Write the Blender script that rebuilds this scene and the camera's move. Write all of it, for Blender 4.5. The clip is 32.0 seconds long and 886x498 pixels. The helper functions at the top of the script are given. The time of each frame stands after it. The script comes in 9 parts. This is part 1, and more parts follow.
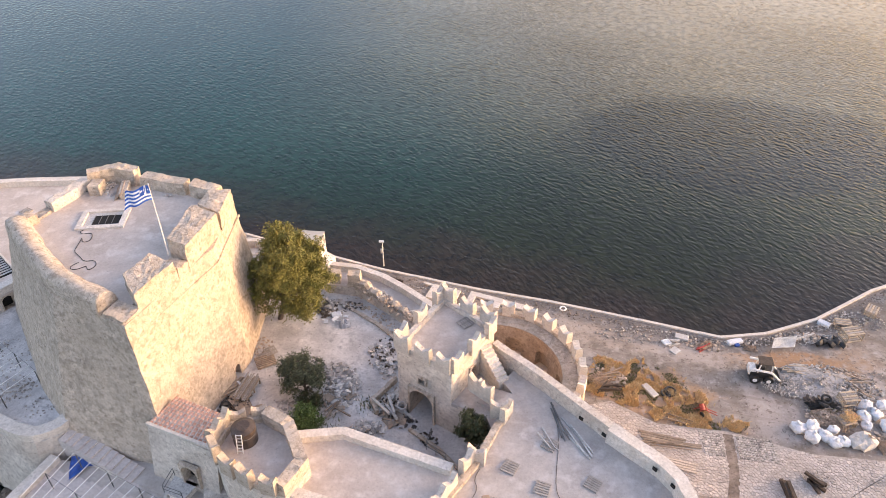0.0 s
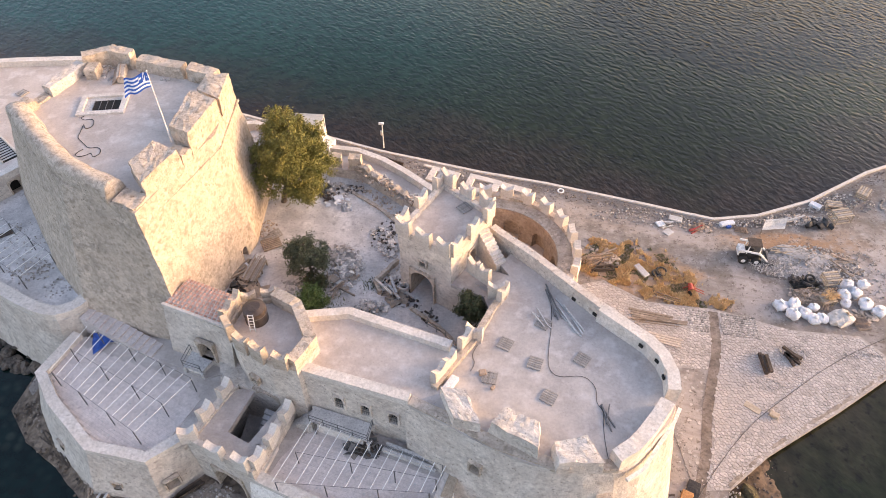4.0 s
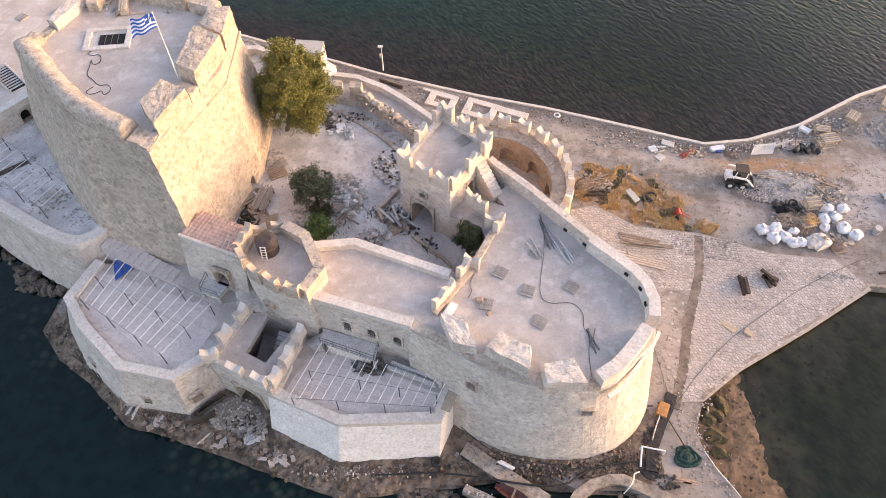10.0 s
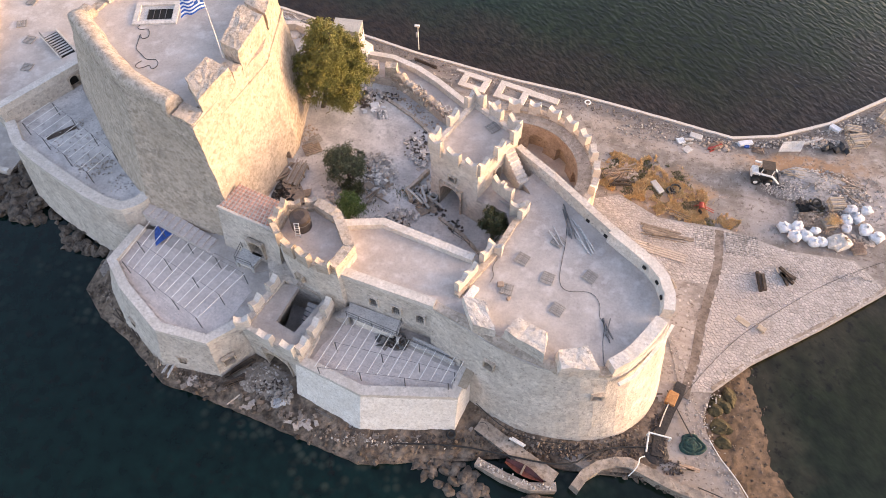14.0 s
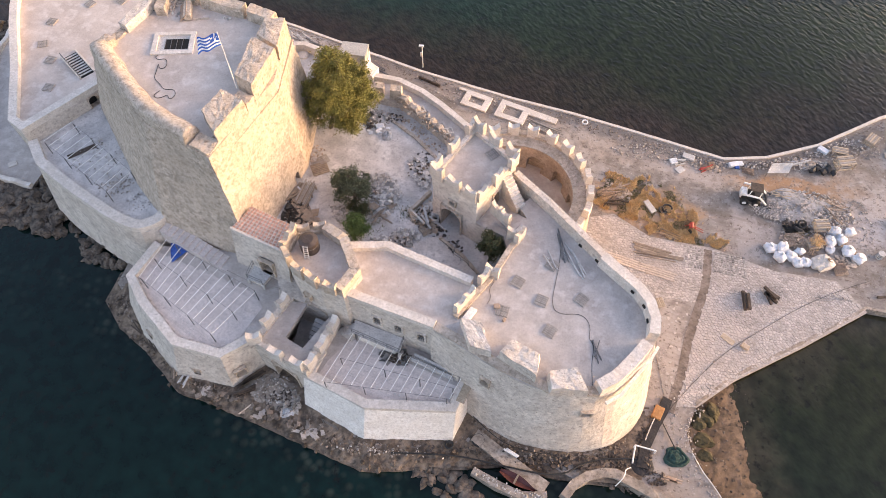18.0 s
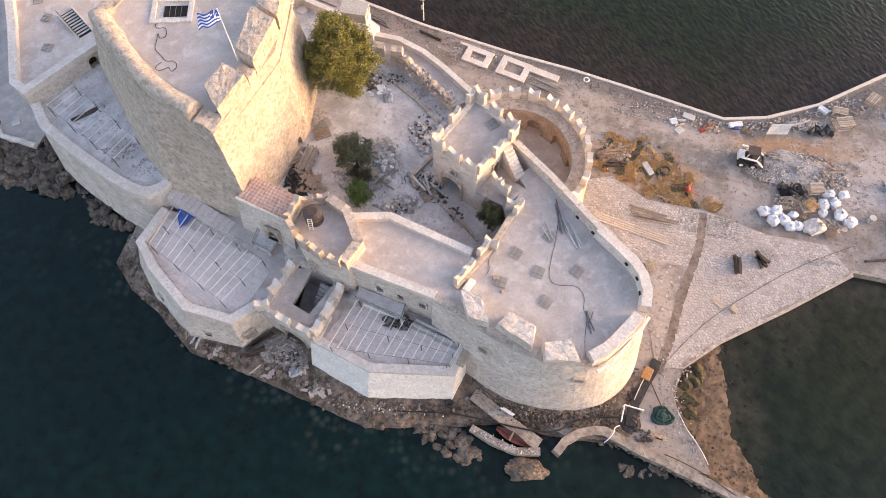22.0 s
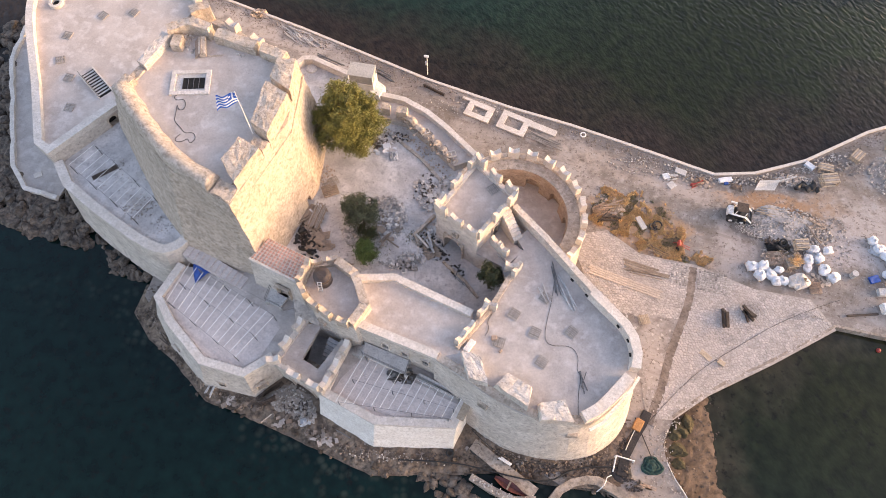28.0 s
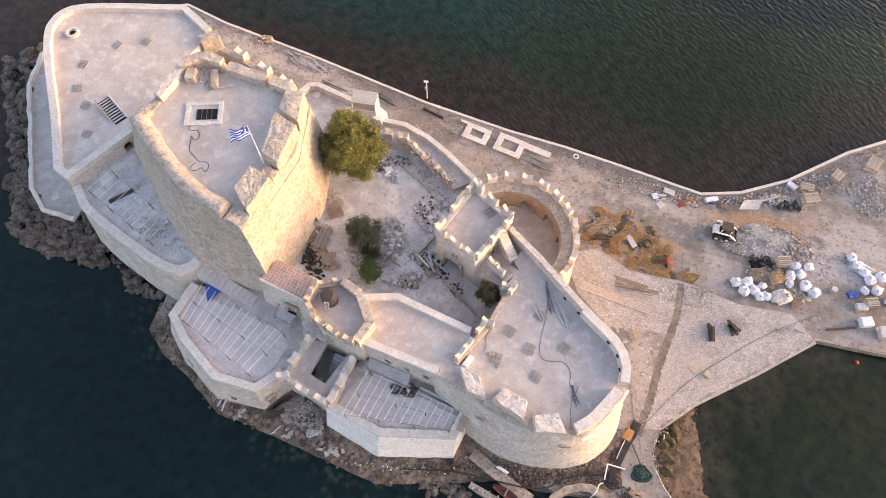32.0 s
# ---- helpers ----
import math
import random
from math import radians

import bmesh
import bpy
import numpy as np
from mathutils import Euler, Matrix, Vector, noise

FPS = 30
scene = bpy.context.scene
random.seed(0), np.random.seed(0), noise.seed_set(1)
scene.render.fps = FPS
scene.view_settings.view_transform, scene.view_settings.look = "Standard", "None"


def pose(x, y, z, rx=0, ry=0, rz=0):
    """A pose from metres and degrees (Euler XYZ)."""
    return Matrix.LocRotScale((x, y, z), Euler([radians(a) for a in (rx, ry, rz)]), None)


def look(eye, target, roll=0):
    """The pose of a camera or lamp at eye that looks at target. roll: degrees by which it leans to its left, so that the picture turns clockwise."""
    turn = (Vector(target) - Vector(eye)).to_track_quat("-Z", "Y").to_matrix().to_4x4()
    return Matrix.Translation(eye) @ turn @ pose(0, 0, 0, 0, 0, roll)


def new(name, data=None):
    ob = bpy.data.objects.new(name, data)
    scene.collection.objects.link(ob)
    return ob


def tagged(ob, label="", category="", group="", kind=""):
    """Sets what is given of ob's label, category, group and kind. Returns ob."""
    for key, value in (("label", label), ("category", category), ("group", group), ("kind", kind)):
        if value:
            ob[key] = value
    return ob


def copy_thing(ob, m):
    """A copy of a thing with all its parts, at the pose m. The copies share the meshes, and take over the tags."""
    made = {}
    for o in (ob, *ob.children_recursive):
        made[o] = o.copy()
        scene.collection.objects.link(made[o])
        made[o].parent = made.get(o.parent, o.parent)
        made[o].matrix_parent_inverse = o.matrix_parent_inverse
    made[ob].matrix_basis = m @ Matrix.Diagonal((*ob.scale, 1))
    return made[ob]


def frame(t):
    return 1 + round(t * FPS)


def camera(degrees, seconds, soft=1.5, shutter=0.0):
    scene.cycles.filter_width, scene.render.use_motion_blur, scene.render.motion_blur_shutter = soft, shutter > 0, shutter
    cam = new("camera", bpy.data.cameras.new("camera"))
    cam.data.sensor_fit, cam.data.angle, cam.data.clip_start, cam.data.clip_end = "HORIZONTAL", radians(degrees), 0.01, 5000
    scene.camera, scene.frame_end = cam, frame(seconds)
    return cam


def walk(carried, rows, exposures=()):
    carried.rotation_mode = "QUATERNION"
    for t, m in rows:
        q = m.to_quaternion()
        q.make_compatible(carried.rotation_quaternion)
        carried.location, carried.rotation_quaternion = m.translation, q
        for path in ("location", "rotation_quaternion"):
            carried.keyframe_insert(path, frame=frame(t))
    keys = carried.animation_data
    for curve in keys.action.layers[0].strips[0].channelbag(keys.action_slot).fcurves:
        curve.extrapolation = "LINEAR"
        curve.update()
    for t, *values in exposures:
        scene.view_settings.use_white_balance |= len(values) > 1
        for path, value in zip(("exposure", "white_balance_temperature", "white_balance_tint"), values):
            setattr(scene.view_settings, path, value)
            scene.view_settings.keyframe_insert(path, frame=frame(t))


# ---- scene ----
cam = camera(64.71, 32.0, soft=0.5)
PATH = [
    (0.0, pose(-0.857, -35.692, 59.459, 53.525, 0.0, 1.470)),
    (1.0, pose(-0.885, -35.779, 60.127, 54.607, 0.0, 1.476)),
    (2.0, pose(-0.814, -35.933, 60.545, 52.298, 0.0, 1.500)),
    (2.5, pose(-0.857, -35.986, 60.757, 50.011, 0.0, 1.429)),
    (3.0, pose(-0.899, -36.062, 60.976, 47.711, 0.0, 1.370)),
    (4.0, pose(-0.861, -36.072, 61.328, 43.168, 0.0, 1.432)),
    (4.5, pose(-0.841, -36.059, 61.633, 41.928, 0.0, 1.484)),
    (6.5, pose(-0.861, -36.049, 63.192, 41.700, 0.0, 1.426)),
    (7.0, pose(-0.823, -36.081, 63.591, 41.422, 0.0, 1.519)),
    (8.0, pose(-0.841, -36.138, 64.488, 39.644, 0.0, 1.413)),
    (9.0, pose(-0.849, -36.152, 65.364, 37.190, 0.0, 1.403)),
    (10.0, pose(-0.934, -36.136, 66.139, 34.934, 0.0, 1.251)),
    (11.0, pose(-1.063, -36.128, 66.781, 34.672, 0.0, 1.897)),
    (12.0, pose(-1.059, -36.160, 67.485, 34.657, 0.0, 3.121)),
    (13.0, pose(-1.040, -36.224, 68.251, 34.711, 0.0, 4.195)),
    (14.0, pose(-1.027, -36.261, 69.130, 32.224, 0.0, 4.840)),
    (14.5, pose(-1.015, -36.239, 69.643, 31.152, 0.0, 4.987)),
    (16.5, pose(-0.831, -36.022, 72.517, 31.097, 0.0, 5.216)),
    (17.0, pose(-0.784, -35.844, 73.153, 31.120, 0.0, 5.319)),
    (18.0, pose(-0.740, -35.221, 74.480, 31.079, 0.0, 5.487)),
    (19.0, pose(-0.838, -34.353, 75.709, 31.013, 0.0, 5.529)),
    (20.0, pose(-0.882, -33.340, 76.824, 30.902, 0.0, 5.648)),
    (20.5, pose(-0.872, -32.889, 77.362, 29.475, 0.0, 5.677)),
    (21.0, pose(-0.911, -32.424, 77.890, 26.790, 0.0, 5.703)),
    (21.5, pose(-0.998, -31.811, 78.445, 24.773, 0.0, 5.663)),
    (22.0, pose(-1.102, -31.179, 79.025, 24.207, 0.0, 5.643)),
    (23.0, pose(-1.214, -29.992, 80.040, 24.242, 0.0, 5.782)),
    (24.0, pose(-1.348, -28.739, 80.985, 24.245, 0.0, 5.886)),
    (25.0, pose(-1.488, -27.487, 81.982, 24.332, 0.0, 6.011)),
    (25.5, pose(-1.519, -27.155, 82.544, 24.393, 0.0, 5.958)),
    (27.5, pose(-1.569, -26.900, 85.031, 24.234, 0.0, 5.997)),
    (28.0, pose(-1.599, -26.840, 85.696, 24.213, 0.0, 5.978)),
    (29.0, pose(-1.650, -26.844, 86.975, 24.275, 0.0, 5.934)),
    (30.0, pose(-1.696, -26.825, 88.270, 24.311, 0.0, 5.826)),
    (31.0, pose(-1.687, -26.774, 89.565, 24.349, 0.0, 5.843)),
    (32.0, pose(-1.734, -26.755, 90.836, 24.398, 0.0, 5.726)),
]
walk(cam, PATH, exposures=[(0.0, 2.07, 7090, 27), (32.0, 2.07, 7090, 27)])

# ---- light ----
SUN_AZ = radians(8)      # where the low sun stands: just north of east
SUN_EL = radians(10.5)
world = bpy.data.worlds.new("world")
scene.world = world
world.use_nodes = True
wn, wl = world.node_tree.nodes, world.node_tree.links
sky = wn.new("ShaderNodeTexSky")
sky.sky_type, sky.sun_disc = "NISHITA", False
sky.sun_elevation, sky.sun_rotation = SUN_EL, math.pi / 2 - SUN_AZ
sky.dust_density, sky.air_density, sky.ozone_density = 3.0, 1.0, 1.0
wl.new(sky.outputs[0], wn["Background"].inputs[0])
wn["Background"].inputs[1].default_value = 0.15
sun_data = bpy.data.lights.new("sun", "SUN")
sun_data.energy, sun_data.angle, sun_data.color = 0.14, radians(7), (1.0, 0.72, 0.38)
sun = new("sun", sun_data)
sd = Vector((math.cos(SUN_AZ) * math.cos(SUN_EL), math.sin(SUN_AZ) * math.cos(SUN_EL), math.sin(SUN_EL)))
sun.matrix_world = look(sd * 100, (0, 0, 0))

rng = random.Random(7)


# ---- materials ----
def rgba(c):
    return (c[0], c[1], c[2], 1.0)


def mat(name, c1, c2, c3=None, scale=0.35, fine=6.0, rough=0.9, bump=0.25, metal=0.0, joints=0.0, joint_scale=2.2, rand=0.0, pits=0.0, grain=0.16):
    """Two-scale mottled surface; joints: strength of stone joints in relief and tone; rand: tone spread from piece to piece."""
    m = bpy.data.materials.new(name)
    m.use_nodes = True
    n, l = m.node_tree.nodes, m.node_tree.links
    b = n["Principled BSDF"]
    tc = n.new("ShaderNodeTexCoord")
    big = n.new("ShaderNodeTexNoise")
    big.inputs["Scale"].default_value, big.inputs["Detail"].default_value = scale, 5
    big.inputs["Roughness"].default_value = 0.65
    sm = n.new("ShaderNodeTexNoise")
    sm.inputs["Scale"].default_value, sm.inputs["Detail"].default_value = fine, 6
    l.new(tc.outputs["Object"], big.inputs["Vector"])
    l.new(tc.outputs["Object"], sm.inputs["Vector"])
    r1 = n.new("ShaderNodeValToRGB")
    r1.color_ramp.elements[0].position, r1.color_ramp.elements[1].position = 0.36, 0.66
    r1.color_ramp.elements[0].color, r1.color_ramp.elements[1].color = rgba(c1), rgba(c2)
    l.new(big.outputs["Fac"], r1.inputs[0])
    col = r1.outputs[0]
    mx = n.new("ShaderNodeMix")
    mx.data_type = "RGBA"
    r2 = n.new("ShaderNodeValToRGB")
    r2.color_ramp.elements[0].position, r2.color_ramp.elements[1].position = 0.5, 0.72
    l.new(sm.outputs["Fac"], r2.inputs[0])
    l.new(r2.outputs[0], mx.inputs[0])
    l.new(col, mx.inputs[6])
    mx.inputs[7].default_value = rgba(c3 or [v * 0.72 for v in c1])
    col = mx.outputs[2]
    height = sm.outputs["Fac"]
    if joints:
        wob = n.new("ShaderNodeMix")
        wob.data_type, wob.blend_type = "RGBA", "ADD"
        wob.inputs[0].default_value = 0.55
        l.new(tc.outputs["Object"], wob.inputs[6])
        l.new(sm.outputs["Color"], wob.inputs[7])
        vo = n.new("ShaderNodeTexVoronoi")
        vo.feature = "DISTANCE_TO_EDGE"
        vo.inputs["Scale"].default_value = joint_scale
        flat = n.new("ShaderNodeMapping")
        flat.inputs["Scale"].default_value = (1.0, 1.0, 1.2)
        l.new(wob.outputs[2], flat.inputs["Vector"])
        l.new(flat.outputs[0], vo.inputs["Vector"])
        vr = n.new("ShaderNodeMapRange")
        vr.inputs["From Max"].default_value = 0.10
        l.new(vo.outputs["Distance"], vr.inputs["Value"])
        cell = n.new("ShaderNodeTexVoronoi")
        cell.inputs["Scale"].default_value = joint_scale
        l.new(flat.outputs[0], cell.inputs["Vector"])
        hs = n.new("ShaderNodeHueSaturation")
        sep = n.new("ShaderNodeSeparateColor")
        l.new(cell.outputs["Color"], sep.inputs[0])
        cr = n.new("ShaderNodeMapRange")
        cr.inputs["To Min"].default_value, cr.inputs["To Max"].default_value = 1 - 0.45 * joints, 1 + 0.25 * joints
        l.new(sep.outputs[0], cr.inputs["Value"])
        # lime wash hides the stones here and there
        bare = n.new("ShaderNodeTexNoise")
        bare.inputs["Scale"].default_value, bare.inputs["Detail"].default_value = 0.42, 4
        l.new(tc.outputs["Object"], bare.inputs["Vector"])
        bm_ = n.new("ShaderNodeMapRange")
        bm_.inputs["From Min"].default_value, bm_.inputs["From Max"].default_value, bm_.inputs["To Min"].default_value = 0.40, 0.60, 0.25
        l.new(bare.outputs["Fac"], bm_.inputs["Value"])
        jr = n.new("ShaderNodeMapRange")
        jr.inputs["To Min"].default_value = 1 - 0.22 * joints
        l.new(vr.outputs[0], jr.inputs["Value"])
        tone = n.new("ShaderNodeMath")
        tone.operation = "MULTIPLY"
        l.new(cr.outputs[0], tone.inputs[0])
        l.new(jr.outputs[0], tone.inputs[1])
        seen_ = n.new("ShaderNodeMix")
        l.new(bm_.outputs[0], seen_.inputs[0])
        seen_.inputs[2].default_value = 1.0
        l.new(tone.outputs[0], seen_.inputs[3])
        l.new(seen_.outputs[0], hs.inputs["Value"])
        l.new(col, hs.inputs["Color"])
        add = n.new("ShaderNodeMath")
        add.operation = "MULTIPLY_ADD"
        l.new(vr.outputs[0], add.inputs[0])
        add.inputs[1].default_value = joints * 0.5
        l.new(sm.outputs["Fac"], add.inputs[2])
        height, col = add.outputs[0], hs.outputs[0]
    if pits:
        pn = n.new("ShaderNodeTexNoise")
        pn.inputs["Scale"].default_value, pn.inputs["Detail"].default_value, pn.inputs["Roughness"].default_value = 4.6, 3, 0.6
        l.new(tc.outputs["Object"], pn.inputs["Vector"])
        pr = n.new("ShaderNodeMapRange")
        pr.inputs["From Min"].default_value, pr.inputs["From Max"].default_value, pr.inputs["To Max"].default_value = 0.632, 0.69, pits
        l.new(pn.outputs["Fac"], pr.inputs["Value"])
        pm = n.new("ShaderNodeMix")
        pm.data_type = "RGBA"
        l.new(pr.outputs[0], pm.inputs[0])
        l.new(col, pm.inputs[6])
        pm.inputs[7].default_value = (0.10, 0.075, 0.055, 1)
        col = pm.outputs[2]
    if rand:
        oi = n.new("ShaderNodeObjectInfo")
        hr = n.new("ShaderNodeMapRange")
        hr.inputs["To Min"].default_value, hr.inputs["To Max"].default_value = 1 - rand, 1 + rand
        l.new(oi.outputs["Random"], hr.inputs["Value"])
        h2 = n.new("ShaderNodeHueSaturation")
        l.new(hr.outputs[0], h2.inputs["Value"])
        l.new(col, h2.inputs["Color"])
        col = h2.outputs[0]
    gr = n.new("ShaderNodeTexNoise")
    gr.inputs["Scale"].default_value, gr.inputs["Detail"].default_value, gr.inputs["Roughness"].default_value = 4.5, 4, 0.75
    l.new(tc.outputs["Object"], gr.inputs["Vector"])
    gm = n.new("ShaderNodeMapRange")
    gm.inputs["From Min"].default_value, gm.inputs["From Max"].default_value = 0.3, 0.7
    gm.inputs["To Min"].default_value, gm.inputs["To Max"].default_value = 1 - grain, 1 + grain
    l.new(gr.outputs["Fac"], gm.inputs["Value"])
    gh_ = n.new("ShaderNodeHueSaturation")
    l.new(gm.outputs[0], gh_.inputs["Value"])
    l.new(col, gh_.inputs["Color"])
    l.new(gh_.outputs[0], b.inputs["Base Color"])
    b.inputs["Roughness"].default_value, b.inputs["Metallic"].default_value = rough, metal
    if bump:
        bp = n.new("ShaderNodeBump")
        bp.inputs["Strength"].default_value, bp.inputs["Distance"].default_value = bump, 0.08
        l.new(height, bp.inputs["Height"])
        l.new(bp.outputs[0], b.inputs["Normal"])
    return m


def island_mat(name, c1, c2, rough=0.9, spread=(0.6, 1.35)):
    m = mat(name, c1, c2, rough=rough)
    n, l = m.node_tree.nodes, m.node_tree.links
    g = n.new("ShaderNodeNewGeometry")
    r = n.new("ShaderNodeMapRange")
    r.inputs["To Min"].default_value, r.inputs["To Max"].default_value = spread
    l.new(g.outputs["Random Per Island"], r.inputs["Value"])
    h = n.new("ShaderNodeHueSaturation")
    l.new(r.outputs[0], h.inputs["Value"])
    b = n["Principled BSDF"]
    src = b.inputs["Base Color"].links[0].from_socket
    l.new(src, h.inputs["Color"])
    l.new(h.outputs[0], b.inputs["Base Color"])
    return m


M_WALL = mat("lime_masonry", (0.54, 0.47, 0.405), (0.71, 0.64, 0.565), (0.44, 0.375, 0.32), 0.5, 2.2, 0.92, 1.0, joints=0.34, joint_scale=3.0, pits=0.6)
M_OLD = mat("weathered_masonry", (0.465, 0.382, 0.305), (0.615, 0.515, 0.42), (0.35, 0.28, 0.215), 0.6, 2.0, 0.95, 1.0, joints=0.5, joint_scale=2.8, pits=0.65)
M_PLASTER = mat("lime_plaster", (0.72, 0.665, 0.60), (0.84, 0.795, 0.74), (0.64, 0.58, 0.52), 0.7, 3.0, 0.9, 0.4, pits=0.3)
M_COPING = mat("pale_coping", (0.57, 0.51, 0.445), (0.71, 0.65, 0.59), (0.52, 0.46, 0.40), 0.8, 4.0, 0.9, 0.35, pits=0.3)
M_FLOOR = mat("terrace_screed", (0.385, 0.34, 0.31), (0.52, 0.465, 0.42), (0.56, 0.515, 0.48), 0.35, 0.9, 0.85, 0.2, pits=0.2, grain=0.1)
M_PINK = mat("pink_screed", (0.45, 0.38, 0.33), (0.575, 0.495, 0.435), (0.63, 0.565, 0.515), 0.3, 0.9, 0.88, 0.2, pits=0.2, grain=0.1)
M_YARD = mat("dusty_yard", (0.43, 0.405, 0.385), (0.72, 0.685, 0.655), (0.38, 0.36, 0.345), 0.4, 1.6, 0.95, 0.6, pits=0.4)
M_PAVE = mat("pale_paving_stone", (0.44, 0.385, 0.34), (0.56, 0.50, 0.455), (0.40, 0.345, 0.305), 0.3, 3.0, 0.88, 0.4, rand=0.12)
M_PAVEJ = island_mat("pale_paving_stones", (0.44, 0.385, 0.34), (0.57, 0.51, 0.465), 0.9, (0.82, 1.12))
M_MORTAR = mat("paving_mortar", (0.37, 0.32, 0.28), (0.47, 0.415, 0.37), None, 0.6, 4.0, 0.95, 0.3)
M_QUAY = mat("tan_quay_wall", (0.25, 0.205, 0.165), (0.43, 0.365, 0.305), (0.17, 0.135, 0.105), 0.6, 2.2, 0.92, 0.8, pits=0.8)
M_CONC = mat("concrete", (0.46, 0.44, 0.42), (0.60, 0.58, 0.55), None, 0.8, 6.0, 0.85, 0.15)
M_ROCK = island_mat("shore_rock", (0.06, 0.046, 0.036), (0.20, 0.155, 0.12), 0.85, (0.45, 1.5))
M_RUBBLE = island_mat("rubble_stone", (0.33, 0.295, 0.26), (0.54, 0.49, 0.44))
M_BRICKYJ = island_mat("brown_rubble", (0.38, 0.29, 0.22), (0.55, 0.45, 0.36))
M_TRENCH = mat("trench_fill", (0.155, 0.12, 0.096), (0.29, 0.235, 0.195), None, 0.8, 2.5, 0.95, 0.8)
M_SAND = mat("brown_sand", (0.085, 0.056, 0.036), (0.20, 0.137, 0.092), (0.045, 0.032, 0.021), 0.4, 1.2, 0.95, 0.8)
M_BRICKY = mat("brown_brickwork", (0.36, 0.26, 0.19), (0.50, 0.38, 0.29), (0.28, 0.20, 0.15), 0.7, 3.0, 0.95, 0.6, joints=0.3, joint_scale=4.0)
M_SLABS = island_mat("pale_broken_stone", (0.42, 0.385, 0.35), (0.64, 0.595, 0.55))
M_DECK = mat("deck_board", (0.56, 0.495, 0.46), (0.67, 0.60, 0.56), (0.52, 0.46, 0.43), 0.5, 2.0, 0.85, 0.2, rand=0.05)
M_SHELF = mat("rocky_shelf", (0.085, 0.062, 0.046), (0.30, 0.225, 0.165), (0.045, 0.034, 0.027), 0.7, 1.6, 0.9, 1.0)
M_CRAG = mat("shore_crag", (0.035, 0.027, 0.021), (0.18, 0.138, 0.105), (0.014, 0.011, 0.009), 0.9, 2.2, 0.75, 1.0)
M_BOULDER = mat("tawny_boulder", (0.075, 0.058, 0.045), (0.215, 0.168, 0.13), (0.04, 0.03, 0.023), 0.8, 2.4, 0.85, 1.0)
M_MOSS = mat("mossy_rock", (0.04, 0.034, 0.015), (0.105, 0.082, 0.036), (0.02, 0.016, 0.009), 0.8, 2.4, 0.9, 1.0)
M_MUD = mat("black_mud", (0.010, 0.008, 0.007), (0.035, 0.027, 0.022), None, 1.2, 4.0, 0.5, 0.8)
M_ORANGE = mat("orange_plywood", (0.36, 0.17, 0.06), (0.46, 0.24, 0.10), None, 1.2, 6.0, 0.8, 0.2)
M_LEDGE = island_mat("ledge_stone", (0.16, 0.125, 0.098), (0.32, 0.265, 0.22))
M_WEED = mat("green_weed", (0.10, 0.11, 0.03), (0.19, 0.18, 0.06), (0.07, 0.08, 0.03), 1.2, 3.0, 0.7, 0.0)
M_TILE = mat("clay_tile", (0.52, 0.28, 0.20), (0.66, 0.42, 0.32), (0.62, 0.52, 0.46), 0.9, 3.0, 0.85, 0.3, rand=0.2)
# near-black colour that stands for the shade inside holes and openings
M_DARK = mat("void_shade", (0.012, 0.011, 0.010), (0.02, 0.018, 0.016), None, 1, 5, 1.0, 0)
M_WOOD = mat("grey_wood", (0.26, 0.20, 0.15), (0.40, 0.32, 0.25), None, 1.2, 9.0, 0.85, 0.3, rand=0.2)
M_PALLET = mat("pallet_wood", (0.30, 0.27, 0.24), (0.42, 0.38, 0.34), None, 1.5, 9.0, 0.9, 0.3, rand=0.15)
M_NEWWOOD = mat("new_timber", (0.41, 0.325, 0.235), (0.52, 0.425, 0.32), None, 1.5, 8.0, 0.8, 0.2, rand=0.15)
M_PLANK = mat("pale_plank", (0.48, 0.40, 0.33), (0.60, 0.51, 0.43), None, 1.5, 8.0, 0.8, 0.2, rand=0.06)
M_DARKWOOD = mat("tarred_timber", (0.05, 0.035, 0.026), (0.11, 0.08, 0.06), None, 1.5, 8.0, 0.8, 0.3)
M_STEEL = mat("dull_steel", (0.16, 0.155, 0.15), (0.26, 0.25, 0.24), None, 2, 10, 0.55, 0.1, metal=0.7)
M_WHITE = mat("white_paint", (0.72, 0.72, 0.70), (0.82, 0.82, 0.80), None, 1.5, 8.0, 0.5, 0.08)
M_BAG = mat("white_bulk_bag", (0.62, 0.63, 0.65), (0.78, 0.79, 0.80), (0.52, 0.53, 0.55), 1.5, 5.0, 0.7, 0.5)
M_BLACK = mat("black_rubber", (0.012, 0.012, 0.012), (0.03, 0.03, 0.03), None, 2, 9, 0.6, 0.2)
M_TANK = mat("brown_tank", (0.05, 0.035, 0.028), (0.10, 0.075, 0.06), None, 1.5, 6, 0.5, 0.1)
M_BLUE = mat("blue_tarpaulin", (0.008, 0.06, 0.28), (0.015, 0.10, 0.40), None, 1.2, 4, 0.5, 0.3)
M_MAROON = mat("maroon_paint", (0.06, 0.014, 0.012), (0.12, 0.03, 0.025), None, 2, 8, 0.6, 0.1)
M_HEAP = mat("grey_gravel", (0.26, 0.255, 0.25), (0.42, 0.40, 0.385), (0.15, 0.14, 0.13), 0.7, 3.0, 0.95, 0.9)
M_GLAZE = mat("dusty_glazing", (0.42, 0.39, 0.34), (0.54, 0.50, 0.44), None, 0.8, 5, 0.35, 0.05)
M_RED = mat("red_paint", (0.35, 0.04, 0.03), (0.45, 0.08, 0.05), None, 2, 8, 0.5, 0.1)
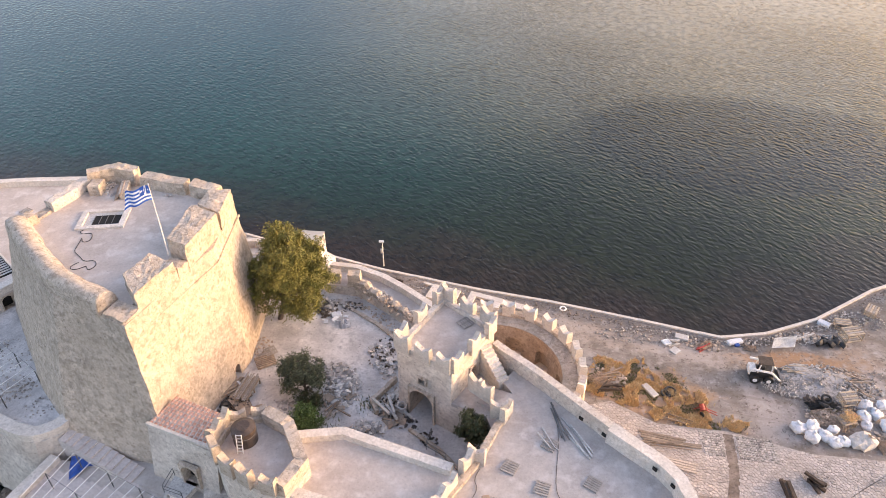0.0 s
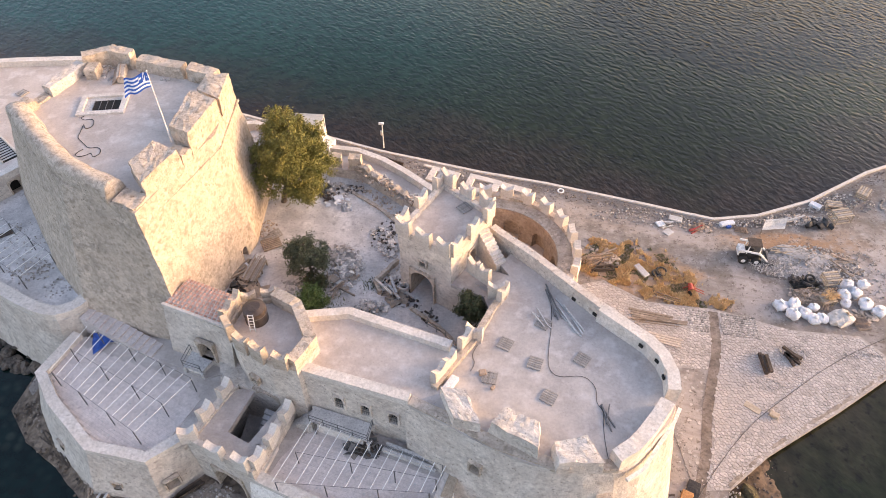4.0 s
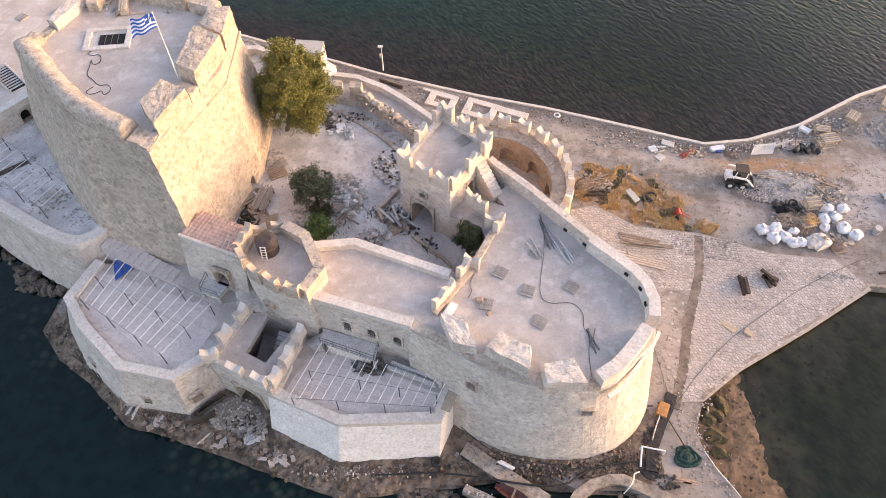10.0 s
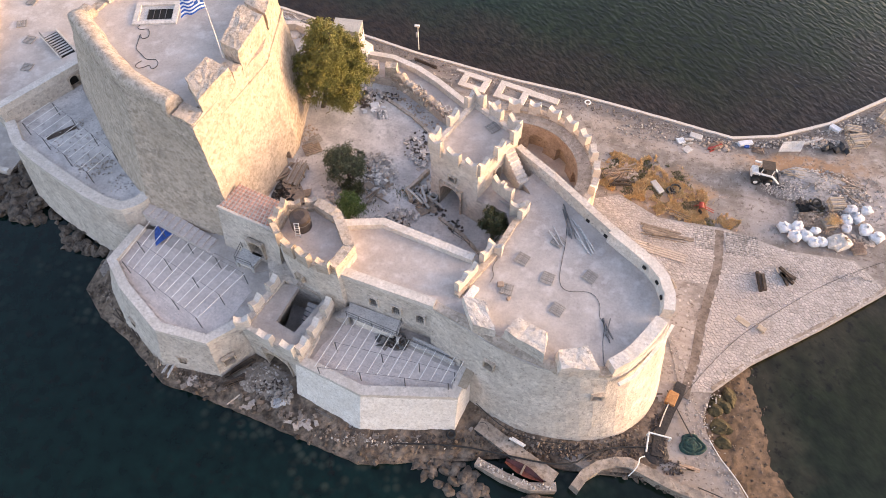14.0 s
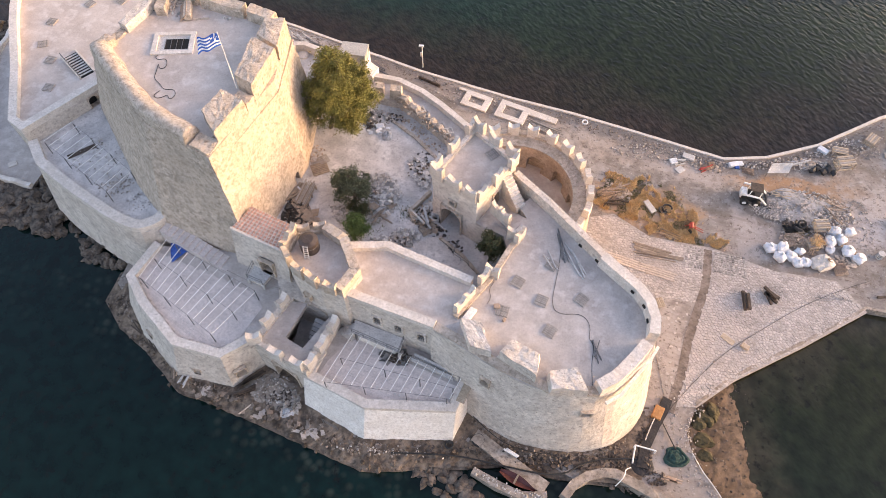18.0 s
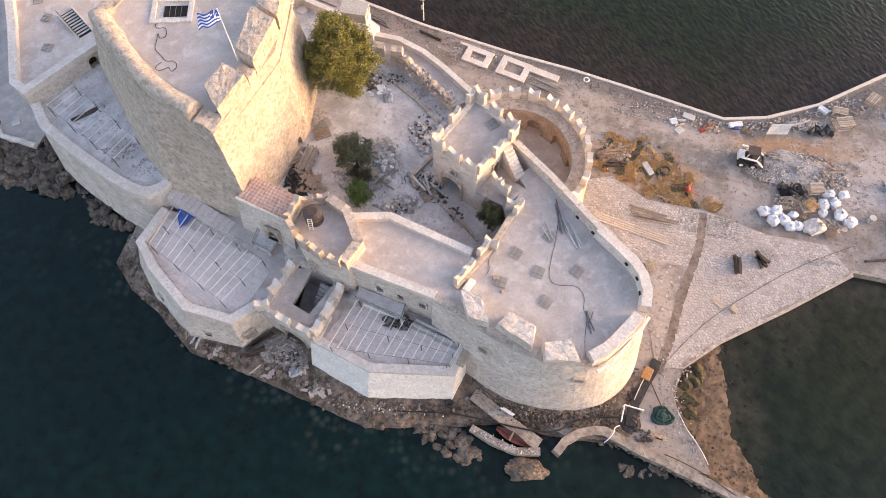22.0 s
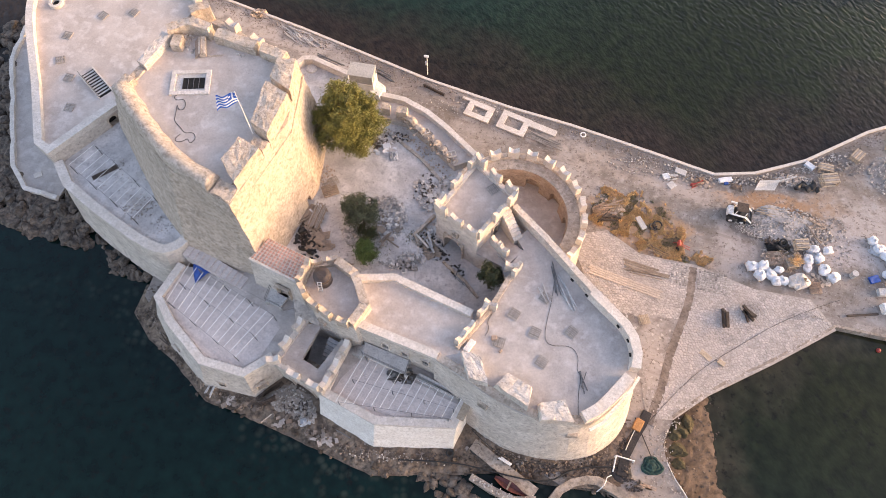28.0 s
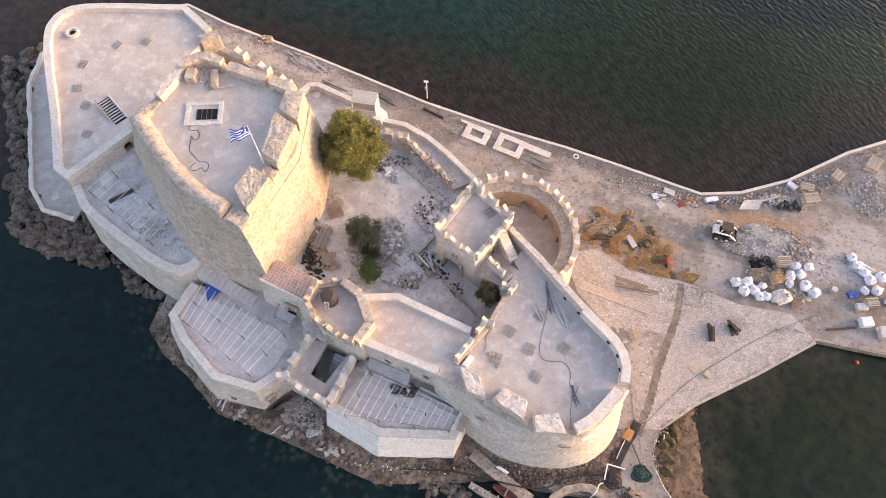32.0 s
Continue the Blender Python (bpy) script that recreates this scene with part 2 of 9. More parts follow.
M_FLAGB = mat("flag_blue", (0.02, 0.10, 0.42), (0.03, 0.13, 0.48), None, 3, 20, 0.8, 0.05)
M_FLAGW = mat("flag_white", (0.75, 0.75, 0.76), (0.82, 0.82, 0.82), None, 3, 20, 0.8, 0.05)
M_LEAF = mat("sunlit_leaf", (0.15, 0.155, 0.034), (0.28, 0.245, 0.06), (0.11, 0.115, 0.028), 0.7, 3.0, 0.6, 0.0)
M_LEAFD = mat("dark_leaf", (0.08, 0.095, 0.05), (0.17, 0.18, 0.10), (0.03, 0.04, 0.018), 1.2, 3.0, 0.65, 0.0)
M_GREEN = mat("green_leaf", (0.05, 0.10, 0.02), (0.13, 0.19, 0.045), (0.03, 0.06, 0.012), 1.2, 3.0, 0.6, 0.0)
M_DUSK = mat("dusky_leaf", (0.035, 0.05, 0.018), (0.10, 0.105, 0.04), (0.12, 0.075, 0.03), 1.4, 3.0, 0.65, 0.0)
M_BARK = mat("bark", (0.10, 0.075, 0.055), (0.20, 0.155, 0.12), None, 3, 14, 0.95, 0.6)
M_GRASS = mat("dry_grass", (0.66, 0.42, 0.20), (0.74, 0.58, 0.36), (0.52, 0.40, 0.21), 0.8, 3.0, 0.95, 0.0)
M_NET = mat("green_net", (0.008, 0.035, 0.033), (0.016, 0.07, 0.06), (0.004, 0.012, 0.012), 2.5, 9, 0.85, 1.0)


def earth_mat():
    """Trodden earth of the quay: tan dust, grey dust, rusty soil patches, tracks and grit."""
    m = mat("bare_earth", (0.17, 0.14, 0.115), (0.30, 0.26, 0.23), (0.215, 0.185, 0.16), 0.22, 1.6, 0.97, 0.8)
    n, l = m.node_tree.nodes, m.node_tree.links
    b = n["Principled BSDF"]
    tc = n.new("ShaderNodeTexCoord")

    def noise_(scale, detail, vec=None):
        q = n.new("ShaderNodeTexNoise")
        q.inputs["Scale"].default_value, q.inputs["Detail"].default_value, q.inputs["Roughness"].default_value = scale, detail, 0.62
        l.new(vec or tc.outputs["Object"], q.inputs["Vector"])
        return q.outputs["Fac"]

    def ramp(v, a, b_, c=0.0, d=1.0):
        q = n.new("ShaderNodeMapRange")
        q.inputs["From Min"].default_value, q.inputs["From Max"].default_value = a, b_
        q.inputs["To Min"].default_value, q.inputs["To Max"].default_value = c, d
        l.new(v, q.inputs["Value"])
        return q.outputs[0]

    def over(col, f, c):
        q = n.new("ShaderNodeMix")
        q.data_type = "RGBA"
        l.new(f, q.inputs[0])
        l.new(col, q.inputs[6])
        q.inputs[7].default_value = rgba(c)
        return q.outputs[2]

    def patch(cx, cy, rx, ry, rot, top=1.0, soft_=0.5):
        q = n.new("ShaderNodeMapping")
        q.vector_type = "TEXTURE"
        q.inputs["Location"].default_value = (cx, cy, 0.95)
        q.inputs["Rotation"].default_value = (0, 0, radians(rot))
        q.inputs["Scale"].default_value = (rx, ry, 6.0)
        l.new(tc.outputs["Object"], q.inputs["Vector"])
        ln = n.new("ShaderNodeVectorMath")
        ln.operation = "LENGTH"
        l.new(q.outputs[0], ln.inputs[0])
        ad = n.new("ShaderNodeMath")
        l.new(ln.outputs["Value"], ad.inputs[0])
        l.new(ramp(noise_(0.35, 6), 0.25, 0.75, -0.8, 0.8), ad.inputs[1])
        return ramp(ad.outputs[0], 0.75 - soft_ * 0.5, 0.75 + soft_ * 0.5, top, 0.0)

    col = b.inputs["Base Color"].links[0].from_socket
    col = over(col, ramp(noise_(0.13, 6), 0.44, 0.60, 0, 0.9), (0.38, 0.335, 0.30))
    for args, c in (((39, 22.4, 11, 1.7, -2, 1.0), (0.36, 0.215, 0.125)), ((32, 22.9, 3.4, 0.9, 4, 1.0), (0.42, 0.265, 0.17)), ((47, 21, 6, 3.4, -30, 0.7), (0.31, 0.22, 0.155)), ((20, 25.5, 16, 2.4, -16, 0.7), (0.42, 0.345, 0.285)),
                    ((-4, 35.2, 16, 2.0, -18, 0.8), (0.42, 0.345, 0.285)), ((31, 17.5, 3.4, 8, 24, 0.6), (0.27, 0.235, 0.205)), ((53, 19, 8, 6, 10, 0.8), (0.41, 0.37, 0.345)), ((56, 29, 6, 5, 30, 0.8), (0.34, 0.325, 0.31)), ((40, 13.5, 8, 4, 0, 0.8), (0.23, 0.195, 0.17)), ((20, 17, 9, 4.4, -14, 0.85), (0.40, 0.25, 0.145)), ((36, 26.3, 14, 1.9, 3, 0.9), (0.20, 0.175, 0.155)), ((14, 30.3, 15, 1.6, -17, 0.85), (0.20, 0.175, 0.155)), ((-14, 38.2, 16, 1.4, -19, 0.85), (0.22, 0.185, 0.16)), ((49, 30.6, 9, 3.4, 28, 0.9), (0.20, 0.175, 0.155)), ((29, 20.5, 9, 1.6, -35, 0.7), (0.24, 0.20, 0.165)), ((22.0, -11.0, 2.2, 8, 4, 0.8), (0.32, 0.275, 0.24)), ((22.6, -1.0, 2.6, 7, 8, 0.85), (0.41, 0.355, 0.315)), ((-34, 44.5, 14, 3.0, -20, 0.95), (0.45, 0.395, 0.35)), ((47, 16.5, 5, 3.4, 20, 0.9), (0.44, 0.385, 0.355)), ((26, 23.4, 5, 2.0, -20, 0.8), (0.42, 0.355, 0.31)), ((33, 14.5, 3.0, 5, 20, 0.9), (0.38, 0.33, 0.30))):
        col = over(col, patch(*args), c)
    col = over(col, ramp(noise_(0.5, 7), 0.52, 0.66, 0, 0.65), (0.17, 0.14, 0.118))
    col = over(col, ramp(noise_(0.75, 6), 0.56, 0.70, 0, 0.6), (0.46, 0.41, 0.375))
    # wheel tracks and grit
    mp = n.new("ShaderNodeMapping")
    mp.vector_type = "TEXTURE"
    mp.inputs["Rotation"].default_value, mp.inputs["Scale"].default_value = (0, 0, radians(-14)), (9.0, 0.8, 1)
    l.new(tc.outputs["Object"], mp.inputs["Vector"])
    col = over(col, ramp(noise_(0.9, 4, mp.outputs[0]), 0.54, 0.64, 0, 0.3), (0.17, 0.13, 0.10))
    col = over(col, ramp(noise_(2.6, 5), 0.57, 0.65, 0, 0.8), (0.13, 0.10, 0.08))
    col = over(col, ramp(noise_(3.7, 4), 0.62, 0.70, 0, 0.7), (0.48, 0.44, 0.41))
    l.new(col, b.inputs["Base Color"])
    return m


def water_mat():
    m = bpy.data.materials.new("sea_water")
    m.use_nodes = True
    n, l = m.node_tree.nodes, m.node_tree.links
    b = n["Principled BSDF"]
    tc = n.new("ShaderNodeTexCoord")
    nz = n.new("ShaderNodeTexNoise")
    nz.inputs["Scale"].default_value, nz.inputs["Detail"].default_value = 0.03, 4
    l.new(tc.outputs["Object"], nz.inputs["Vector"])
    sep = n.new("ShaderNodeSeparateXYZ")
    l.new(tc.outputs["Object"], sep.inputs[0])
    # shallow olive water on the north and east sides, deep teal to the south-west and far out in the west
    def math_(op, a, b, c=None):
        q = n.new("ShaderNodeMath")
        q.operation = op
        for k, v in enumerate((a, b) if c is None else (a, b, c)):
            if isinstance(v, (int, float)):
                q.inputs[k].default_value = v
            else:
                l.new(v, q.inputs[k])
        return q.outputs[0]

    def ramp(v, a, b, c=0.0, d=1.0):
        q = n.new("ShaderNodeMapRange")
        q.inputs["From Min"].default_value, q.inputs["From Max"].default_value = a, b
        q.inputs["To Min"].default_value, q.inputs["To Max"].default_value = c, d
        l.new(v, q.inputs["Value"])
        return q.outputs[0]

    def blend(f, a, b):
        q = n.new("ShaderNodeMix")
        q.data_type = "RGBA"
        l.new(f, q.inputs[0])
        for k, v in ((6, a), (7, b)):
            if isinstance(v, tuple):
                q.inputs[k].default_value = rgba(v)
            else:
                l.new(v, q.inputs[k])
        return q.outputs[2]

    def noise_(scale, detail, rough_=0.5, vec=None):
        q = n.new("ShaderNodeTexNoise")
        q.inputs["Scale"].default_value, q.inputs["Detail"].default_value, q.inputs["Roughness"].default_value = scale, detail, rough_
        l.new(vec or tc.outputs["Object"], q.inputs["Vector"])
        return q.outputs["Fac"]

    X, Y = sep.outputs["X"], sep.outputs["Y"]
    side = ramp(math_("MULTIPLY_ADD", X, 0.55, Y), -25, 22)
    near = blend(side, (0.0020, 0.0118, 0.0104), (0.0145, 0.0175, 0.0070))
    # towards the east the warm sky's reflection is put into the far base colour
    far_sheen_c = blend(ramp(X, -45, 55), (0.005, 0.036, 0.048), (0.33, 0.285, 0.215))
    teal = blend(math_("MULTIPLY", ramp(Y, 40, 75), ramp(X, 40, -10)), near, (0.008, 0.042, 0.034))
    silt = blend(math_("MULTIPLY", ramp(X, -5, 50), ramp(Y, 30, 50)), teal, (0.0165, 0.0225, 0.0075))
    body_c = blend(ramp(Y, 65, 170), silt, far_sheen_c)
    # depth grows from the quay walls outwards
    d = math_("MINIMUM", math_("ADD", math_("MULTIPLY_ADD", X, 0.335, Y), -36.6), math_("ADD", math_("MULTIPLY_ADD", X, -0.42, Y), -13.3))
    d = math_("ADD", d, ramp(noise_(0.12, 4), 0.3, 0.7, -5, 5))
    inshore = math_("MULTIPLY", ramp(d, 0.5, 14, 1, 0), ramp(Y, 16, 24))
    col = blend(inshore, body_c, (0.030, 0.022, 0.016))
    # drowned boulders off the southern ledge
    off = math_("MAXIMUM", math_("MULTIPLY", math_("SUBTRACT", math_("MULTIPLY_ADD", X, -0.503, -23.8), Y), 0.893), math_("SUBTRACT", -17.4, Y))
    off = math_("MULTIPLY", ramp(off, 0.5, 7.5, 1.0, 0.0), ramp(noise_(0.16, 3), 0.42, 0.58))
    vb = n.new("ShaderNodeTexVoronoi")
    vb.inputs["Scale"].default_value = 0.9
    wv = n.new("ShaderNodeMix")
    wv.data_type, wv.blend_type = "RGBA", "ADD"
    wv.inputs[0].default_value = 0.8
    l.new(tc.outputs["Object"], wv.inputs[6])
    l.new(nz.outputs["Color"], wv.inputs[7])
    l.new(wv.outputs[2], vb.inputs["Vector"])
    col = blend(math_("MULTIPLY", math_("MULTIPLY", off, ramp(vb.outputs["Distance"], 0.55, 0.2)), math_("MULTIPLY", ramp(Y, 4, -4), ramp(X, 16, 11))), col, (0.030, 0.040, 0.031))
    bay = math_("MINIMUM", math_("ADD", X, -28), math_("SUBTRACT", math_("MULTIPLY_ADD", X, 0.61, -22.0), Y))
    bay = math_("ADD", bay, ramp(noise_(0.2, 4), 0.3, 0.7, -3, 3))
    col = blend(math_("MULTIPLY", math_("MULTIPLY", ramp(bay, 0, 6, 1, 0.0), ramp(X, 22, 27)), ramp(Y, 14, 6)), col, (0.036, 0.034, 0.022))
    # a bed of sea grass off the quay's elbow
    ex, ey = math_("MULTIPLY_ADD", X, 1 / 29, -49 / 29), math_("MULTIPLY_ADD", Y, 1 / 19, -79 / 19)
    bed = math_("ADD", math_("MULTIPLY", ex, ex), math_("MULTIPLY", ey, ey))
    bed = math_("ADD", bed, ramp(noise_(0.1, 5, 0.6), 0.3, 0.7, -0.25, 0.25))
    col = blend(ramp(bed, 1.25, 0.75, 0.0, 0.65), col, (0.005, 0.007, 0.0065))
    weed = math_("MULTIPLY", ramp(noise_(1.0, 4, 0.6), 0.55, 0.66), ramp(d, 6, 30, 0.75, 0.0))
    weed = math_("MULTIPLY", weed, ramp(noise_(0.09, 2), 0.42, 0.56))
    col = blend(weed, col, (0.007, 0.007, 0.006))
    tone = math_("MULTIPLY", ramp(noise_(0.6, 7), 0.35, 0.65, 0.7, 1.3), ramp(nz.outputs["Fac"], 0.35, 0.65, 0.85, 1.12))
    hs = n.new("ShaderNodeHueSaturation")
    l.new(tone, hs.inputs["Value"])
    l.new(col, hs.inputs["Color"])
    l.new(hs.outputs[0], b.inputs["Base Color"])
    b.inputs["Roughness"].default_value, b.inputs["IOR"].default_value, b.inputs["Specular IOR Level"].default_value = 0.08, 1.33, 0.42
    # wind ripples, longer across the wind
    mp = n.new("ShaderNodeMapping")
    mp.vector_type = "TEXTURE"
    mp.inputs["Rotation"].default_value = (0, 0, radians(125))
    mp.inputs["Scale"].default_value = (1.25, 0.8, 1.0)
    l.new(tc.outputs["Object"], mp.inputs["Vector"])
    h1 = math_("MULTIPLY", noise_(1.3, 3, 0.5, mp.outputs[0]), ramp(Y, 60, 100, 1.0, 0.35))
    mp2 = n.new("ShaderNodeMapping")
    mp2.vector_type = "TEXTURE"
    mp2.inputs["Rotation"].default_value, mp2.inputs["Scale"].default_value = (0, 0, radians(138)), (1.55, 0.85, 1.0)
    l.new(tc.outputs["Object"], mp2.inputs["Vector"])
    h1 = math_("MULTIPLY_ADD", noise_(1.25, 2, 0.45, mp2.outputs[0]), ramp(Y, 45, 80, 0.35, 1.5), h1)
    gust = math_("MULTIPLY", ramp(noise_(0.035, 3), 0.35, 0.6, 0.8, 1.1), ramp(Y, 40, 110, 0.55, 1.0))
    # calmer water in the lee to the north-west
    gust = math_("MULTIPLY", gust, math_("MAXIMUM", ramp(X, -35, 25, 0.35, 1.0), ramp(Y, 70, 40)))
    bp = n.new("ShaderNodeBump")
    bp.inputs["Strength"].default_value, bp.inputs["Distance"].default_value = 1.0, 0.25
    l.new(math_("MULTIPLY", math_("MULTIPLY", h1, gust), ramp(Y, 5, 32, 0.22, 1.0)), bp.inputs["Height"])
    l.new(bp.outputs[0], b.inputs["Normal"])
    return m


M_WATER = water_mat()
M_EARTH = earth_mat()


# ---- mesh helpers ----
def link(name, bm, material, parent=None, label="", smooth=False):
    me = bpy.data.meshes.new(name)
    bm.normal_update()
    bm.to_mesh(me)
    bm.free()
    if smooth:
        me.polygons.foreach_set("use_smooth", [True] * len(me.polygons))
    for m in material if isinstance(material, (list, tuple)) else [material]:
        me.materials.append(m)
    ob = new(name, me)
    if parent:
        ob.parent = parent
    if label:
        ob["label"] = label
    return ob


part = link


def thing(name, label, category, group="", kind="", at=None):
    ob = new(name)
    if at is not None:
        ob.matrix_world = at
    return tagged(ob, label, category, group, kind)


def put(name, me, parent, m):
    """One more object on the shared mesh me."""
    ob = new(name, me)
    ob.parent = parent
    ob.matrix_basis = m
    return ob


def box(bm, x0, y0, z0, x1, y1, z1, m=None, bevel=0.0):
    vs = [bm.verts.new((x, y, z)) for z in (z0, z1) for y in (y0, y1) for x in (x0, x1)]
    fs = [bm.faces.new([vs[i] for i in f]) for f in ((0, 2, 3, 1), (4, 5, 7, 6), (0, 1, 5, 4), (2, 6, 7, 3), (0, 4, 6, 2), (1, 3, 7, 5))]
    if bevel:
        es = list({e for f in fs for e in f.edges})
        r = bmesh.ops.bevel(bm, geom=es, offset=bevel, segments=1, affect="EDGES")
        vs = list({v for f in r["faces"] for v in f.verts} | {v for v in vs if v.is_valid})
    if m is not None:
        for v in vs:
            v.co = m @ v.co
    return vs


def tube(bm, a, b, r0, r1=None, seg=8, caps=True):
    a, b = Vector(a), Vector(b)
    r1 = r0 if r1 is None else r1
    q = (b - a).to_track_quat("Z", "Y").to_matrix()
    ra = [bm.verts.new(a + q @ Vector((r0 * math.cos(t), r0 * math.sin(t), 0))) for t in [2 * math.pi * i / seg for i in range(seg)]]
    rb = [bm.verts.new(b + q @ Vector((r1 * math.cos(t), r1 * math.sin(t), 0))) for t in [2 * math.pi * i / seg for i in range(seg)]]
    for i in range(seg):
        j = (i + 1) % seg
        bm.faces.new((ra[i], ra[j], rb[j], rb[i]))
    if caps:
        bm.faces.new(ra[::-1])
        bm.faces.new(rb)


def ccw(pts):
    s = sum(a[0] * b[1] - b[0] * a[1] for a, b in zip(pts, pts[1:] + pts[:1]))
    return list(pts) if s > 0 else list(pts)[::-1]


def wob(p, amp, f=0.55):
    v = noise.noise_vector(Vector(p) * f)
    w = noise.noise_vector(Vector(p) * f * 3.1 + Vector((7, 3, 1)))
    return Vector(p) + (v * 0.7 + w * 0.45) * amp


def loft(top, z1, bot, z0, step=0.7, rough=0.07, cap=True):
    """A masonry body between two outlines with as many corners, its faces cut small and uneven."""
    bm = bmesh.new()
    n = len(top)
    cuts = [max(1, int(math.dist(bot[i], bot[(i + 1) % n]) / step)) for i in range(n)]
    rows = max(1, int((z1 - z0) / step))
    rings = []
    for k in range(rows + 1):
        f = k / rows
        ring = []
        for i in range(n):
            j = (i + 1) % n
            for c in range(cuts[i]):
                s = c / cuts[i]
                p = [(bot[i][a] * (1 - s) + bot[j][a] * s) * (1 - f) + (top[i][a] * (1 - s) + top[j][a] * s) * f for a in (0, 1)]
                q = wob((p[0], p[1], z0 + (z1 - z0) * f), rough)
                if k == rows:
                    q.z = z1
                ring.append(bm.verts.new(q))
        rings.append(ring)
    m = len(rings[0])
    for a, b in zip(rings, rings[1:]):
        for i in range(m):
            j = (i + 1) % m
            bm.faces.new((a[i], a[j], b[j], b[i]))
    if cap:
        bm.faces.new(rings[-1])
    bm.normal_update()
    if sum(f.calc_area() * f.normal.dot(Vector((f.calc_center_median().x - sum(p[0] for p in bot) / n, f.calc_center_median().y - sum(p[1] for p in bot) / n, 0))) for f in bm.faces if abs(f.normal.z) < 0.7) < 0:
        bmesh.ops.reverse_faces(bm, faces=bm.faces)
    return bm


def slab(pts, z0, z1):
    bm = bmesh.new()
    pts = ccw(pts)
    a = [bm.verts.new((x, y, z0)) for x, y in pts]
    b = [bm.verts.new((x, y, z1)) for x, y in pts]
    for i in range(len(pts)):
        j = (i + 1) % len(pts)
        bm.faces.new((a[i], a[j], b[j], b[i]))
    bm.faces.new(b)
    bm.faces.new(a[::-1])
    return bm


def resample(pts, step, closed=False):
    out = []
    seq = list(pts) + ([pts[0]] if closed else [])
    for a, b in zip(seq, seq[1:]):
        n = max(1, round(math.dist(a[:2], b[:2]) / step))
        out += [tuple(a[k] + (b[k] - a[k]) * i / n for k in range(len(a))) for i in range(n)]
    if not closed:
        out.append(tuple(seq[-1]))
    return out


def run_wall(pts, z0, z1, thick, closed=False, step=0.6, rough=0.04, jag=0.0, side=1, rows=2, bm=None):
    """A wall along a line; side: which hand its thickness goes to (1 left); jag: how far its broken top rises and falls."""
    bm = bm or bmesh.new()
    line = resample(pts, step, closed)
    n = len(line)
    nor = []
    for i in range(n):
        a = Vector(line[i - 1 if (i or closed) else 0][:2])
        b = Vector(line[(i + 1) % n if (closed or i < n - 1) else i][:2])
        d = (b - a).normalized()
        nor.append(Vector((-d.y, d.x)) * side)
    prof = []
    for i, p in enumerate(line):
        zz = z1 if not callable(z1) else z1(p)
        zz += jag * (noise.noise(Vector((p[0] * 0.5, p[1] * 0.5, 3))) + 0.6 * noise.noise(Vector((p[0] * 1.7, p[1] * 1.7, 9))))
        o, q = Vector(p[:2]), Vector(p[:2]) + nor[i] * thick
        col = [(o.x, o.y, z0 + (zz - z0) * k / rows) for k in range(rows + 1)] + [((o.x + q.x) / 2, (o.y + q.y) / 2, zz + (0.10 * jag))] + [(q.x, q.y, z0 + (zz - z0) * k / rows) for k in range(rows, -1, -1)]
        prof.append([bm.verts.new(wob(c, rough)) for c in col])
    for i in range(n if closed else n - 1):
        a, b = prof[i], prof[(i + 1) % n]
        for k in range(len(a) - 1):
            bm.faces.new((a[k], a[k + 1], b[k + 1], b[k]))
    if not closed:
        bm.faces.new(prof[0][::-1])
        bm.faces.new(prof[-1])
    bmesh.ops.recalc_face_normals(bm, faces=bm.faces)
    return bm


def merlon_bm(w, d, h, swallow=True):
    """A merlon, its top dipping to a notch between two horns, worn at the edges."""
    bm = bmesh.new()
    dip = 0.42 * h / 1.3 if swallow else 0.03
    xs = (-w / 2, -w * 0.18, 0, w * 0.18, w / 2)
    zs = (h, h - dip * 0.75, h - dip, h - dip * 0.75, h)
    grid = []
    for x, z in zip(xs, zs):
        grid.append([bm.verts.new(wob(c, 0.05, 1.3)) for c in ((x, -d / 2, -0.3), (x, -d / 2, h * 0.5), (x, -d / 2 + 0.04, z), (x, d / 2 - 0.04, z), (x, d / 2, h * 0.5), (x, d / 2, -0.3))])
    for a, b in zip(grid, grid[1:]):
        for k in range(5):
            bm.faces.new((a[k], b[k], b[k + 1], a[k + 1]))
    bm.faces.new(grid[0])
    bm.faces.new(grid[-1][::-1])
    bmesh.ops.recalc_face_normals(bm, faces=bm.faces)
    return bm


MERLONS = {}


def merlons(parent, pts, z, w=1.0, gap=0.8, d=0.6, h=1.2, material=None, swallow=True, closed=False, skip=(), corners=False):
    seq = list(pts) + ([pts[0]] if closed else [])
    k = 0
    for a, b in zip(seq, seq[1:]):
        L = math.dist(a, b)
        n = max(1, round((L + gap) / (w + gap)))
        ang = math.degrees(math.atan2(b[1] - a[1], b[0] - a[0]))
        for i in range(n):
            k += 1
            if k in skip:
                continue
            s = (i + 0.5) / n if not corners or n < 2 else (w / 2 + i * (L - w) / (n - 1)) / L
            key = (w, d, h, swallow, material.name)
            if key not in MERLONS:
                ob = link("merlon", merlon_bm(w, d, h, swallow), material, parent)
                MERLONS[key] = ob.data
            else:
                ob = put("merlon", MERLONS[key], parent, Matrix())
            ob.matrix_basis = pose(a[0] + (b[0] - a[0]) * s, a[1] + (b[1] - a[1]) * s, z, 0, 0, ang + rng.uniform(-3, 3)) @ Matrix.Diagonal((rng.uniform(0.9, 1.08), 1, rng.uniform(0.85, 1.1), 1))


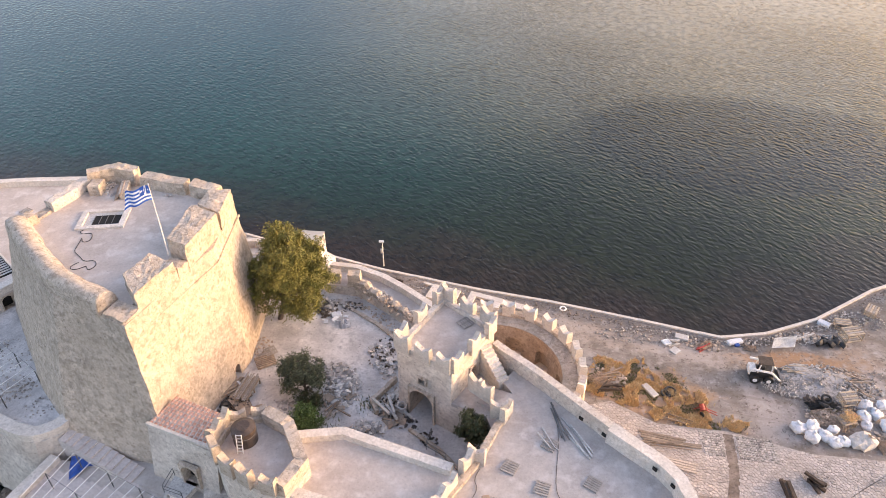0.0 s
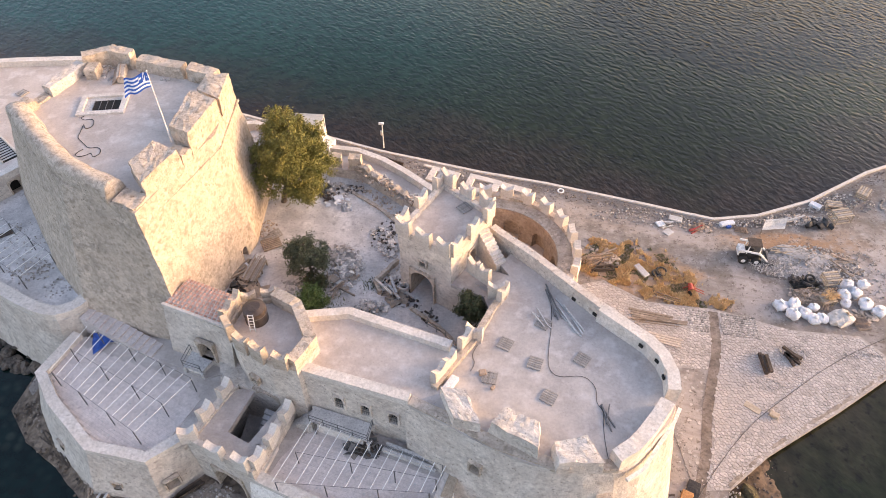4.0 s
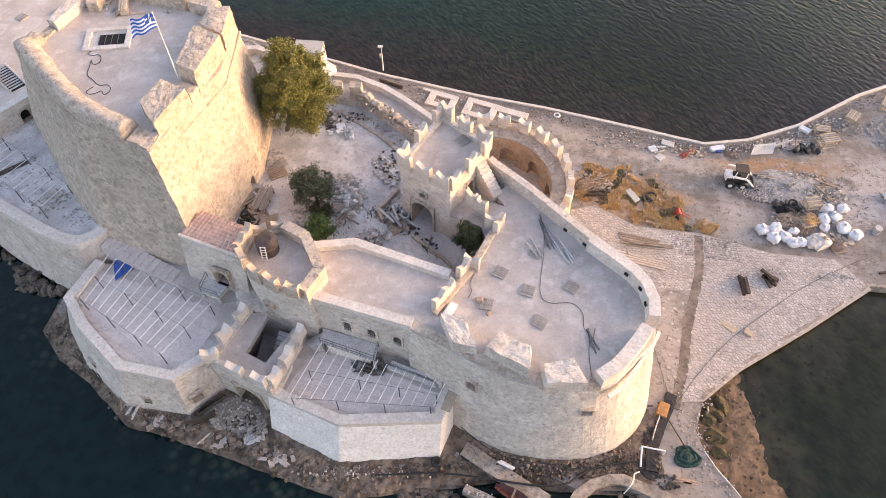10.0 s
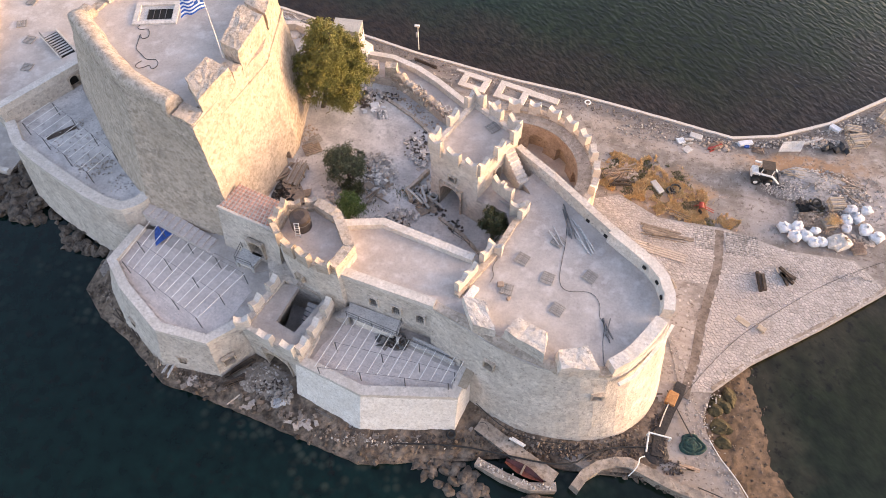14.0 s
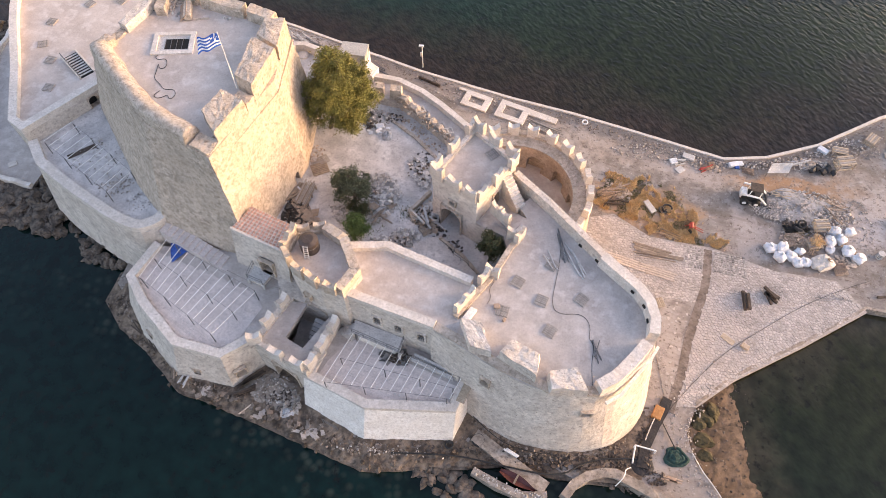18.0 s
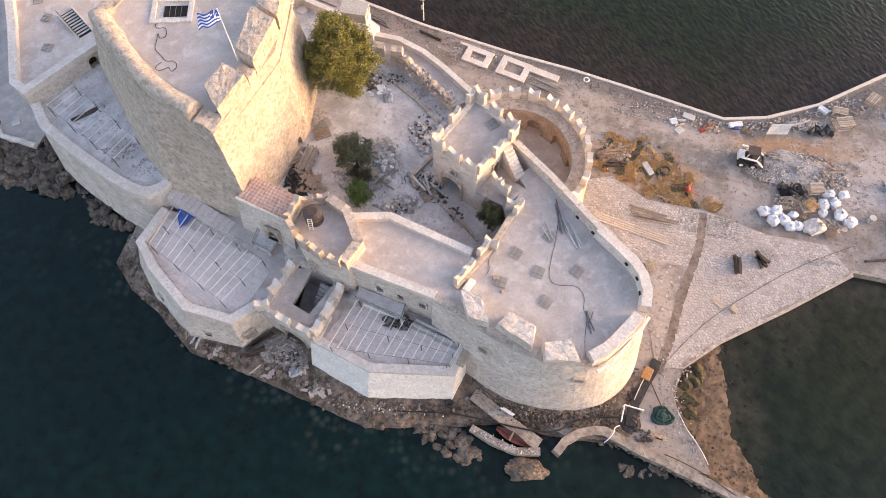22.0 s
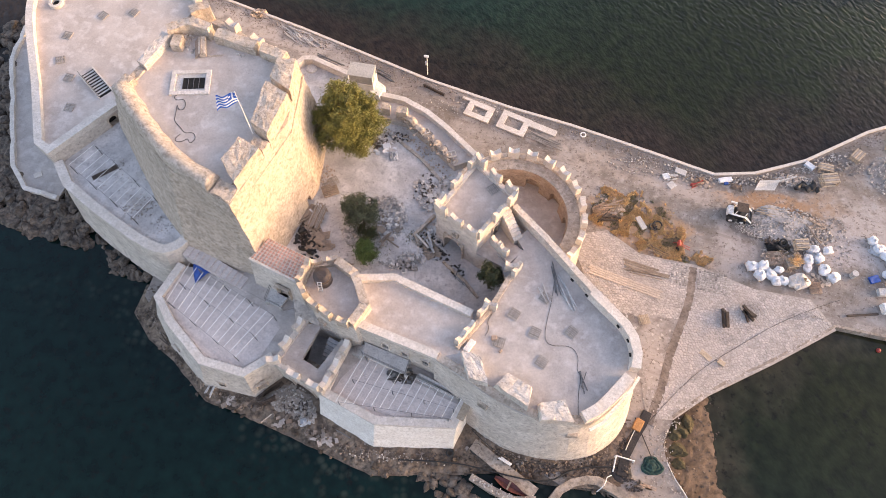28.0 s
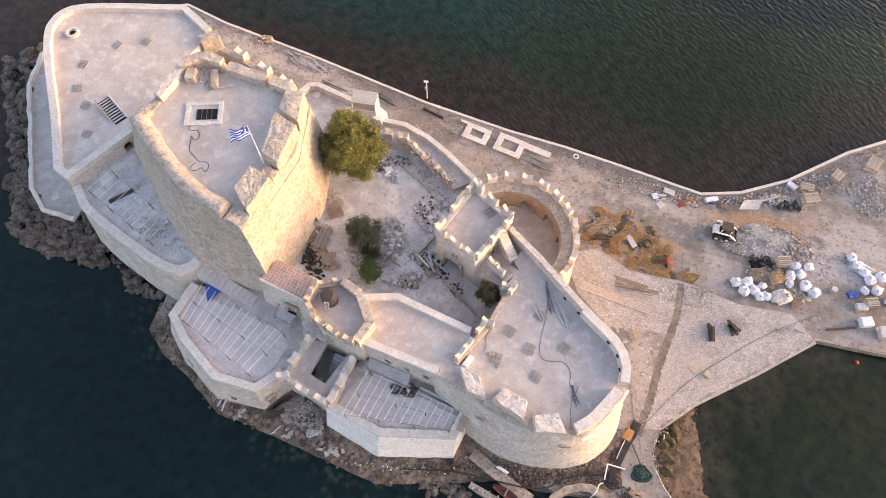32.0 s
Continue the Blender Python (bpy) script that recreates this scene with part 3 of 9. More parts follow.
def dist_seg(p, line):
    best = 1e9
    for a, b in zip(line, line[1:]):
        ax, ay, bx, by = a[0], a[1], b[0], b[1]
        t = max(0, min(1, ((p[0] - ax) * (bx - ax) + (p[1] - ay) * (by - ay)) / ((bx - ax) ** 2 + (by - ay) ** 2)))
        best = min(best, math.dist(p, (ax + (bx - ax) * t, ay + (by - ay) * t)))
    return best


def inside(p, poly):
    r = False
    for a, b in zip(poly, poly[1:] + poly[:1]):
        if (a[1] > p[1]) != (b[1] > p[1]) and p[0] < (b[0] - a[0]) * (p[1] - a[1]) / (b[1] - a[1]) + a[0]:
            r = not r
    return r


def chaikin(pts, a, b):
    """Rounds the corners from index a to b, twice."""
    head, run, tail = list(pts[:a]), list(pts[a:b + 1]), list(pts[b + 1:])
    for _ in range(2):
        out = [run[0]]
        for p, q in zip(run, run[1:]):
            out += [(p[0] * 0.75 + q[0] * 0.25, p[1] * 0.75 + q[1] * 0.25), (p[0] * 0.25 + q[0] * 0.75, p[1] * 0.25 + q[1] * 0.75)]
        run = out + [run[-1]]
    return head + run + tail


# ---- sea and island ----
bm = bmesh.new()
vs = [bm.verts.new(v) for v in ((-3000, -1500, 0), (3000, -1500, 0), (3000, 4000, 0), (-3000, 4000, 0))]
bm.faces.new(vs)
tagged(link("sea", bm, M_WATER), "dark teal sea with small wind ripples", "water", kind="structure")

NORTH = [(-66, 47.5), (-58, 53), (-52.7, 54.2), (-45.7, 51), (-31, 46), (-10.9, 38.4), (2.1, 34.5), (10.8, 32.4), (19.3, 29.9), (30.8, 26.3), (36.6, 27.1), (43.8, 29.9), (53.1, 35.6), (62, 39.5), (95, 55)]
SOUTH_E = [(95, -2), (70, 2.6), (53.9, 4.3), (45, 5.4), (36.8, 0.2), (28.6, -4.6), (24.2, -8.2)]
SHORE = [(22.9, -11.5), (23.5, -14.2), (25.0, -16.2), (26.6, -19.8), (23.6, -19.6), (19.0, -17.9), (16.9, -17.0), (13.9, -16.5), (11.3, -17.4), (4, -16.3), (-0.5, -17.1), (-10.9, -18.3), (-18.6, -15.8), (-28.7, -12.6), (-32.3, -11.8), (-37.4, -7.2), (-41.1, -4.9), (-43.9, -1.7), (-43.5, 2), (-50, 5), (-58, 10), (-66, 14), (-74, 30), (-74.5, 42)]
ISLAND = NORTH + SOUTH_E + SHORE[:9] + [(x + 0.8, y + 2.2) for x, y in SHORE[9:20]] + [(-49.0, 9.0), (-56.0, 14.0), (-61.5, 17.0), (-67.5, 30.0), (-67.5, 42.0)]
foot = [(x * 1.0, y * 1.0) for x, y in ISLAND]
tagged(link("ground", loft(ISLAND, 0.95, foot, -1.5, 1.2, 0.12), M_EARTH), "bare brown earth of the islet around the fort", "ground", kind="structure")


# ---- the fort: bodies, floors, parapets ----
def body(name, top, z1, bot=None, z0=0.6, material=M_WALL, label="", rough=0.08, floor=None, floor_in=None, category="fort wall"):
    top = list(top)
    bot = list(bot or top)
    root = thing(name, label, category, kind="structure")
    link("masonry", loft(top, z1, bot, z0, 0.75, rough), material, root)
    if floor:
        link("floor", slab(floor_in or top, z1 - 0.3, z1 + 0.06), floor, root)
    return root


# far terrace at the west end
NT = [(-55.4, 14.2), (-57.6, 15.6), (-60.9, 24), (-66.9, 37.3), (-66.2, 41.9), (-62.6, 44), (-47.3, 45), (-42.6, 41.1), (-44.8, 36.5), (-48.9, 22.4)]
NT = chaikin(NT, 2, 6)
far_terrace = body("west_terrace_block", NT, 10.4, None, 0.5, M_WALL, "pale masonry block carrying a wide paved terrace", floor=M_PINK)
link("parapet", run_wall([(-48.9, 22.4)] + NT[:-2], 10.2, 11.25, 1.0, side=-1, step=0.8, rough=0.03), M_COPING, far_terrace)

# low strip below its western side
STRIP = [(-58.7, 12.6), (-63.6, 13.6), (-66.6, 17), (-73.3, 34.8), (-73.4, 41.2), (-71, 44.5), (-66, 45), (-62, 40), (-58, 16)]
strip = body("lower_strip", STRIP, 1.3, None, -1.2, M_OLD, "narrow low walkway at the foot of the terrace", floor=M_FLOOR)
link("kerb_wall", run_wall(STRIP[:6], 0.8, 1.9, 0.6, side=-1, step=0.7, rough=0.1, jag=0.3), M_COPING, strip)

# sunk west terrace beside the keep
WT = [(-55.6, 14.1), (-53.3, 11), (-48.1, 7.6), (-39.4, 2.9), (-36.6, 4.0), (-35.7, 5.6), (-38, 12), (-48.9, 22.4)]
WTb = [(-56.4, 13.2), (-54, 9.9), (-48.7, 6.4), (-39.9, 1.6), (-36.6, 2.6), (-35.7, 5.6), (-38, 12), (-48.9, 22.4)]
WT, WTb = chaikin(WT, 1, 5), chaikin(WTb, 1, 5)
west_terrace = body("sunk_terrace_block", WT, 8.4, WTb, 0.5, M_WALL, "battered masonry wall with a sunk dusty terrace", floor=M_YARD)
link("parapet", run_wall(WT[:21], 8.2, 9.25, 1.15, side=1, step=0.6, rough=0.05), M_COPING, west_terrace)

# the keep
KT = [(-43, 16.8), (-39.2, 25.6), (-36.3, 27.1), (-25, 23.9), (-23.3, 22.7), (-23.1, 15), (-27, 4.4), (-34.5, 8.0), (-38.9, 12.2)]
KB = [(-50.3, 21.5), (-45, 30), (-38, 31.5), (-24.2, 27), (-22.0, 24), (-21.8, 15), (-25.6, 2.2), (-36.7, 4.6), (-41.4, 9.5)]
keep = thing("keep_tower", "tall battered stone keep, its east faces warm, parapet broken", "tower", kind="structure")
link("masonry", loft(KT, 21.7, KB, 6.0, 0.8, 0.16), M_OLD, keep)
KI = [(-42.0, 17.4), (-38.6, 25.2), (-36.2, 26.0), (-25.9, 22.9), (-24.6, 21.6), (-24.5, 15.4), (-27.6, 6.0), (-34.0, 9.4), (-38.0, 13.2)]
link("roof_floor", slab(KI, 21.4, 21.85), M_PINK, keep)
# string course below the parapet on the warm side
link("string_course", run_wall([(-27.05, 4.2), (-23.0, 14.9), (-23.1, 22.8)], 20.0, 20.2, 0.14, side=-1, step=0.6, rough=0.03), M_OLD, keep, "worn projecting stone course")


def broken(name, a, b, z, th, jag, parent, mat_=M_OLD, side=1, label=""):
    return rough_block(name, inward(a, b, abs(th)), 21.3, z, parent, label, 0.10 + 0.25 * jag, 0.96, mat_)


def rampart(line, parent, label):
    """Thick weathered parapet with a rounded back, flush with the wall below."""
    line = resample(chaikin(line, 0, len(line) - 1), 0.45)
    bm = bmesh.new()
    prof = []
    for i, p in enumerate(line):
        a, b = Vector(line[max(0, i - 1)][:2]), Vector(line[min(len(line) - 1, i + 1)][:2])
        d = (b - a).normalized()
        nr = Vector((-d.y, d.x))
        k = noise.noise(Vector((p[0] * 0.35, p[1] * 0.35, 3)))
        hh = 0.22 * k
        w = 1.0 + 0.16 * noise.noise(Vector((p[0] * 0.5, p[1] * 0.5, 7)))
        col = [(-0.02, 21.2), (0.02, 22.0), (0.1, 22.7 + hh), (0.32, 23.15 + hh), (0.8, 23.35 + hh), (1.35 * w, 23.25 + hh), (1.8 * w, 22.95 + hh), (2.0 * w, 22.4), (2.1 * w, 21.7)]
        prof.append([bm.verts.new(wob((p[0] + nr.x * o, p[1] + nr.y * o, z), 0.09, 1.1)) for o, z in col])
    for a, b in zip(prof, prof[1:]):
        for q in range(len(a) - 1):
            bm.faces.new((a[q], a[q + 1], b[q + 1], b[q]))
    bm.faces.new(prof[0][::-1])
    bm.faces.new(prof[-1])
    bmesh.ops.recalc_face_normals(bm, faces=bm.faces)
    link("parapet_south_west", bm, M_OLD, parent, label, smooth=True)


def rough_block(name, quad, z0, z1, parent, label="", amp=0.16, taper=0.95, material=M_OLD):
    """A four-sided stump of masonry with a rubbly top and worn sides."""
    bm = bmesh.new()
    cx, cy = sum(p[0] for p in quad) / 4, sum(p[1] for p in quad) / 4
    lo = [bm.verts.new((x, y, z0)) for x, y in quad]
    hi = [bm.verts.new((cx + (x - cx) * taper, cy + (y - cy) * taper, z1)) for x, y in quad]
    bm.faces.new(lo[::-1])
    bm.faces.new(hi)
    for i in range(4):
        bm.faces.new((lo[i], lo[(i + 1) % 4], hi[(i + 1) % 4], hi[i]))
    bmesh.ops.subdivide_edges(bm, edges=bm.edges, cuts=7, use_grid_fill=True)
    for v in bm.verts:
        p = v.co.copy()
        k = min(1.0, (p.z - z0) / 0.8)
        v.co += k * (noise.noise_vector(p * 0.6) * amp + noise.noise_vector(p * 1.7) * amp * 0.6 + noise.noise_vector(p * 4.0) * amp * 0.3)
    bmesh.ops.recalc_face_normals(bm, faces=bm.faces)
    return link(name, bm, material, parent, label)


def inward(a, b, th):
    d = Vector((b[0] - a[0], b[1] - a[1])).normalized() * th
    return [a, b, (b[0] - d.y, b[1] + d.x), (a[0] - d.y, a[1] + d.x)]


rampart([(-42.9, 16.6), (-38.9, 12.2), (-34.5, 8.0), (-29.6, 5.6)], keep, "thick rounded parapet of worn masonry")
broken("broken_sill", (-29.3, 5.6), (-27.2, 4.7), 22.0, 1.8, 0.15, keep, label="rubble sill of a fallen parapet")
broken("broken_sill", (-27.0, 4.8), (-26.4, 6.2), 21.95, 1.9, 0.25, keep, label="rubble sill of a fallen parapet")
rough_block("parapet_south_east", [(-26.5, 6.1), (-24.7, 10.5), (-27.2, 11.7), (-28.5, 8.7)], 21.5, 23.5, keep, "ragged rubble core of a broken parapet", 0.15)
broken("broken_sill", (-24.7, 10.6), (-24.2, 11.9), 22.5, 1.9, 0.25, keep, label="rubble sill of a fallen parapet")
rough_block("parapet_south_east", [(-24.2, 11.9), (-23.0, 17.4), (-25.8, 18.8), (-26.3, 13.3)], 21.5, 24.0, keep, "ragged rubble core of a broken parapet", 0.14)
rough_block("parapet_east", [(-23.1, 18.0), (-23.2, 22.6), (-25.4, 22.4), (-25.8, 19.8)], 21.5, 23.4, keep, "", 0.14)
broken("parapet_north", (-24.4, 23.5), (-27.4, 24.5), 23.3, 1.3, 0.2, keep)
broken("parapet_north", (-28.0, 24.7), (-33.0, 26.1), 23.2, 1.3, 0.2, keep)
broken("parapet_north", (-33.6, 26.3), (-36.2, 27.0), 23.6, 1.2, 0.3, keep)
broken("parapet_north_west", (-36.4, 27.0), (-39.0, 25.6), 23.6, 1.2, 0.25, keep)
broken("parapet_west", (-39.3, 25.2), (-41.2, 20.6), 22.9, 1.2, 0.1, keep, M_WALL)
broken("broken_sill", (-41.2, 20.6), (-41.9, 19.0), 22.1, 1.0, 0.1, keep)
broken("parapet_west", (-41.9, 19.0), (-42.8, 16.9), 22.8, 1.3, 0.12, keep)
bm = bmesh.new()
box(bm, -38.0, 23.2, 21.8, -36.8, 24.8, 23.0, bevel=0.06)
link("masonry_pier", bm, M_OLD, keep)
# hatch with a raised kerb
hatch = thing("roof_hatch", "white kerbed stair hatch in the keep roof", "hatch")
hm = pose(-34.8, 19.05, 21.85, 0, 0, 8)
bm = bmesh.new()
for x0, y0, x1, y1 in ((-2.2, -1.65, 2.2, -1.2), (-2.2, 1.2, 2.2, 1.65), (-2.2, -1.2, -1.7, 1.2), (1.7, -1.2, 2.2, 1.2)):
    box(bm, x0, y0, 0, x1, y1, 0.22, hm)
part("kerb", bm, M_COPING, hatch)
bm = bmesh.new()
box(bm, -1.7, -1.2, 0.0, 1.7, 1.2, 0.012, hm)
part("landing", bm, M_CONC, hatch)
# no shaft is cut: a thin black slab paints the stairwell's shade
bm = bmesh.new()
box(bm, -0.9, -0.8, 0.012, 1.55, 0.7, 0.03, hm)
part("opening", bm, M_DARK, hatch, "black slab painted as the stairwell's darkness")
bm = bmesh.new()
for i in range(4):
    box(bm, -0.9 + i * 0.6, -0.8, 0.05, -0.85 + i * 0.6, 0.7, 0.09, hm)
part("grate_bar", bm, M_STEEL, hatch)

# curtain between keep and cistern tower, with the tiled lean-to on it
CU = [(-26.9, 2.4), (-25.2, 5.2), (-20.0, 3.3), (-20.2, -0.3)]
CUb = [(-27.9, 1.0), (-25.2, 5.2), (-20.0, 3.3), (-21.4, -1.2)]
curtain_w = body("curtain_wall", CU, 12.2, CUb, 1.0, M_WALL, "rough stone curtain below the tiled lean-to roof")

# cistern tower
CT = [(-20.3, -0.5), (-19.6, 2.0), (-16.3, 2.9), (-14.0, 1.5), (-12.1, -2.2), (-13.5, -4.8), (-15.9, -4.2), (-18.9, -2.5)]
cist = body("cistern_tower", CT, 13.1, None, 1.0, M_WALL, "polygonal stone tower with worn swallow-tailed merlons", floor=M_PINK, category="tower")
link("parapet", run_wall(CT, 13.0, 13.75, 0.55, closed=True, side=1 if CT == ccw(CT) else -1, step=0.5, rough=0.06), M_OLD, cist)

# middle range with the flat roof
RF = [(-13.9, 1.6), (-10, 2.1), (-0.9, -1.3), (-1.8, -5.9), (-4.6, -7.0), (-13.4, -4.3)]
mid = body("middle_range", RF, 12.1, None, 1.0, M_WALL, "stone range with a flat screeded roof and low white parapets", floor=M_PINK, category="building")
link("parapet_north", run_wall([(-14.0, 1.7), (-10, 2.2), (-0.9, -1.2)], 12.0, 12.85, 0.8, side=-1, step=0.8, rough=0.02), M_COPING, mid)
link("parapet_south", run_wall([(-13.4, -4.4), (-4.4, -7.1)], 12.0, 12.75, 0.9, side=1, step=0.8, rough=0.02), M_COPING, mid)

# the great east terrace
TE = [(-4.6, -7.0), (-1.2, -8.8), (2.5, -10.9), (7, -12.5), (12, -12.3), (15, -9.4), (16.6, -7.6), (17.3, -5.6), (17.2, -3.4), (15.9, -1.0), (12.3, 2.4), (6.8, 8.3), (4.9, 10.1), (3.4, 8.2), (4.2, 6.9), (2.9, 5.0), (2.4, 2.9), (0.8, -0.5), (-1.1, -2.8), (-1.78, -5.9)]
TEb = [(-4.8, -8.2), (-0.4, -11.4), (3.5, -13.8), (8.6, -14.8), (13.6, -14.2), (17.0, -12.0), (18.6, -9.2), (19.2, -6.6), (18.8, -3.6), (17.2, -0.4), (13.2, 3.2), (7.4, 9.0), (4.9, 10.1), (3.4, 8.2), (4.2, 6.9), (2.9, 5.0), (2.4, 2.9), (0.8, -0.5), (-1.1, -2.8), (-1.78, -5.9)]


TE, TEb = chaikin(TE, 1, 10), chaikin(TEb, 1, 10)
east = body("east_terrace_block", TE, 12.1, TEb, 0.7, M_WALL, "rounded artillery bastion of pale battered masonry", floor=M_FLOOR, category="bastion", rough=0.12)
EAST_LINE = [(3.0, 12.0), (6.8, 8.3), (12.3, 2.4), (15.9, -1.0), (16.9, -2.6), (17.3, -4.4), (17.1, -6.2)]
link("parapet_east", run_wall(EAST_LINE[:3], 4.4, 13.75, 0.72, side=-1, step=0.5, rough=0.05, rows=10), M_WALL, east)
link("parapet_east", run_wall(EAST_LINE[2:], 11.9, 13.75, 1.0, side=-1, step=0.5, rough=0.04, rows=3), M_COPING, east)
link("parapet_south_east", run_wall([(16.4, -7.4), (15.0, -9.2), (13.2, -11.2), (11.6, -12.2)], 11.9, 13.6, 1.15, side=-1, step=0.45, rough=0.08, rows=3), M_COPING, east)
link("curb_south", run_wall([(11.6, -12.3), (7, -12.4), (2.5, -10.8), (-1.2, -8.7), (-4.4, -7.1)], 11.9, 12.35, 0.9, side=-1, step=0.6, rough=0.05), M_OLD, east)
link("string_moulding", run_wall([(17.35, -6.4), (16.6, -7.7), (15.1, -9.6), (13.6, -11.6), (12.2, -12.5)], 11.3, 11.62, 0.3, side=1, step=0.5, rough=0.02), M_PLASTER, east, "rounded stone moulding under the parapet")


for quad, z1, lab in (([(-1.9, -6.0), (0.3, -6.3), (1.4, -9.5), (-0.8, -9.0)], 13.5, "stump of a thick parapet merlon"), ([(1.9, -9.4), (3.2, -8.0), (6.0, -9.3), (5.6, -11.6)], 13.9, "thick pale parapet merlon"), ([(6.6, -10.8), (9.4, -10.1), (10.4, -12.5), (6.9, -12.6)], 13.75, "thick pale parapet merlon")):
    rough_block("parapet_block", quad, 12.1, z1, east, lab, 0.13, 0.92, M_WALL)

# merloned wall between flat roof and terrace
cross = thing("cross_wall", "low crenellated wall between roof and terrace", "wall", kind="structure")
link("base", run_wall([(-2.6, -5.4), (-0.8, -2.7), (0.8, -0.4), (2.5, 3.2), (3.4, 4.4)], 7.0, 12.6, 0.6, side=-1, step=0.5, rough=0.06, jag=0.1, rows=6), M_OLD, cross)

# gate tower
GT = [(-6.2, 9.6), (-2.2, 16.3), (2.7, 12.1), (-1.2, 6.4)]
gate = body("gate_tower", GT, 14.8, None, 4.0, M_WALL, "square crenellated gate tower of pale stone", floor=M_PINK, category="tower")
link("parapet", run_wall(ccw(GT), 14.6, 15.4, 0.5, closed=True, side=1, step=0.5, rough=0.05), M_WALL, gate)

# stair landing behind the gate tower
LAND = [(-1.2, 6.4), (2.7, 12.1), (5.0, 10.2), (3.5, 8.2), (4.3, 6.9), (3.0, 5.0), (2.5, 2.9), (1.9, 5.0)]
landing = body("stair_landing", LAND, 11.1, None, 4.0, M_WALL, "paved landing at the foot of the stairs", floor=M_FLOOR, category="landing")

# courtyard
YARD = [(-26, 2), (-24, 12), (-23, 20), (-23, 27), (-15.3, 28), (-8, 24), (-2, 19), (0, 12), (3.5, 3), (1.5, -2), (-10, 1), (-16, 2)]
yard = body("courtyard", YARD, 7.15, None, 0.5, M_OLD, "dusty courtyard strewn with building rubble", floor=M_YARD, category="courtyard")

link("low_wall", run_wall([(-6.9, 12.7), (-9.1, 9.7), (-8.4, 8.2)], 7.0, 7.8, 0.35, side=1, step=0.5, rough=0.06, jag=0.15), M_OLD, yard)
link("low_wall", run_wall([(-5.2, 6.4), (-2.4, 4.2), (-0.6, 2.2)], 7.0, 7.5, 0.35, side=1, step=0.5, rough=0.06, jag=0.1), M_OLD, yard)
link("stone_kerb", run_wall([(-14.6, 24.6), (-9.6, 20.6), (-6.6, 17.6)], 7.0, 7.4, 0.4, side=1, step=0.5, rough=0.08, jag=0.1), M_OLD, yard)

# north curtain with wall walk
NC = [(-16.2, 29.4), (-12.4, 28.8), (-9.1, 27.1), (-6.5, 25.1), (-2.0, 21.0), (-5.0, 19.4), (-8.6, 22.7), (-12.1, 25.5), (-16.0, 26.2)]
ncur = body("north_curtain", NC, 8.4, None, 0.7, M_WALL, "curtain wall with a screeded wall walk", floor=M_PINK)
link("parapet", run_wall(NC[:5], 8.2, 9.35, 0.7, side=-1, step=0.7, rough=0.02), M_COPING, ncur)
link("broken_parapet", run_wall([(-5.1, 19.6), (-8.6, 22.8), (-12.0, 25.4), (-13.4, 25.9)], 8.2, 8.9, 0.8, side=-1, step=0.3, rough=0.2, jag=1.1, rows=3), M_OLD, ncur, "ruined inner parapet of loose stones")

# round north-east bastion
RC, RO, RI = (3.0, 13.0), 8.9, 6.7
ring = thing("round_bastion", "open round bastion with white-capped merlons and brick niches", "bastion", kind="structure")
arc = [radians(a) for a in range(-38, 151, 6)]
bm = bmesh.new()
prof = []
for a in arc:
    c, s_ = math.cos(a), math.sin(a)
    col = [(RI, 8.55), (RO - 0.7, 8.6), (RO - 0.7, 9.0), (RO, 9.0), (RO + 0.15, 5.5), (RO + 0.5, 0.8)]
    prof.append([bm.verts.new(wob((RC[0] + r * c, RC[1] + r * s_, z), 0.08)) for r, z in col])
for a, b in zip(prof, prof[1:]):
    for k in range(5):
        bm.faces.new((a[k], b[k], b[k + 1], a[k + 1]))
bmesh.ops.recalc_face_normals(bm, faces=bm.faces)
link("ring_wall", bm, M_OLD, ring)


def niche_depth(deg, z):
    """How far the inner face lies back, for three arched niches."""
    for mid, half, top in ((69.5, 0.95, 7.0), (38.0, 0.95, 6.9), (7.0, 0.95, 6.8)):
        u = radians(deg - mid) * RI / half
        if abs(u) < 1 and z < top - half + half * math.sqrt(1 - u * u):
            return 0.75
    return 0.0


bm = bmesh.new()
rows = []
for i in range(261):
    deg = -38 + i * 0.72
    rows.append([])
    for j in range(34):
        z = 4.3 + j * 0.13
        r = RI + niche_depth(deg, z) + 0.05 * noise.noise(Vector((deg * 0.2, z * 1.7, 3)))
        rows[-1].append(bm.verts.new((RC[0] + r * math.cos(radians(deg)), RC[1] + r * math.sin(radians(deg)), z)))
for a, b in zip(rows, rows[1:]):
    for k in range(33):
        bm.faces.new((a[k], a[k + 1], b[k + 1], b[k]))
link("inner_face", bm, M_BRICKY, ring, "brown brick inner face with arched niches")
disc = [(RC[0] + 7.7 * math.cos(2 * math.pi * i / 40), RC[1] + 7.7 * math.sin(2 * math.pi * i / 40)) for i in range(40)]
link("floor", slab(disc, 4.0, 4.5), M_PINK, ring)
for deg in range(-34, 130, 16):
    a = radians(deg)
    ob = link("merlon", merlon_bm(1.35, 0.75, 1.35), M_COPING, ring) if deg == -34 else put("merlon", ob.data, ring, Matrix())
    ob.matrix_basis = pose(RC[0] + (RO - 0.35) * math.cos(a), RC[1] + (RO - 0.35) * math.sin(a), 8.95, 0, 0, deg - 90 + rng.uniform(-4, 4))

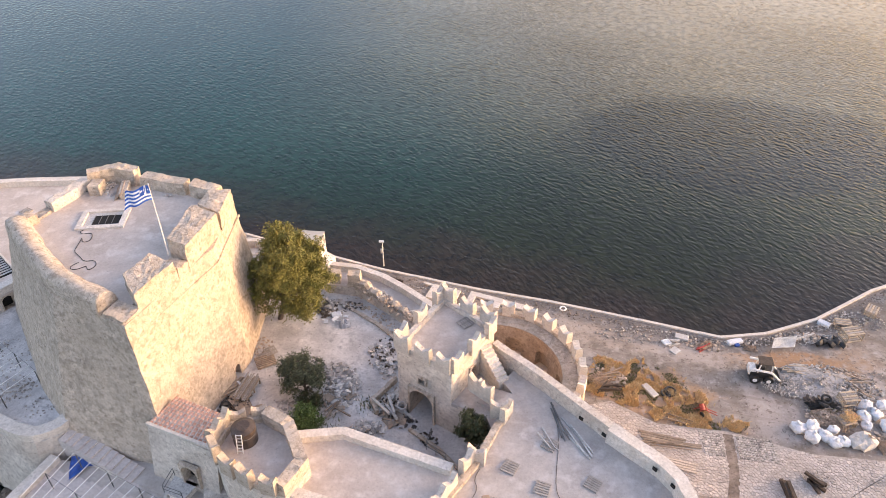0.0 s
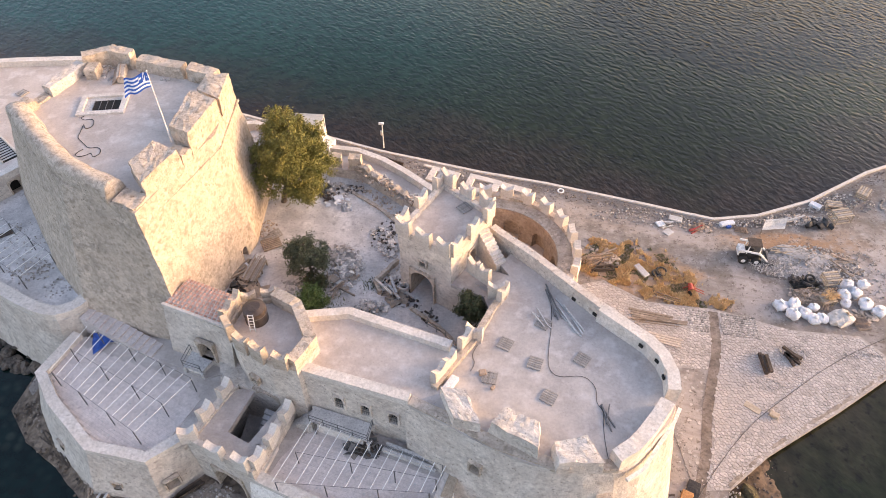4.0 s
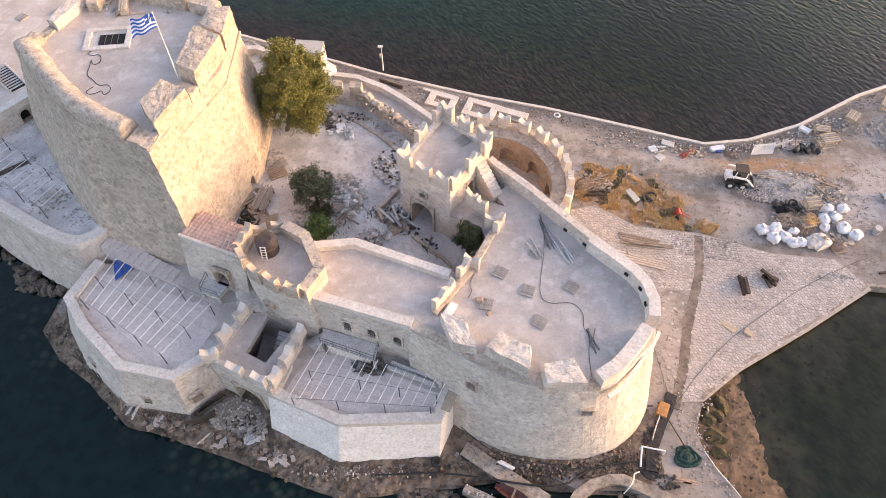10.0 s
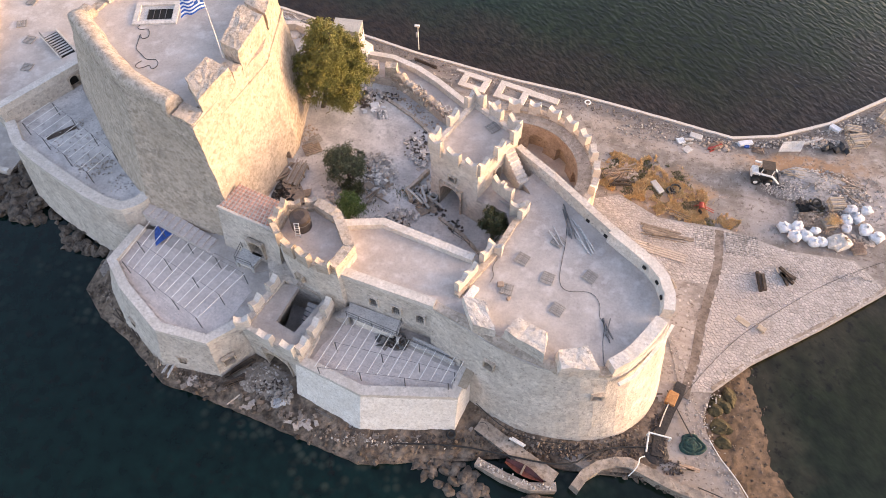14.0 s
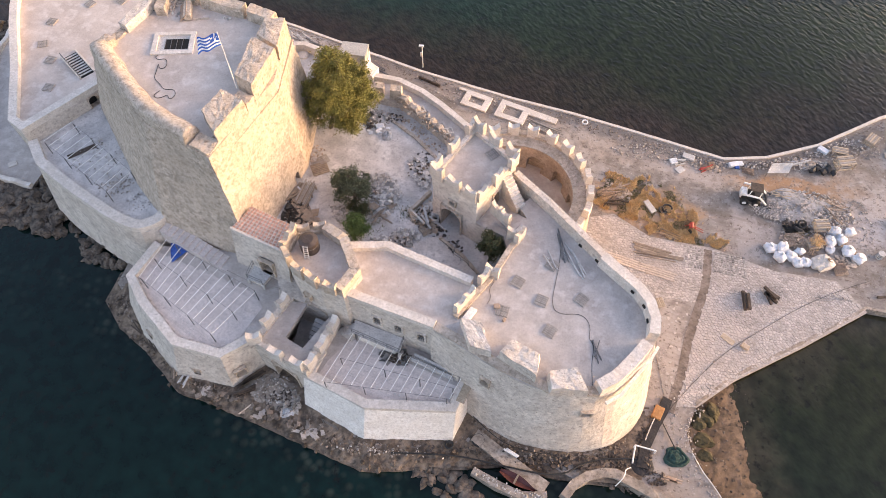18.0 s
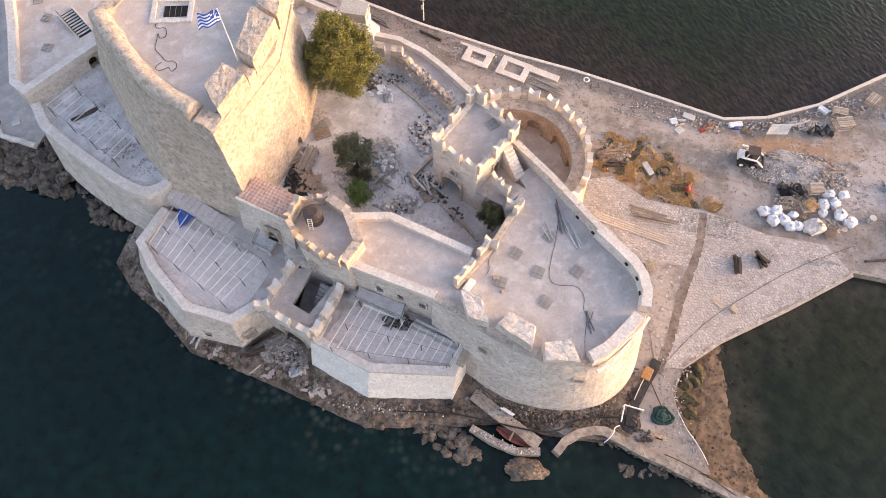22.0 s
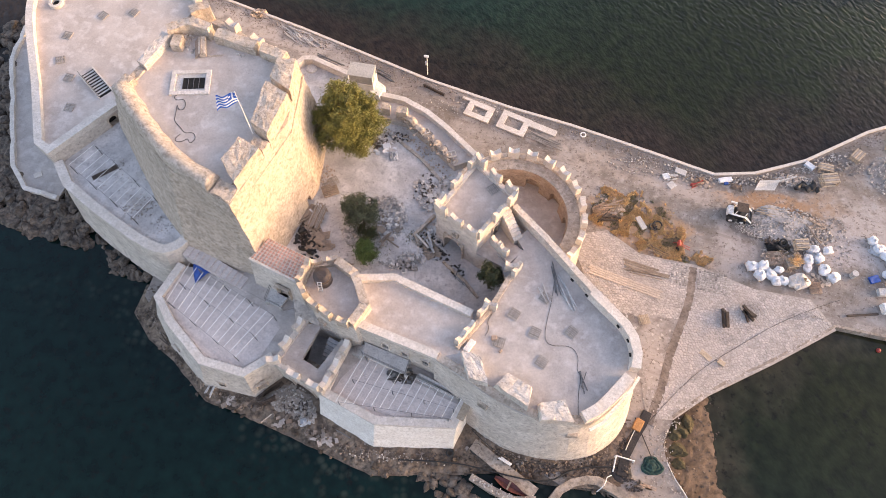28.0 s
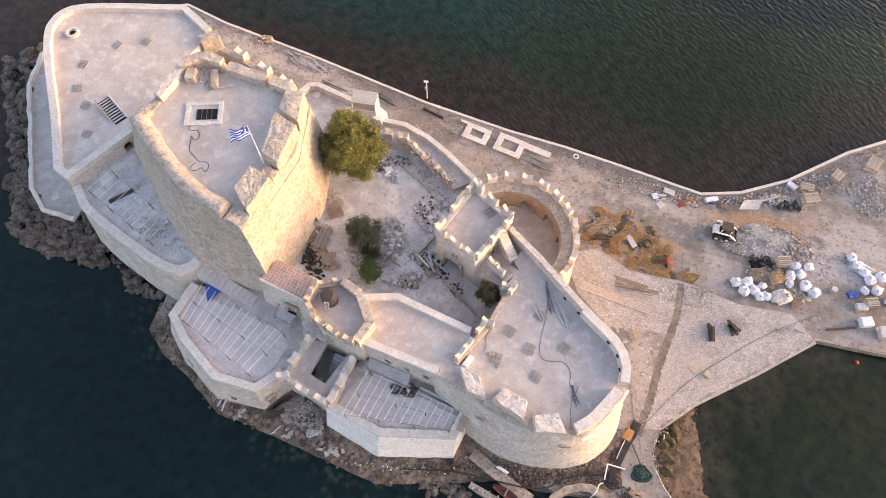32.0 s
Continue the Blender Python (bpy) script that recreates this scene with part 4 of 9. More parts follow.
# west and south bastions with the gatehouse between them
WB = [(-39.2, -1.4), (-36.8, -4.5), (-31.8, -8.9), (-26.3, -9.9), (-23.2, -7.4), (-20.6, -2.0), (-24, 1.5), (-37.2, 3.2)]
WBb = [(-41.0, -1.9), (-38.0, -5.8), (-32.6, -10.2), (-26.1, -11.0), (-23.2, -8.0), (-20.6, -2.0), (-24, 1.5), (-38.2, 3.2)]
wbast = body("west_bastion", WB, 6.2, WBb, 0.6, M_WALL, "low angled bastion with a boarded deck", floor=M_FLOOR, category="bastion")
link("parapet", run_wall([(-37.4, 3.3)] + WB[:5], 6.0, 6.85, 0.95, side=1, step=0.7, rough=0.04), M_COPING, wbast)
SB = [(-17.6, -10.7), (-10.8, -13.5), (-1.6, -13.0), (-0.2, -9.2), (-4.6, -6.6), (-13.5, -4.2), (-16.4, -5.6)]
SBb = [(-18.0, -12.2), (-11.1, -15.4), (-1.7, -14.6), (0.3, -9.6), (-4.6, -6.6), (-13.5, -4.2), (-16.4, -5.6)]
sbast = body("south_bastion", SB, 5.5, SBb, 0.6, M_PLASTER, "low whitewashed bastion with a boarded deck", floor=M_FLOOR, category="bastion")
link("parapet", run_wall([(-16.6, -7.5)] + SB[:4], 5.3, 6.1, 0.95, side=1, step=0.7, rough=0.03), M_COPING, sbast)
gh = thing("gatehouse", "small crenellated gatehouse open over a stairwell", "gatehouse", kind="structure")
GH = [(-23.3, -8.0), (-17.0, -10.9), (-14.9, -5.2), (-14.4, -3.6), (-20.2, -2.0), (-20.9, -3.0)]
link("walls", run_wall(ccw(GH), 0.7, 7.6, 0.7, closed=True, side=1, step=0.6, rough=0.07, rows=8), M_WALL, gh)
for strip_ in ([(-22.7, -7.8), (-19.9, -7.2), (-18.4, -3.0), (-20.5, -3.0)], [(-22.7, -7.8), (-17.3, -10.3), (-16.5, -8.3), (-17.9, -8.2), (-19.9, -7.2)], [(-16.6, -8.4), (-15.4, -5.2), (-15.7, -4.3), (-17.9, -8.2)]):
    link("floor", slab(strip_, 6.7, 7.32), M_FLOOR, gh)
link("link_wall", slab([(-22.4, 0.2), (-20.0, -0.2), (-18.4, -2.8), (-20.2, -2.4), (-21.6, -2.6)], 0.7, 7.3), M_WALL, gh)
link("pit_floor", slab([(-20.4, -8.0), (-16, -9), (-15, -4), (-20, -2.6)], 2.0, 2.6), M_YARD, gh)
gm = link("merlon", merlon_bm(1.45, 0.72, 1.5), M_COPING, gh)
gm.matrix_basis = pose(-20.9, -3.5, 7.5, 0, 0, 66)
for x, y, a in ((-22.0, -5.8, 66), (-22.9, -7.9, 18), (-20.3, -9.35, -24), (-17.9, -10.3, -24), (-16.7, -9.9, 66), (-15.9, -7.9, 72), (-15.1, -5.6, 72)):
    put("merlon", gm.data, gh, pose(x, y, 7.5, 0, 0, a + rng.uniform(-3, 3)) @ Matrix.Diagonal((rng.uniform(0.92, 1.06), 1, rng.uniform(0.9, 1.08), 1)))
merlons(cist, CT[5:] + CT[:2], 13.6, 1.35, 1.1, 0.65, 1.75, M_OLD)
merlons(cist, CT[1:3], 13.6, 1.3, 1.6, 0.55, 1.0, M_OLD)
link("high_parapet", run_wall(CT[2:6], 13.2, 14.5, 0.95, side=-1, step=0.5, rough=0.08, rows=3, jag=0.15), M_OLD, cist)
merlons(gate, GT, 15.2, 1.5, 1.45, 0.55, 1.7, M_WALL, closed=True, corners=True)
for p in ((-2.0, -4.6, 56), (-1.2, -3.4, 56), (0.1, -1.2, 56), (0.9, -0.5, -20), (2.9, 4.3, 0), (3.5, 4.0, 60), (1.0, 7.0, -40), (1.8, 6.3, -40)):
    ob = put("merlon", MERLONS[(1.5, 0.55, 1.7, True, M_WALL.name)], cross, pose(p[0], p[1], 12.3, 0, 0, p[2]))

# shelf of rock round the southern foot
SHELF = [(19.4, -9.0), (18.9, -12.5), (18.6, -16.0), (17.5, -17.4), (10, -17.4), (4, -16.5), (-0.5, -17.2), (-10.9, -18.4), (-18.6, -15.9), (-28.7, -12.7), (-32.3, -11.9), (-37.6, -7.3), (-41.3, -5.0), (-44.1, -1.7), (-43.6, 2.2), (-40, 1), (-36, -4), (-30, -8), (-20, -6), (-5, -8), (5, -11), (17, -8)]
SHELF_EDGE = SHELF[4:15]


def ledge_z(x, y):
    """Stepped ledges rising from the water."""
    d = dist_seg((x, y), SHELF_EDGE) + 0.5 * noise.noise(Vector((x * 0.5, y * 0.5, 2)))
    z = min(1.06, 0.30 + 0.42 * max(0.0, d)) if d < 1.9 else 1.06
    z = 0.35 * z + 0.65 * round(z / 0.25) * 0.25
    return z + 0.16 * noise.noise(Vector((x * 0.8, y * 0.8, 5))) + 0.12 * noise.noise(Vector((x * 2.3, y * 2.3, 7)))


V, F, at_ = [], [], {}
for j in range(72):
    for i in range(216):
        x, y = -44.5 + i * 0.3, -18.8 + j * 0.3
        if inside((x, y), SHELF):
            at_[i, j] = len(V)
            V.append((x, y, ledge_z(x, y)))
for i, j in at_:
    if (i + 1, j) in at_ and (i, j + 1) in at_ and (i + 1, j + 1) in at_:
        F.append((at_[i, j], at_[i + 1, j], at_[i + 1, j + 1], at_[i, j + 1]))
me = bpy.data.meshes.new("rock_shelf")
me.from_pydata(V, [], F)
me.materials.append(M_SHELF)
shelf = tagged(new("rock_shelf", me), "brown rocky shelf stepping down to the water", "rock shelf", kind="structure")
link("shelf_foot", loft(SHELF, 0.34, SHELF, -1.6, 0.6, 0.2), M_SHELF, shelf)


# ---- ground: paving, kerbs, beach, moles ----
def blob(cx, cy, rx, ry, n=28, seed=0, amp=0.25):
    return [(cx + rx * math.cos(t) * (1 + amp * noise.noise(Vector((math.cos(t) * 1.5 + seed, math.sin(t) * 1.5, seed)))),
             cy + ry * math.sin(t) * (1 + amp * noise.noise(Vector((math.cos(t) * 1.5 + seed, math.sin(t) * 1.5, seed + 5))))) for t in [2 * math.pi * i / n for i in range(n)]]


def mound(name, outline, z, h, material, label, category, kind="structure", step=0.8, rough=0.12):
    """Low heap: the outline drawn in and raised by h."""
    cx, cy = sum(p[0] for p in outline) / len(outline), sum(p[1] for p in outline) / len(outline)
    bm = bmesh.new()
    rings = []
    for f, hh in ((1.0, -0.08), (0.9, 0.35), (0.7, 0.7), (0.4, 0.95), (0.15, 1.0)):
        rings.append([bm.verts.new(wob((cx + (x - cx) * f, cy + (y - cy) * f, z + h * hh), rough if f < 1 else 0.02, 0.9)) for x, y in outline])
    for a, b in zip(rings, rings[1:]):
        for i in range(len(a)):
            j = (i + 1) % len(a)
            bm.faces.new((a[i], a[j], b[j], b[i]))
    bm.faces.new(rings[-1])
    bmesh.ops.recalc_face_normals(bm, faces=bm.faces)
    return tagged(link(name, bm, material, smooth=True), label, category, kind=kind)


# lumps of stone, many in one mesh
def ico():
    b = bmesh.new()
    bmesh.ops.create_icosphere(b, subdivisions=1, radius=1.0)
    b.verts.index_update()
    v = np.array([x.co[:] for x in b.verts])
    f = [[x.index for x in p.verts] for p in b.faces]
    b.free()
    return v, np.array(f)


ICO_V, ICO_F = ico()
nprng = np.random.default_rng(11)


def lumps(name, spots, material, label, category, kind="stuff", flat=(0.5, 1.0)):
    V, F = [], []
    for k, (x, y, z, r) in enumerate(spots):
        s = nprng.uniform(0.65, 1.25, 3) * r * np.array([1, 1, nprng.uniform(*flat)])
        v = ICO_V * (1 + nprng.uniform(-0.55, 0.35, (len(ICO_V), 1))) * s
        a, b_ = nprng.uniform(0, 6.28), nprng.normal(0, 0.35)
        ca, sa, cb, sb = math.cos(a), math.sin(a), math.cos(b_), math.sin(b_)
        R = np.array([[ca, -sa, 0], [sa, ca, 0], [0, 0, 1]]) @ np.array([[1, 0, 0], [0, cb, -sb], [0, sb, cb]])
        V.append(v @ R.T + [x, y, z])
        F.append(ICO_F + k * len(ICO_V))
    me = bpy.data.meshes.new(name)
    me.from_pydata(np.concatenate(V).tolist(), [], np.concatenate(F).tolist())
    me.materials.append(material)
    return tagged(new(name, me), label, category, kind=kind)


def crag_mesh(spots, cuts, seed):
    """Angular, layered rocks, each worked out of a fine ball."""
    b = bmesh.new()
    bmesh.ops.create_icosphere(b, subdivisions=cuts, radius=1.0)
    b.verts.index_update()
    unit = [v.co.copy() for v in b.verts]
    faces = np.array([[v.index for v in f.verts] for f in b.faces])
    b.free()
    g = random.Random(seed)
    V, F = [], []
    for k, (x, y, z, r) in enumerate(spots):
        o = Vector((g.uniform(0, 90), g.uniform(0, 90), g.uniform(0, 90)))
        m = pose(x, y, z, g.gauss(0, 14), g.gauss(0, 14), g.uniform(0, 360)) @ Matrix.Diagonal((r * g.uniform(0.9, 1.4), r * g.uniform(0.7, 1.0), r * g.uniform(0.5, 0.8), 1))
        cutters = [(Vector((g.gauss(0, 1), g.gauss(0, 1), g.gauss(0, 1))).normalized(), g.uniform(0.5, 0.9)) for _ in range(13)]
        for u in unit:
            f = min([1.0] + [d / u.dot(nv) for nv, d in cutters if u.dot(nv) > 0.05])
            p = u * f * (1 + 0.16 * noise.noise(u * 2.4 + o) + 0.16 * noise.noise(u * 6.5 + o))
            V.append(tuple(m @ p))
        F.append(faces + k * len(unit))
    me = bpy.data.meshes.new("crags")
    me.from_pydata(V, [], np.concatenate(F).tolist())
    return me


def crags(name, spots, material, label, category, cuts=3, kind="stuff", seed=1):
    me = crag_mesh(spots, cuts, seed)
    me.materials.append(material)
    return tagged(new(name, me), label, category, kind=kind)


def pile(cx, cy, z, rx, ry, h, n, r0, r1, seed):
    g = random.Random(seed)
    out = []
    for _ in range(n):
        a, d = g.uniform(0, 6.28), math.sqrt(g.random())
        out.append((cx + rx * d * math.cos(a), cy + ry * d * math.sin(a), z + h * (1 - d) * g.uniform(0.3, 1) + 0.05, g.uniform(r0, r1)))
    return out


# crazy paving: irregular stones in mortar
PAVED = [(12.4, 15.2), (16.1, 16.1), (20.4, 13.1), (27.8, 12.2), (35, 9.6), (42.2, 8.9), (45, 5.0), (36.8, -0.2), (28.6, -5.0), (24.2, -8.4), (21.2, -8.6), (20.4, -4), (19.6, 1.5), (16.5, 5.5), (13.2, 9.2), (12.0, 12.5)]
TRENCH = [(27.4, 11.9), (26.9, 8.5), (26.4, 6.3), (25.1, 2.8), (24.0, -0.2), (22.8, -4.8), (21.2, -9.0)]
paving = thing("pavement", "pale irregular paving stones set in mortar", "paving", kind="structure")
link("mortar_bed", slab(PAVED, 0.7, 1.0), M_MORTAR, paving)
seeds = []
for i in range(100):
    for j in range(74):
        p = (11.5 + i * 0.36 + (0.18 if j % 2 else 0) + rng.uniform(-0.14, 0.14), -9 + j * 0.345 + rng.uniform(-0.14, 0.14))
        seeds.append(p)
buckets = {}
for p in seeds:
    buckets.setdefault((int(p[0] // 1.2), int(p[1] // 1.2)), []).append(p)
loose, JV, JF = 0, [], []
for p in seeds:
    if not inside(p, PAVED) or dist_seg(p, TRENCH) < 0.55 or dist_seg(p, PAVED + PAVED[:1]) < 0.2:
        continue
    tx = next((a[0] + (b[0] - a[0]) * (p[1] - a[1]) / (b[1] - a[1]) for a, b in zip(TRENCH, TRENCH[1:]) if b[1] <= p[1] <= a[1]), 99)
    if tx < 99 and p[0] < tx and p[1] < 4.5 and rng.random() < 0.93:
        continue
    cell = [(p[0] + dx, p[1] + dy) for dx, dy in ((-0.8, -0.8), (0.8, -0.8), (0.8, 0.8), (-0.8, 0.8))]
    bx, by = int(p[0] // 1.2), int(p[1] // 1.2)
    for q in [q for a in (-1, 0, 1) for b in (-1, 0, 1) for q in buckets.get((bx + a, by + b), ())]:
        if q == p:
            continue
        dx, dy = q[0] - p[0], q[1] - p[1]
        L = math.hypot(dx, dy)
        if L > 1.7:
            continue
        lim = L / 2 - 0.018
        out = []
        for a, b in zip(cell, cell[1:] + cell[:1]):
            da = ((a[0] - p[0]) * dx + (a[1] - p[1]) * dy) / L - lim
            db = ((b[0] - p[0]) * dx + (b[1] - p[1]) * dy) / L - lim
            if da <= 0:
                out.append(a)
            if da * db < 0:
                t = da / (da - db)
                out.append((a[0] + (b[0] - a[0]) * t, a[1] + (b[1] - a[1]) * t))
        cell = out
        if len(cell) < 3:
            break
    if len(cell) < 3:
        continue
    h = rng.uniform(0.035, 0.075)
    if 22.5 < p[0] < 31 and -2.5 < p[1] < 4.5 and loose < 300:
        loose += 1
        bm = bmesh.new()
        a = [bm.verts.new((x - p[0], y - p[1], 0)) for x, y in cell]
        b = [bm.verts.new(((x - p[0]) * 0.93, (y - p[1]) * 0.93, h)) for x, y in cell]
        for i in range(len(a)):
            bm.faces.new((a[i], a[(i + 1) % len(a)], b[(i + 1) % len(a)], b[i]))
        bm.faces.new(b)
        part("paving_stone", bm, M_PAVE, paving).matrix_basis = pose(p[0], p[1], 0.985)
    else:
        k, n = len(JV), len(cell)
        JV += [(x, y, 0.985) for x, y in cell] + [(p[0] + (x - p[0]) * 0.93, p[1] + (y - p[1]) * 0.93, 0.985 + h) for x, y in cell]
        JF += [(k + i, k + (i + 1) % n, k + n + (i + 1) % n, k + n + i) for i in range(n)] + [tuple(range(k + n, k + 2 * n))]
me = bpy.data.meshes.new("outer_paving_stones")
me.from_pydata(JV, [], JF)
me.materials.append(M_PAVEJ)
ob = new("outer_paving_stones", me)
ob.parent = paving
ob["kind"] = "stuff"
SV, SF = [], []
for i in range(22):
    for j in range(10):
        x, y = 24.6 + i * 0.33, 12.1 - i * 0.05 - j * 0.3
        if dist_seg((x, y), TRENCH) < 0.7 or rng.random() < 0.06:
            continue
        w, d, k = rng.uniform(0.12, 0.145), rng.uniform(0.11, 0.13), len(SV)
        z = 1.075 + rng.uniform(0, 0.03)
        SV += [(x - w, y - d, 0.99), (x + w, y - d, 0.99), (x + w, y + d, 0.99), (x - w, y + d, 0.99), (x - w * 0.85, y - d * 0.85, z), (x + w * 0.85, y - d * 0.85, z), (x + w * 0.85, y + d * 0.85, z), (x - w * 0.85, y + d * 0.85, z)]
        SF += [(k + 4, k + 5, k + 6, k + 7)] + [(k + q, k + (q + 1) % 4, k + 4 + (q + 1) % 4, k + 4 + q) for q in range(4)]
me = bpy.data.meshes.new("square_setts")
me.from_pydata(SV, [], SF)
me.materials.append(M_RUBBLE)
ob = new("square_setts", me)
ob.parent = paving
ob["kind"] = "stuff"
link("trodden_earth", slab([(26.2, 4.4), (24.9, 2.8), (23.9, -0.2), (22.7, -4.8), (21.0, -9.2), (20.4, -4), (19.6, 1.5), (17.6, 4.6)], 0.9, 1.01), M_EARTH, paving, "bare trodden earth where the paving is lifted")
link("trench_bed", run_wall([(x - 0.5, y) for x, y in TRENCH], 0.9, 1.03, 1.0, side=1, step=0.5, rough=0.03), M_TRENCH, paving, "earth-filled service trench across the paving")

# kerb of the north quay, block by block
kerb = thing("quay_kerb", "white stone kerb along the edge of the quay", "kerb", kind="structure")
bm = bmesh.new()
box(bm, -1.197, -0.2, -0.5, 1.197, 0.2, 0.22, bevel=0.02)
first = None
for a, b in zip(NORTH, NORTH[1:]):
    n = max(1, round(math.dist(a, b) / 2.4))
    ang = math.degrees(math.atan2(b[1] - a[1], b[0] - a[0]))
    for i in range(n):
        s = (i + 0.5) / n
        m = pose(a[0] + (b[0] - a[0]) * s, a[1] + (b[1] - a[1]) * s, 0.95 + rng.uniform(-0.02, 0.02), 0, 0, ang) @ Matrix.Diagonal((math.dist(a, b) / n / 2.4, 1, 1, 1))
        if first is None:
            first = part("kerb_stone", bm, M_COPING, kerb)
            first.matrix_basis = m
        else:
            put("kerb_stone", first.data, kerb, m)
edge = thing("south_quay_edge", "rough stone edge of the southern quay", "kerb", kind="structure")
link("edge_course", run_wall(SOUTH_E[1:], 0.2, 1.04, 0.35, side=-1, step=0.5, rough=0.1, jag=0.06), M_QUAY, edge)

# beach sloping under the water
def height_sheet(name, x0, x1, y0, y1, step, zf, material, label, category):
    nx, ny = int((x1 - x0) / step), int((y1 - y0) / step)
    V = [(x0 + i * step, y0 + j * step, zf(x0 + i * step, y0 + j * step)) for j in range(ny + 1) for i in range(nx + 1)]
    F = [(j * (nx + 1) + i, j * (nx + 1) + i + 1, (j + 1) * (nx + 1) + i + 1, (j + 1) * (nx + 1) + i) for j in range(ny) for i in range(nx)]
    me = bpy.data.meshes.new(name)
    me.from_pydata(V, [], F)
    me.materials.append(material)
    return tagged(new(name, me), label, category, kind="structure")


BEACH_IN = [(30.8, -2.8), (27.4, -5.6), (24.2, -8.4), (22.9, -12), (23.4, -15), (24.6, -18), (27, -20.6), (31, -22.6)]


MOLE = [(9.6, -18.9), (10.6, -17.5), (12.2, -16.4), (13.9, -15.9), (15.3, -15.9), (17.2, -16.7), (19.1, -17.6), (21.6, -18.5), (23.7, -19.3), (26.3, -20.3), (29.7, -21.5), (40, -25.4)]


def mole_y(x):
    """How far north the harbour wall runs, for each x."""
    return next((a[1] + (b[1] - a[1]) * (x - a[0]) / (b[0] - a[0]) for a, b in zip(MOLE, MOLE[1:]) if a[0] <= x <= b[0]), -25.4)


def shore_x(y):
    """Where the beach meets the water, for each y."""
    for (y0, x0), (y1, x1) in (((-2, 28.2), (-7, 28.6)), ((-7, 28.6), (-14, 29.3)), ((-14, 29.3), (-18, 30.8)), ((-18, 30.8), (-28, 36.0))):
        if y1 <= y <= y0:
            return x0 + (x1 - x0) * (y - y0) / (y1 - y0)
    return 28.2


def beach_z(x, y):
    n = 0.6 * noise.noise(Vector((x * 0.3, y * 0.3, 1))) + 0.6 * noise.noise(Vector((x * 0.9, y * 0.9, 4))) + 0.4 * noise.noise(Vector((x * 2.2, y * 2.2, 8)))
    if y < -16.2 and dist_seg((x, y), MOLE) > 0.5 and y < mole_y(x):
        return -1.2
    return 0.10 * (shore_x(y) - x) + 0.13 * n - (0.5 if inside((x, y), ISLAND) and dist_seg((x, y), BEACH_IN) > 0.5 else 0.0)


height_sheet("beach", 21.5, 40, -27, -2.5, 0.34, beach_z, M_SAND, "brown stony beach sloping into the water", "beach")
lumps("beach_stones", [q for q in [(x, y, beach_z(x, y), rng.choice((0.03, 0.05, 0.07, 0.14))) for x, y in [(rng.uniform(23, 35), rng.uniform(-22, -2)) for _ in range(1100)]] if q[2] > -0.16 and not inside(q[:2], ISLAND)], M_ROCK, "stones strewn over the beach", "stones")
mole = thing("mole", "low curved harbour wall of pale stone", "harbour wall", kind="structure")
link("west_arm", run_wall([(0.8, -17.0), (3.5, -18.3), (5.9, -19.0), (8.2, -18.8)], -1.2, 1.3, 0.8, side=-1, step=0.5, rough=0.1, rows=3), M_QUAY, mole)
link("east_arm", run_wall(MOLE, -1.2, 1.45, 0.95, side=-1, step=0.6, rough=0.07, rows=3), M_QUAY, mole)
link("walkway", run_wall([(0.9, -13.1), (3.7, -14.9), (6.0, -16.4), (8.5, -17.9)], 0.6, 1.3, 1.4, side=-1, step=0.7, rough=0.05), M_QUAY, mole, "grey concrete walkway")
lumps("wall_crest_stones", [(x + rng.gauss(0, 0.2), y - 0.4 + rng.gauss(0, 0.2), 1.32, rng.uniform(0.05, 0.14)) for x, y in resample([(0.9, -17.0), (3.5, -18.3), (5.9, -19.0), (8.1, -18.8)], 0.08)], M_SLABS, "pale stones set along the crest of the wall", "stones")
lumps("mole_stones", [(x + rng.gauss(0, 0.15), y - 1.0 + rng.gauss(0, 0.25), 0.4 + rng.uniform(-0.5, 0.5), rng.uniform(0.1, 0.35)) for x, y in resample(MOLE[3:11], 0.16)], M_ROCK, "dark stones along the seaward foot of the mole", "stones")

crags("shore_boulders", [q for q in pile(-2.2, -18.9, -0.05, 3.4, 2.0, 0.3, 34, 0.4, 0.95, 4) + pile(0.6, -20.0, -0.15, 1.6, 1.0, 0.2, 9, 0.4, 0.9, 5) + pile(-4.4, -17.6, 0.1, 1.6, 0.8, 0.2, 12, 0.25, 0.5, 6) + pile(20.5, -20.0, -0.2, 4.0, 0.7, 0.1, 22, 0.3, 0.7, 7) + pile(28.0, -22.6, -0.2, 3.0, 0.7, 0.1, 18, 0.3, 0.7, 8)], M_BOULDER, "brown boulders in shallow water at the wall's foot", "boulders", 2)
crags("drowned_boulder", [(7.2, -21.1, 0.1, 2.5)], M_BOULDER, "big tawny boulder standing off the harbour wall", "boulder", 4, "", 9)
crags("mossy_rocks", [(24.2, -10.2, 0.3, 1.1), (24.9, -11.7, 0.25, 1.5), (24.6, -13.4, 0.25, 1.1), (26.1, -8.6, 0.3, 1.2), (25.4, -9.7, 0.2, 0.9), (24.6, -9.0, 0.3, 0.8)], M_MOSS, "olive mossy rocks on the beach", "rocks", 3, "stuff", 12)
WROCK = [(-80.5, 40.5), (-78.2, 36), (-75.6, 30), (-71.8, 20), (-68.8, 14), (-67.6, 10.2), (-64.3, 8.9), (-59.8, 7.4), (-57.8, 8.3), (-56.0, 6.6), (-52.2, 7.2), (-50.0, 6.2), (-48.4, 3.4), (-45.8, 3.0), (-43.0, 0.5), (-40.5, 3.0), (-48, 8.5), (-56, 13.5), (-62.5, 13.5), (-66.2, 17), (-71.5, 30), (-73.2, 38), (-74.0, 43)]
west = []
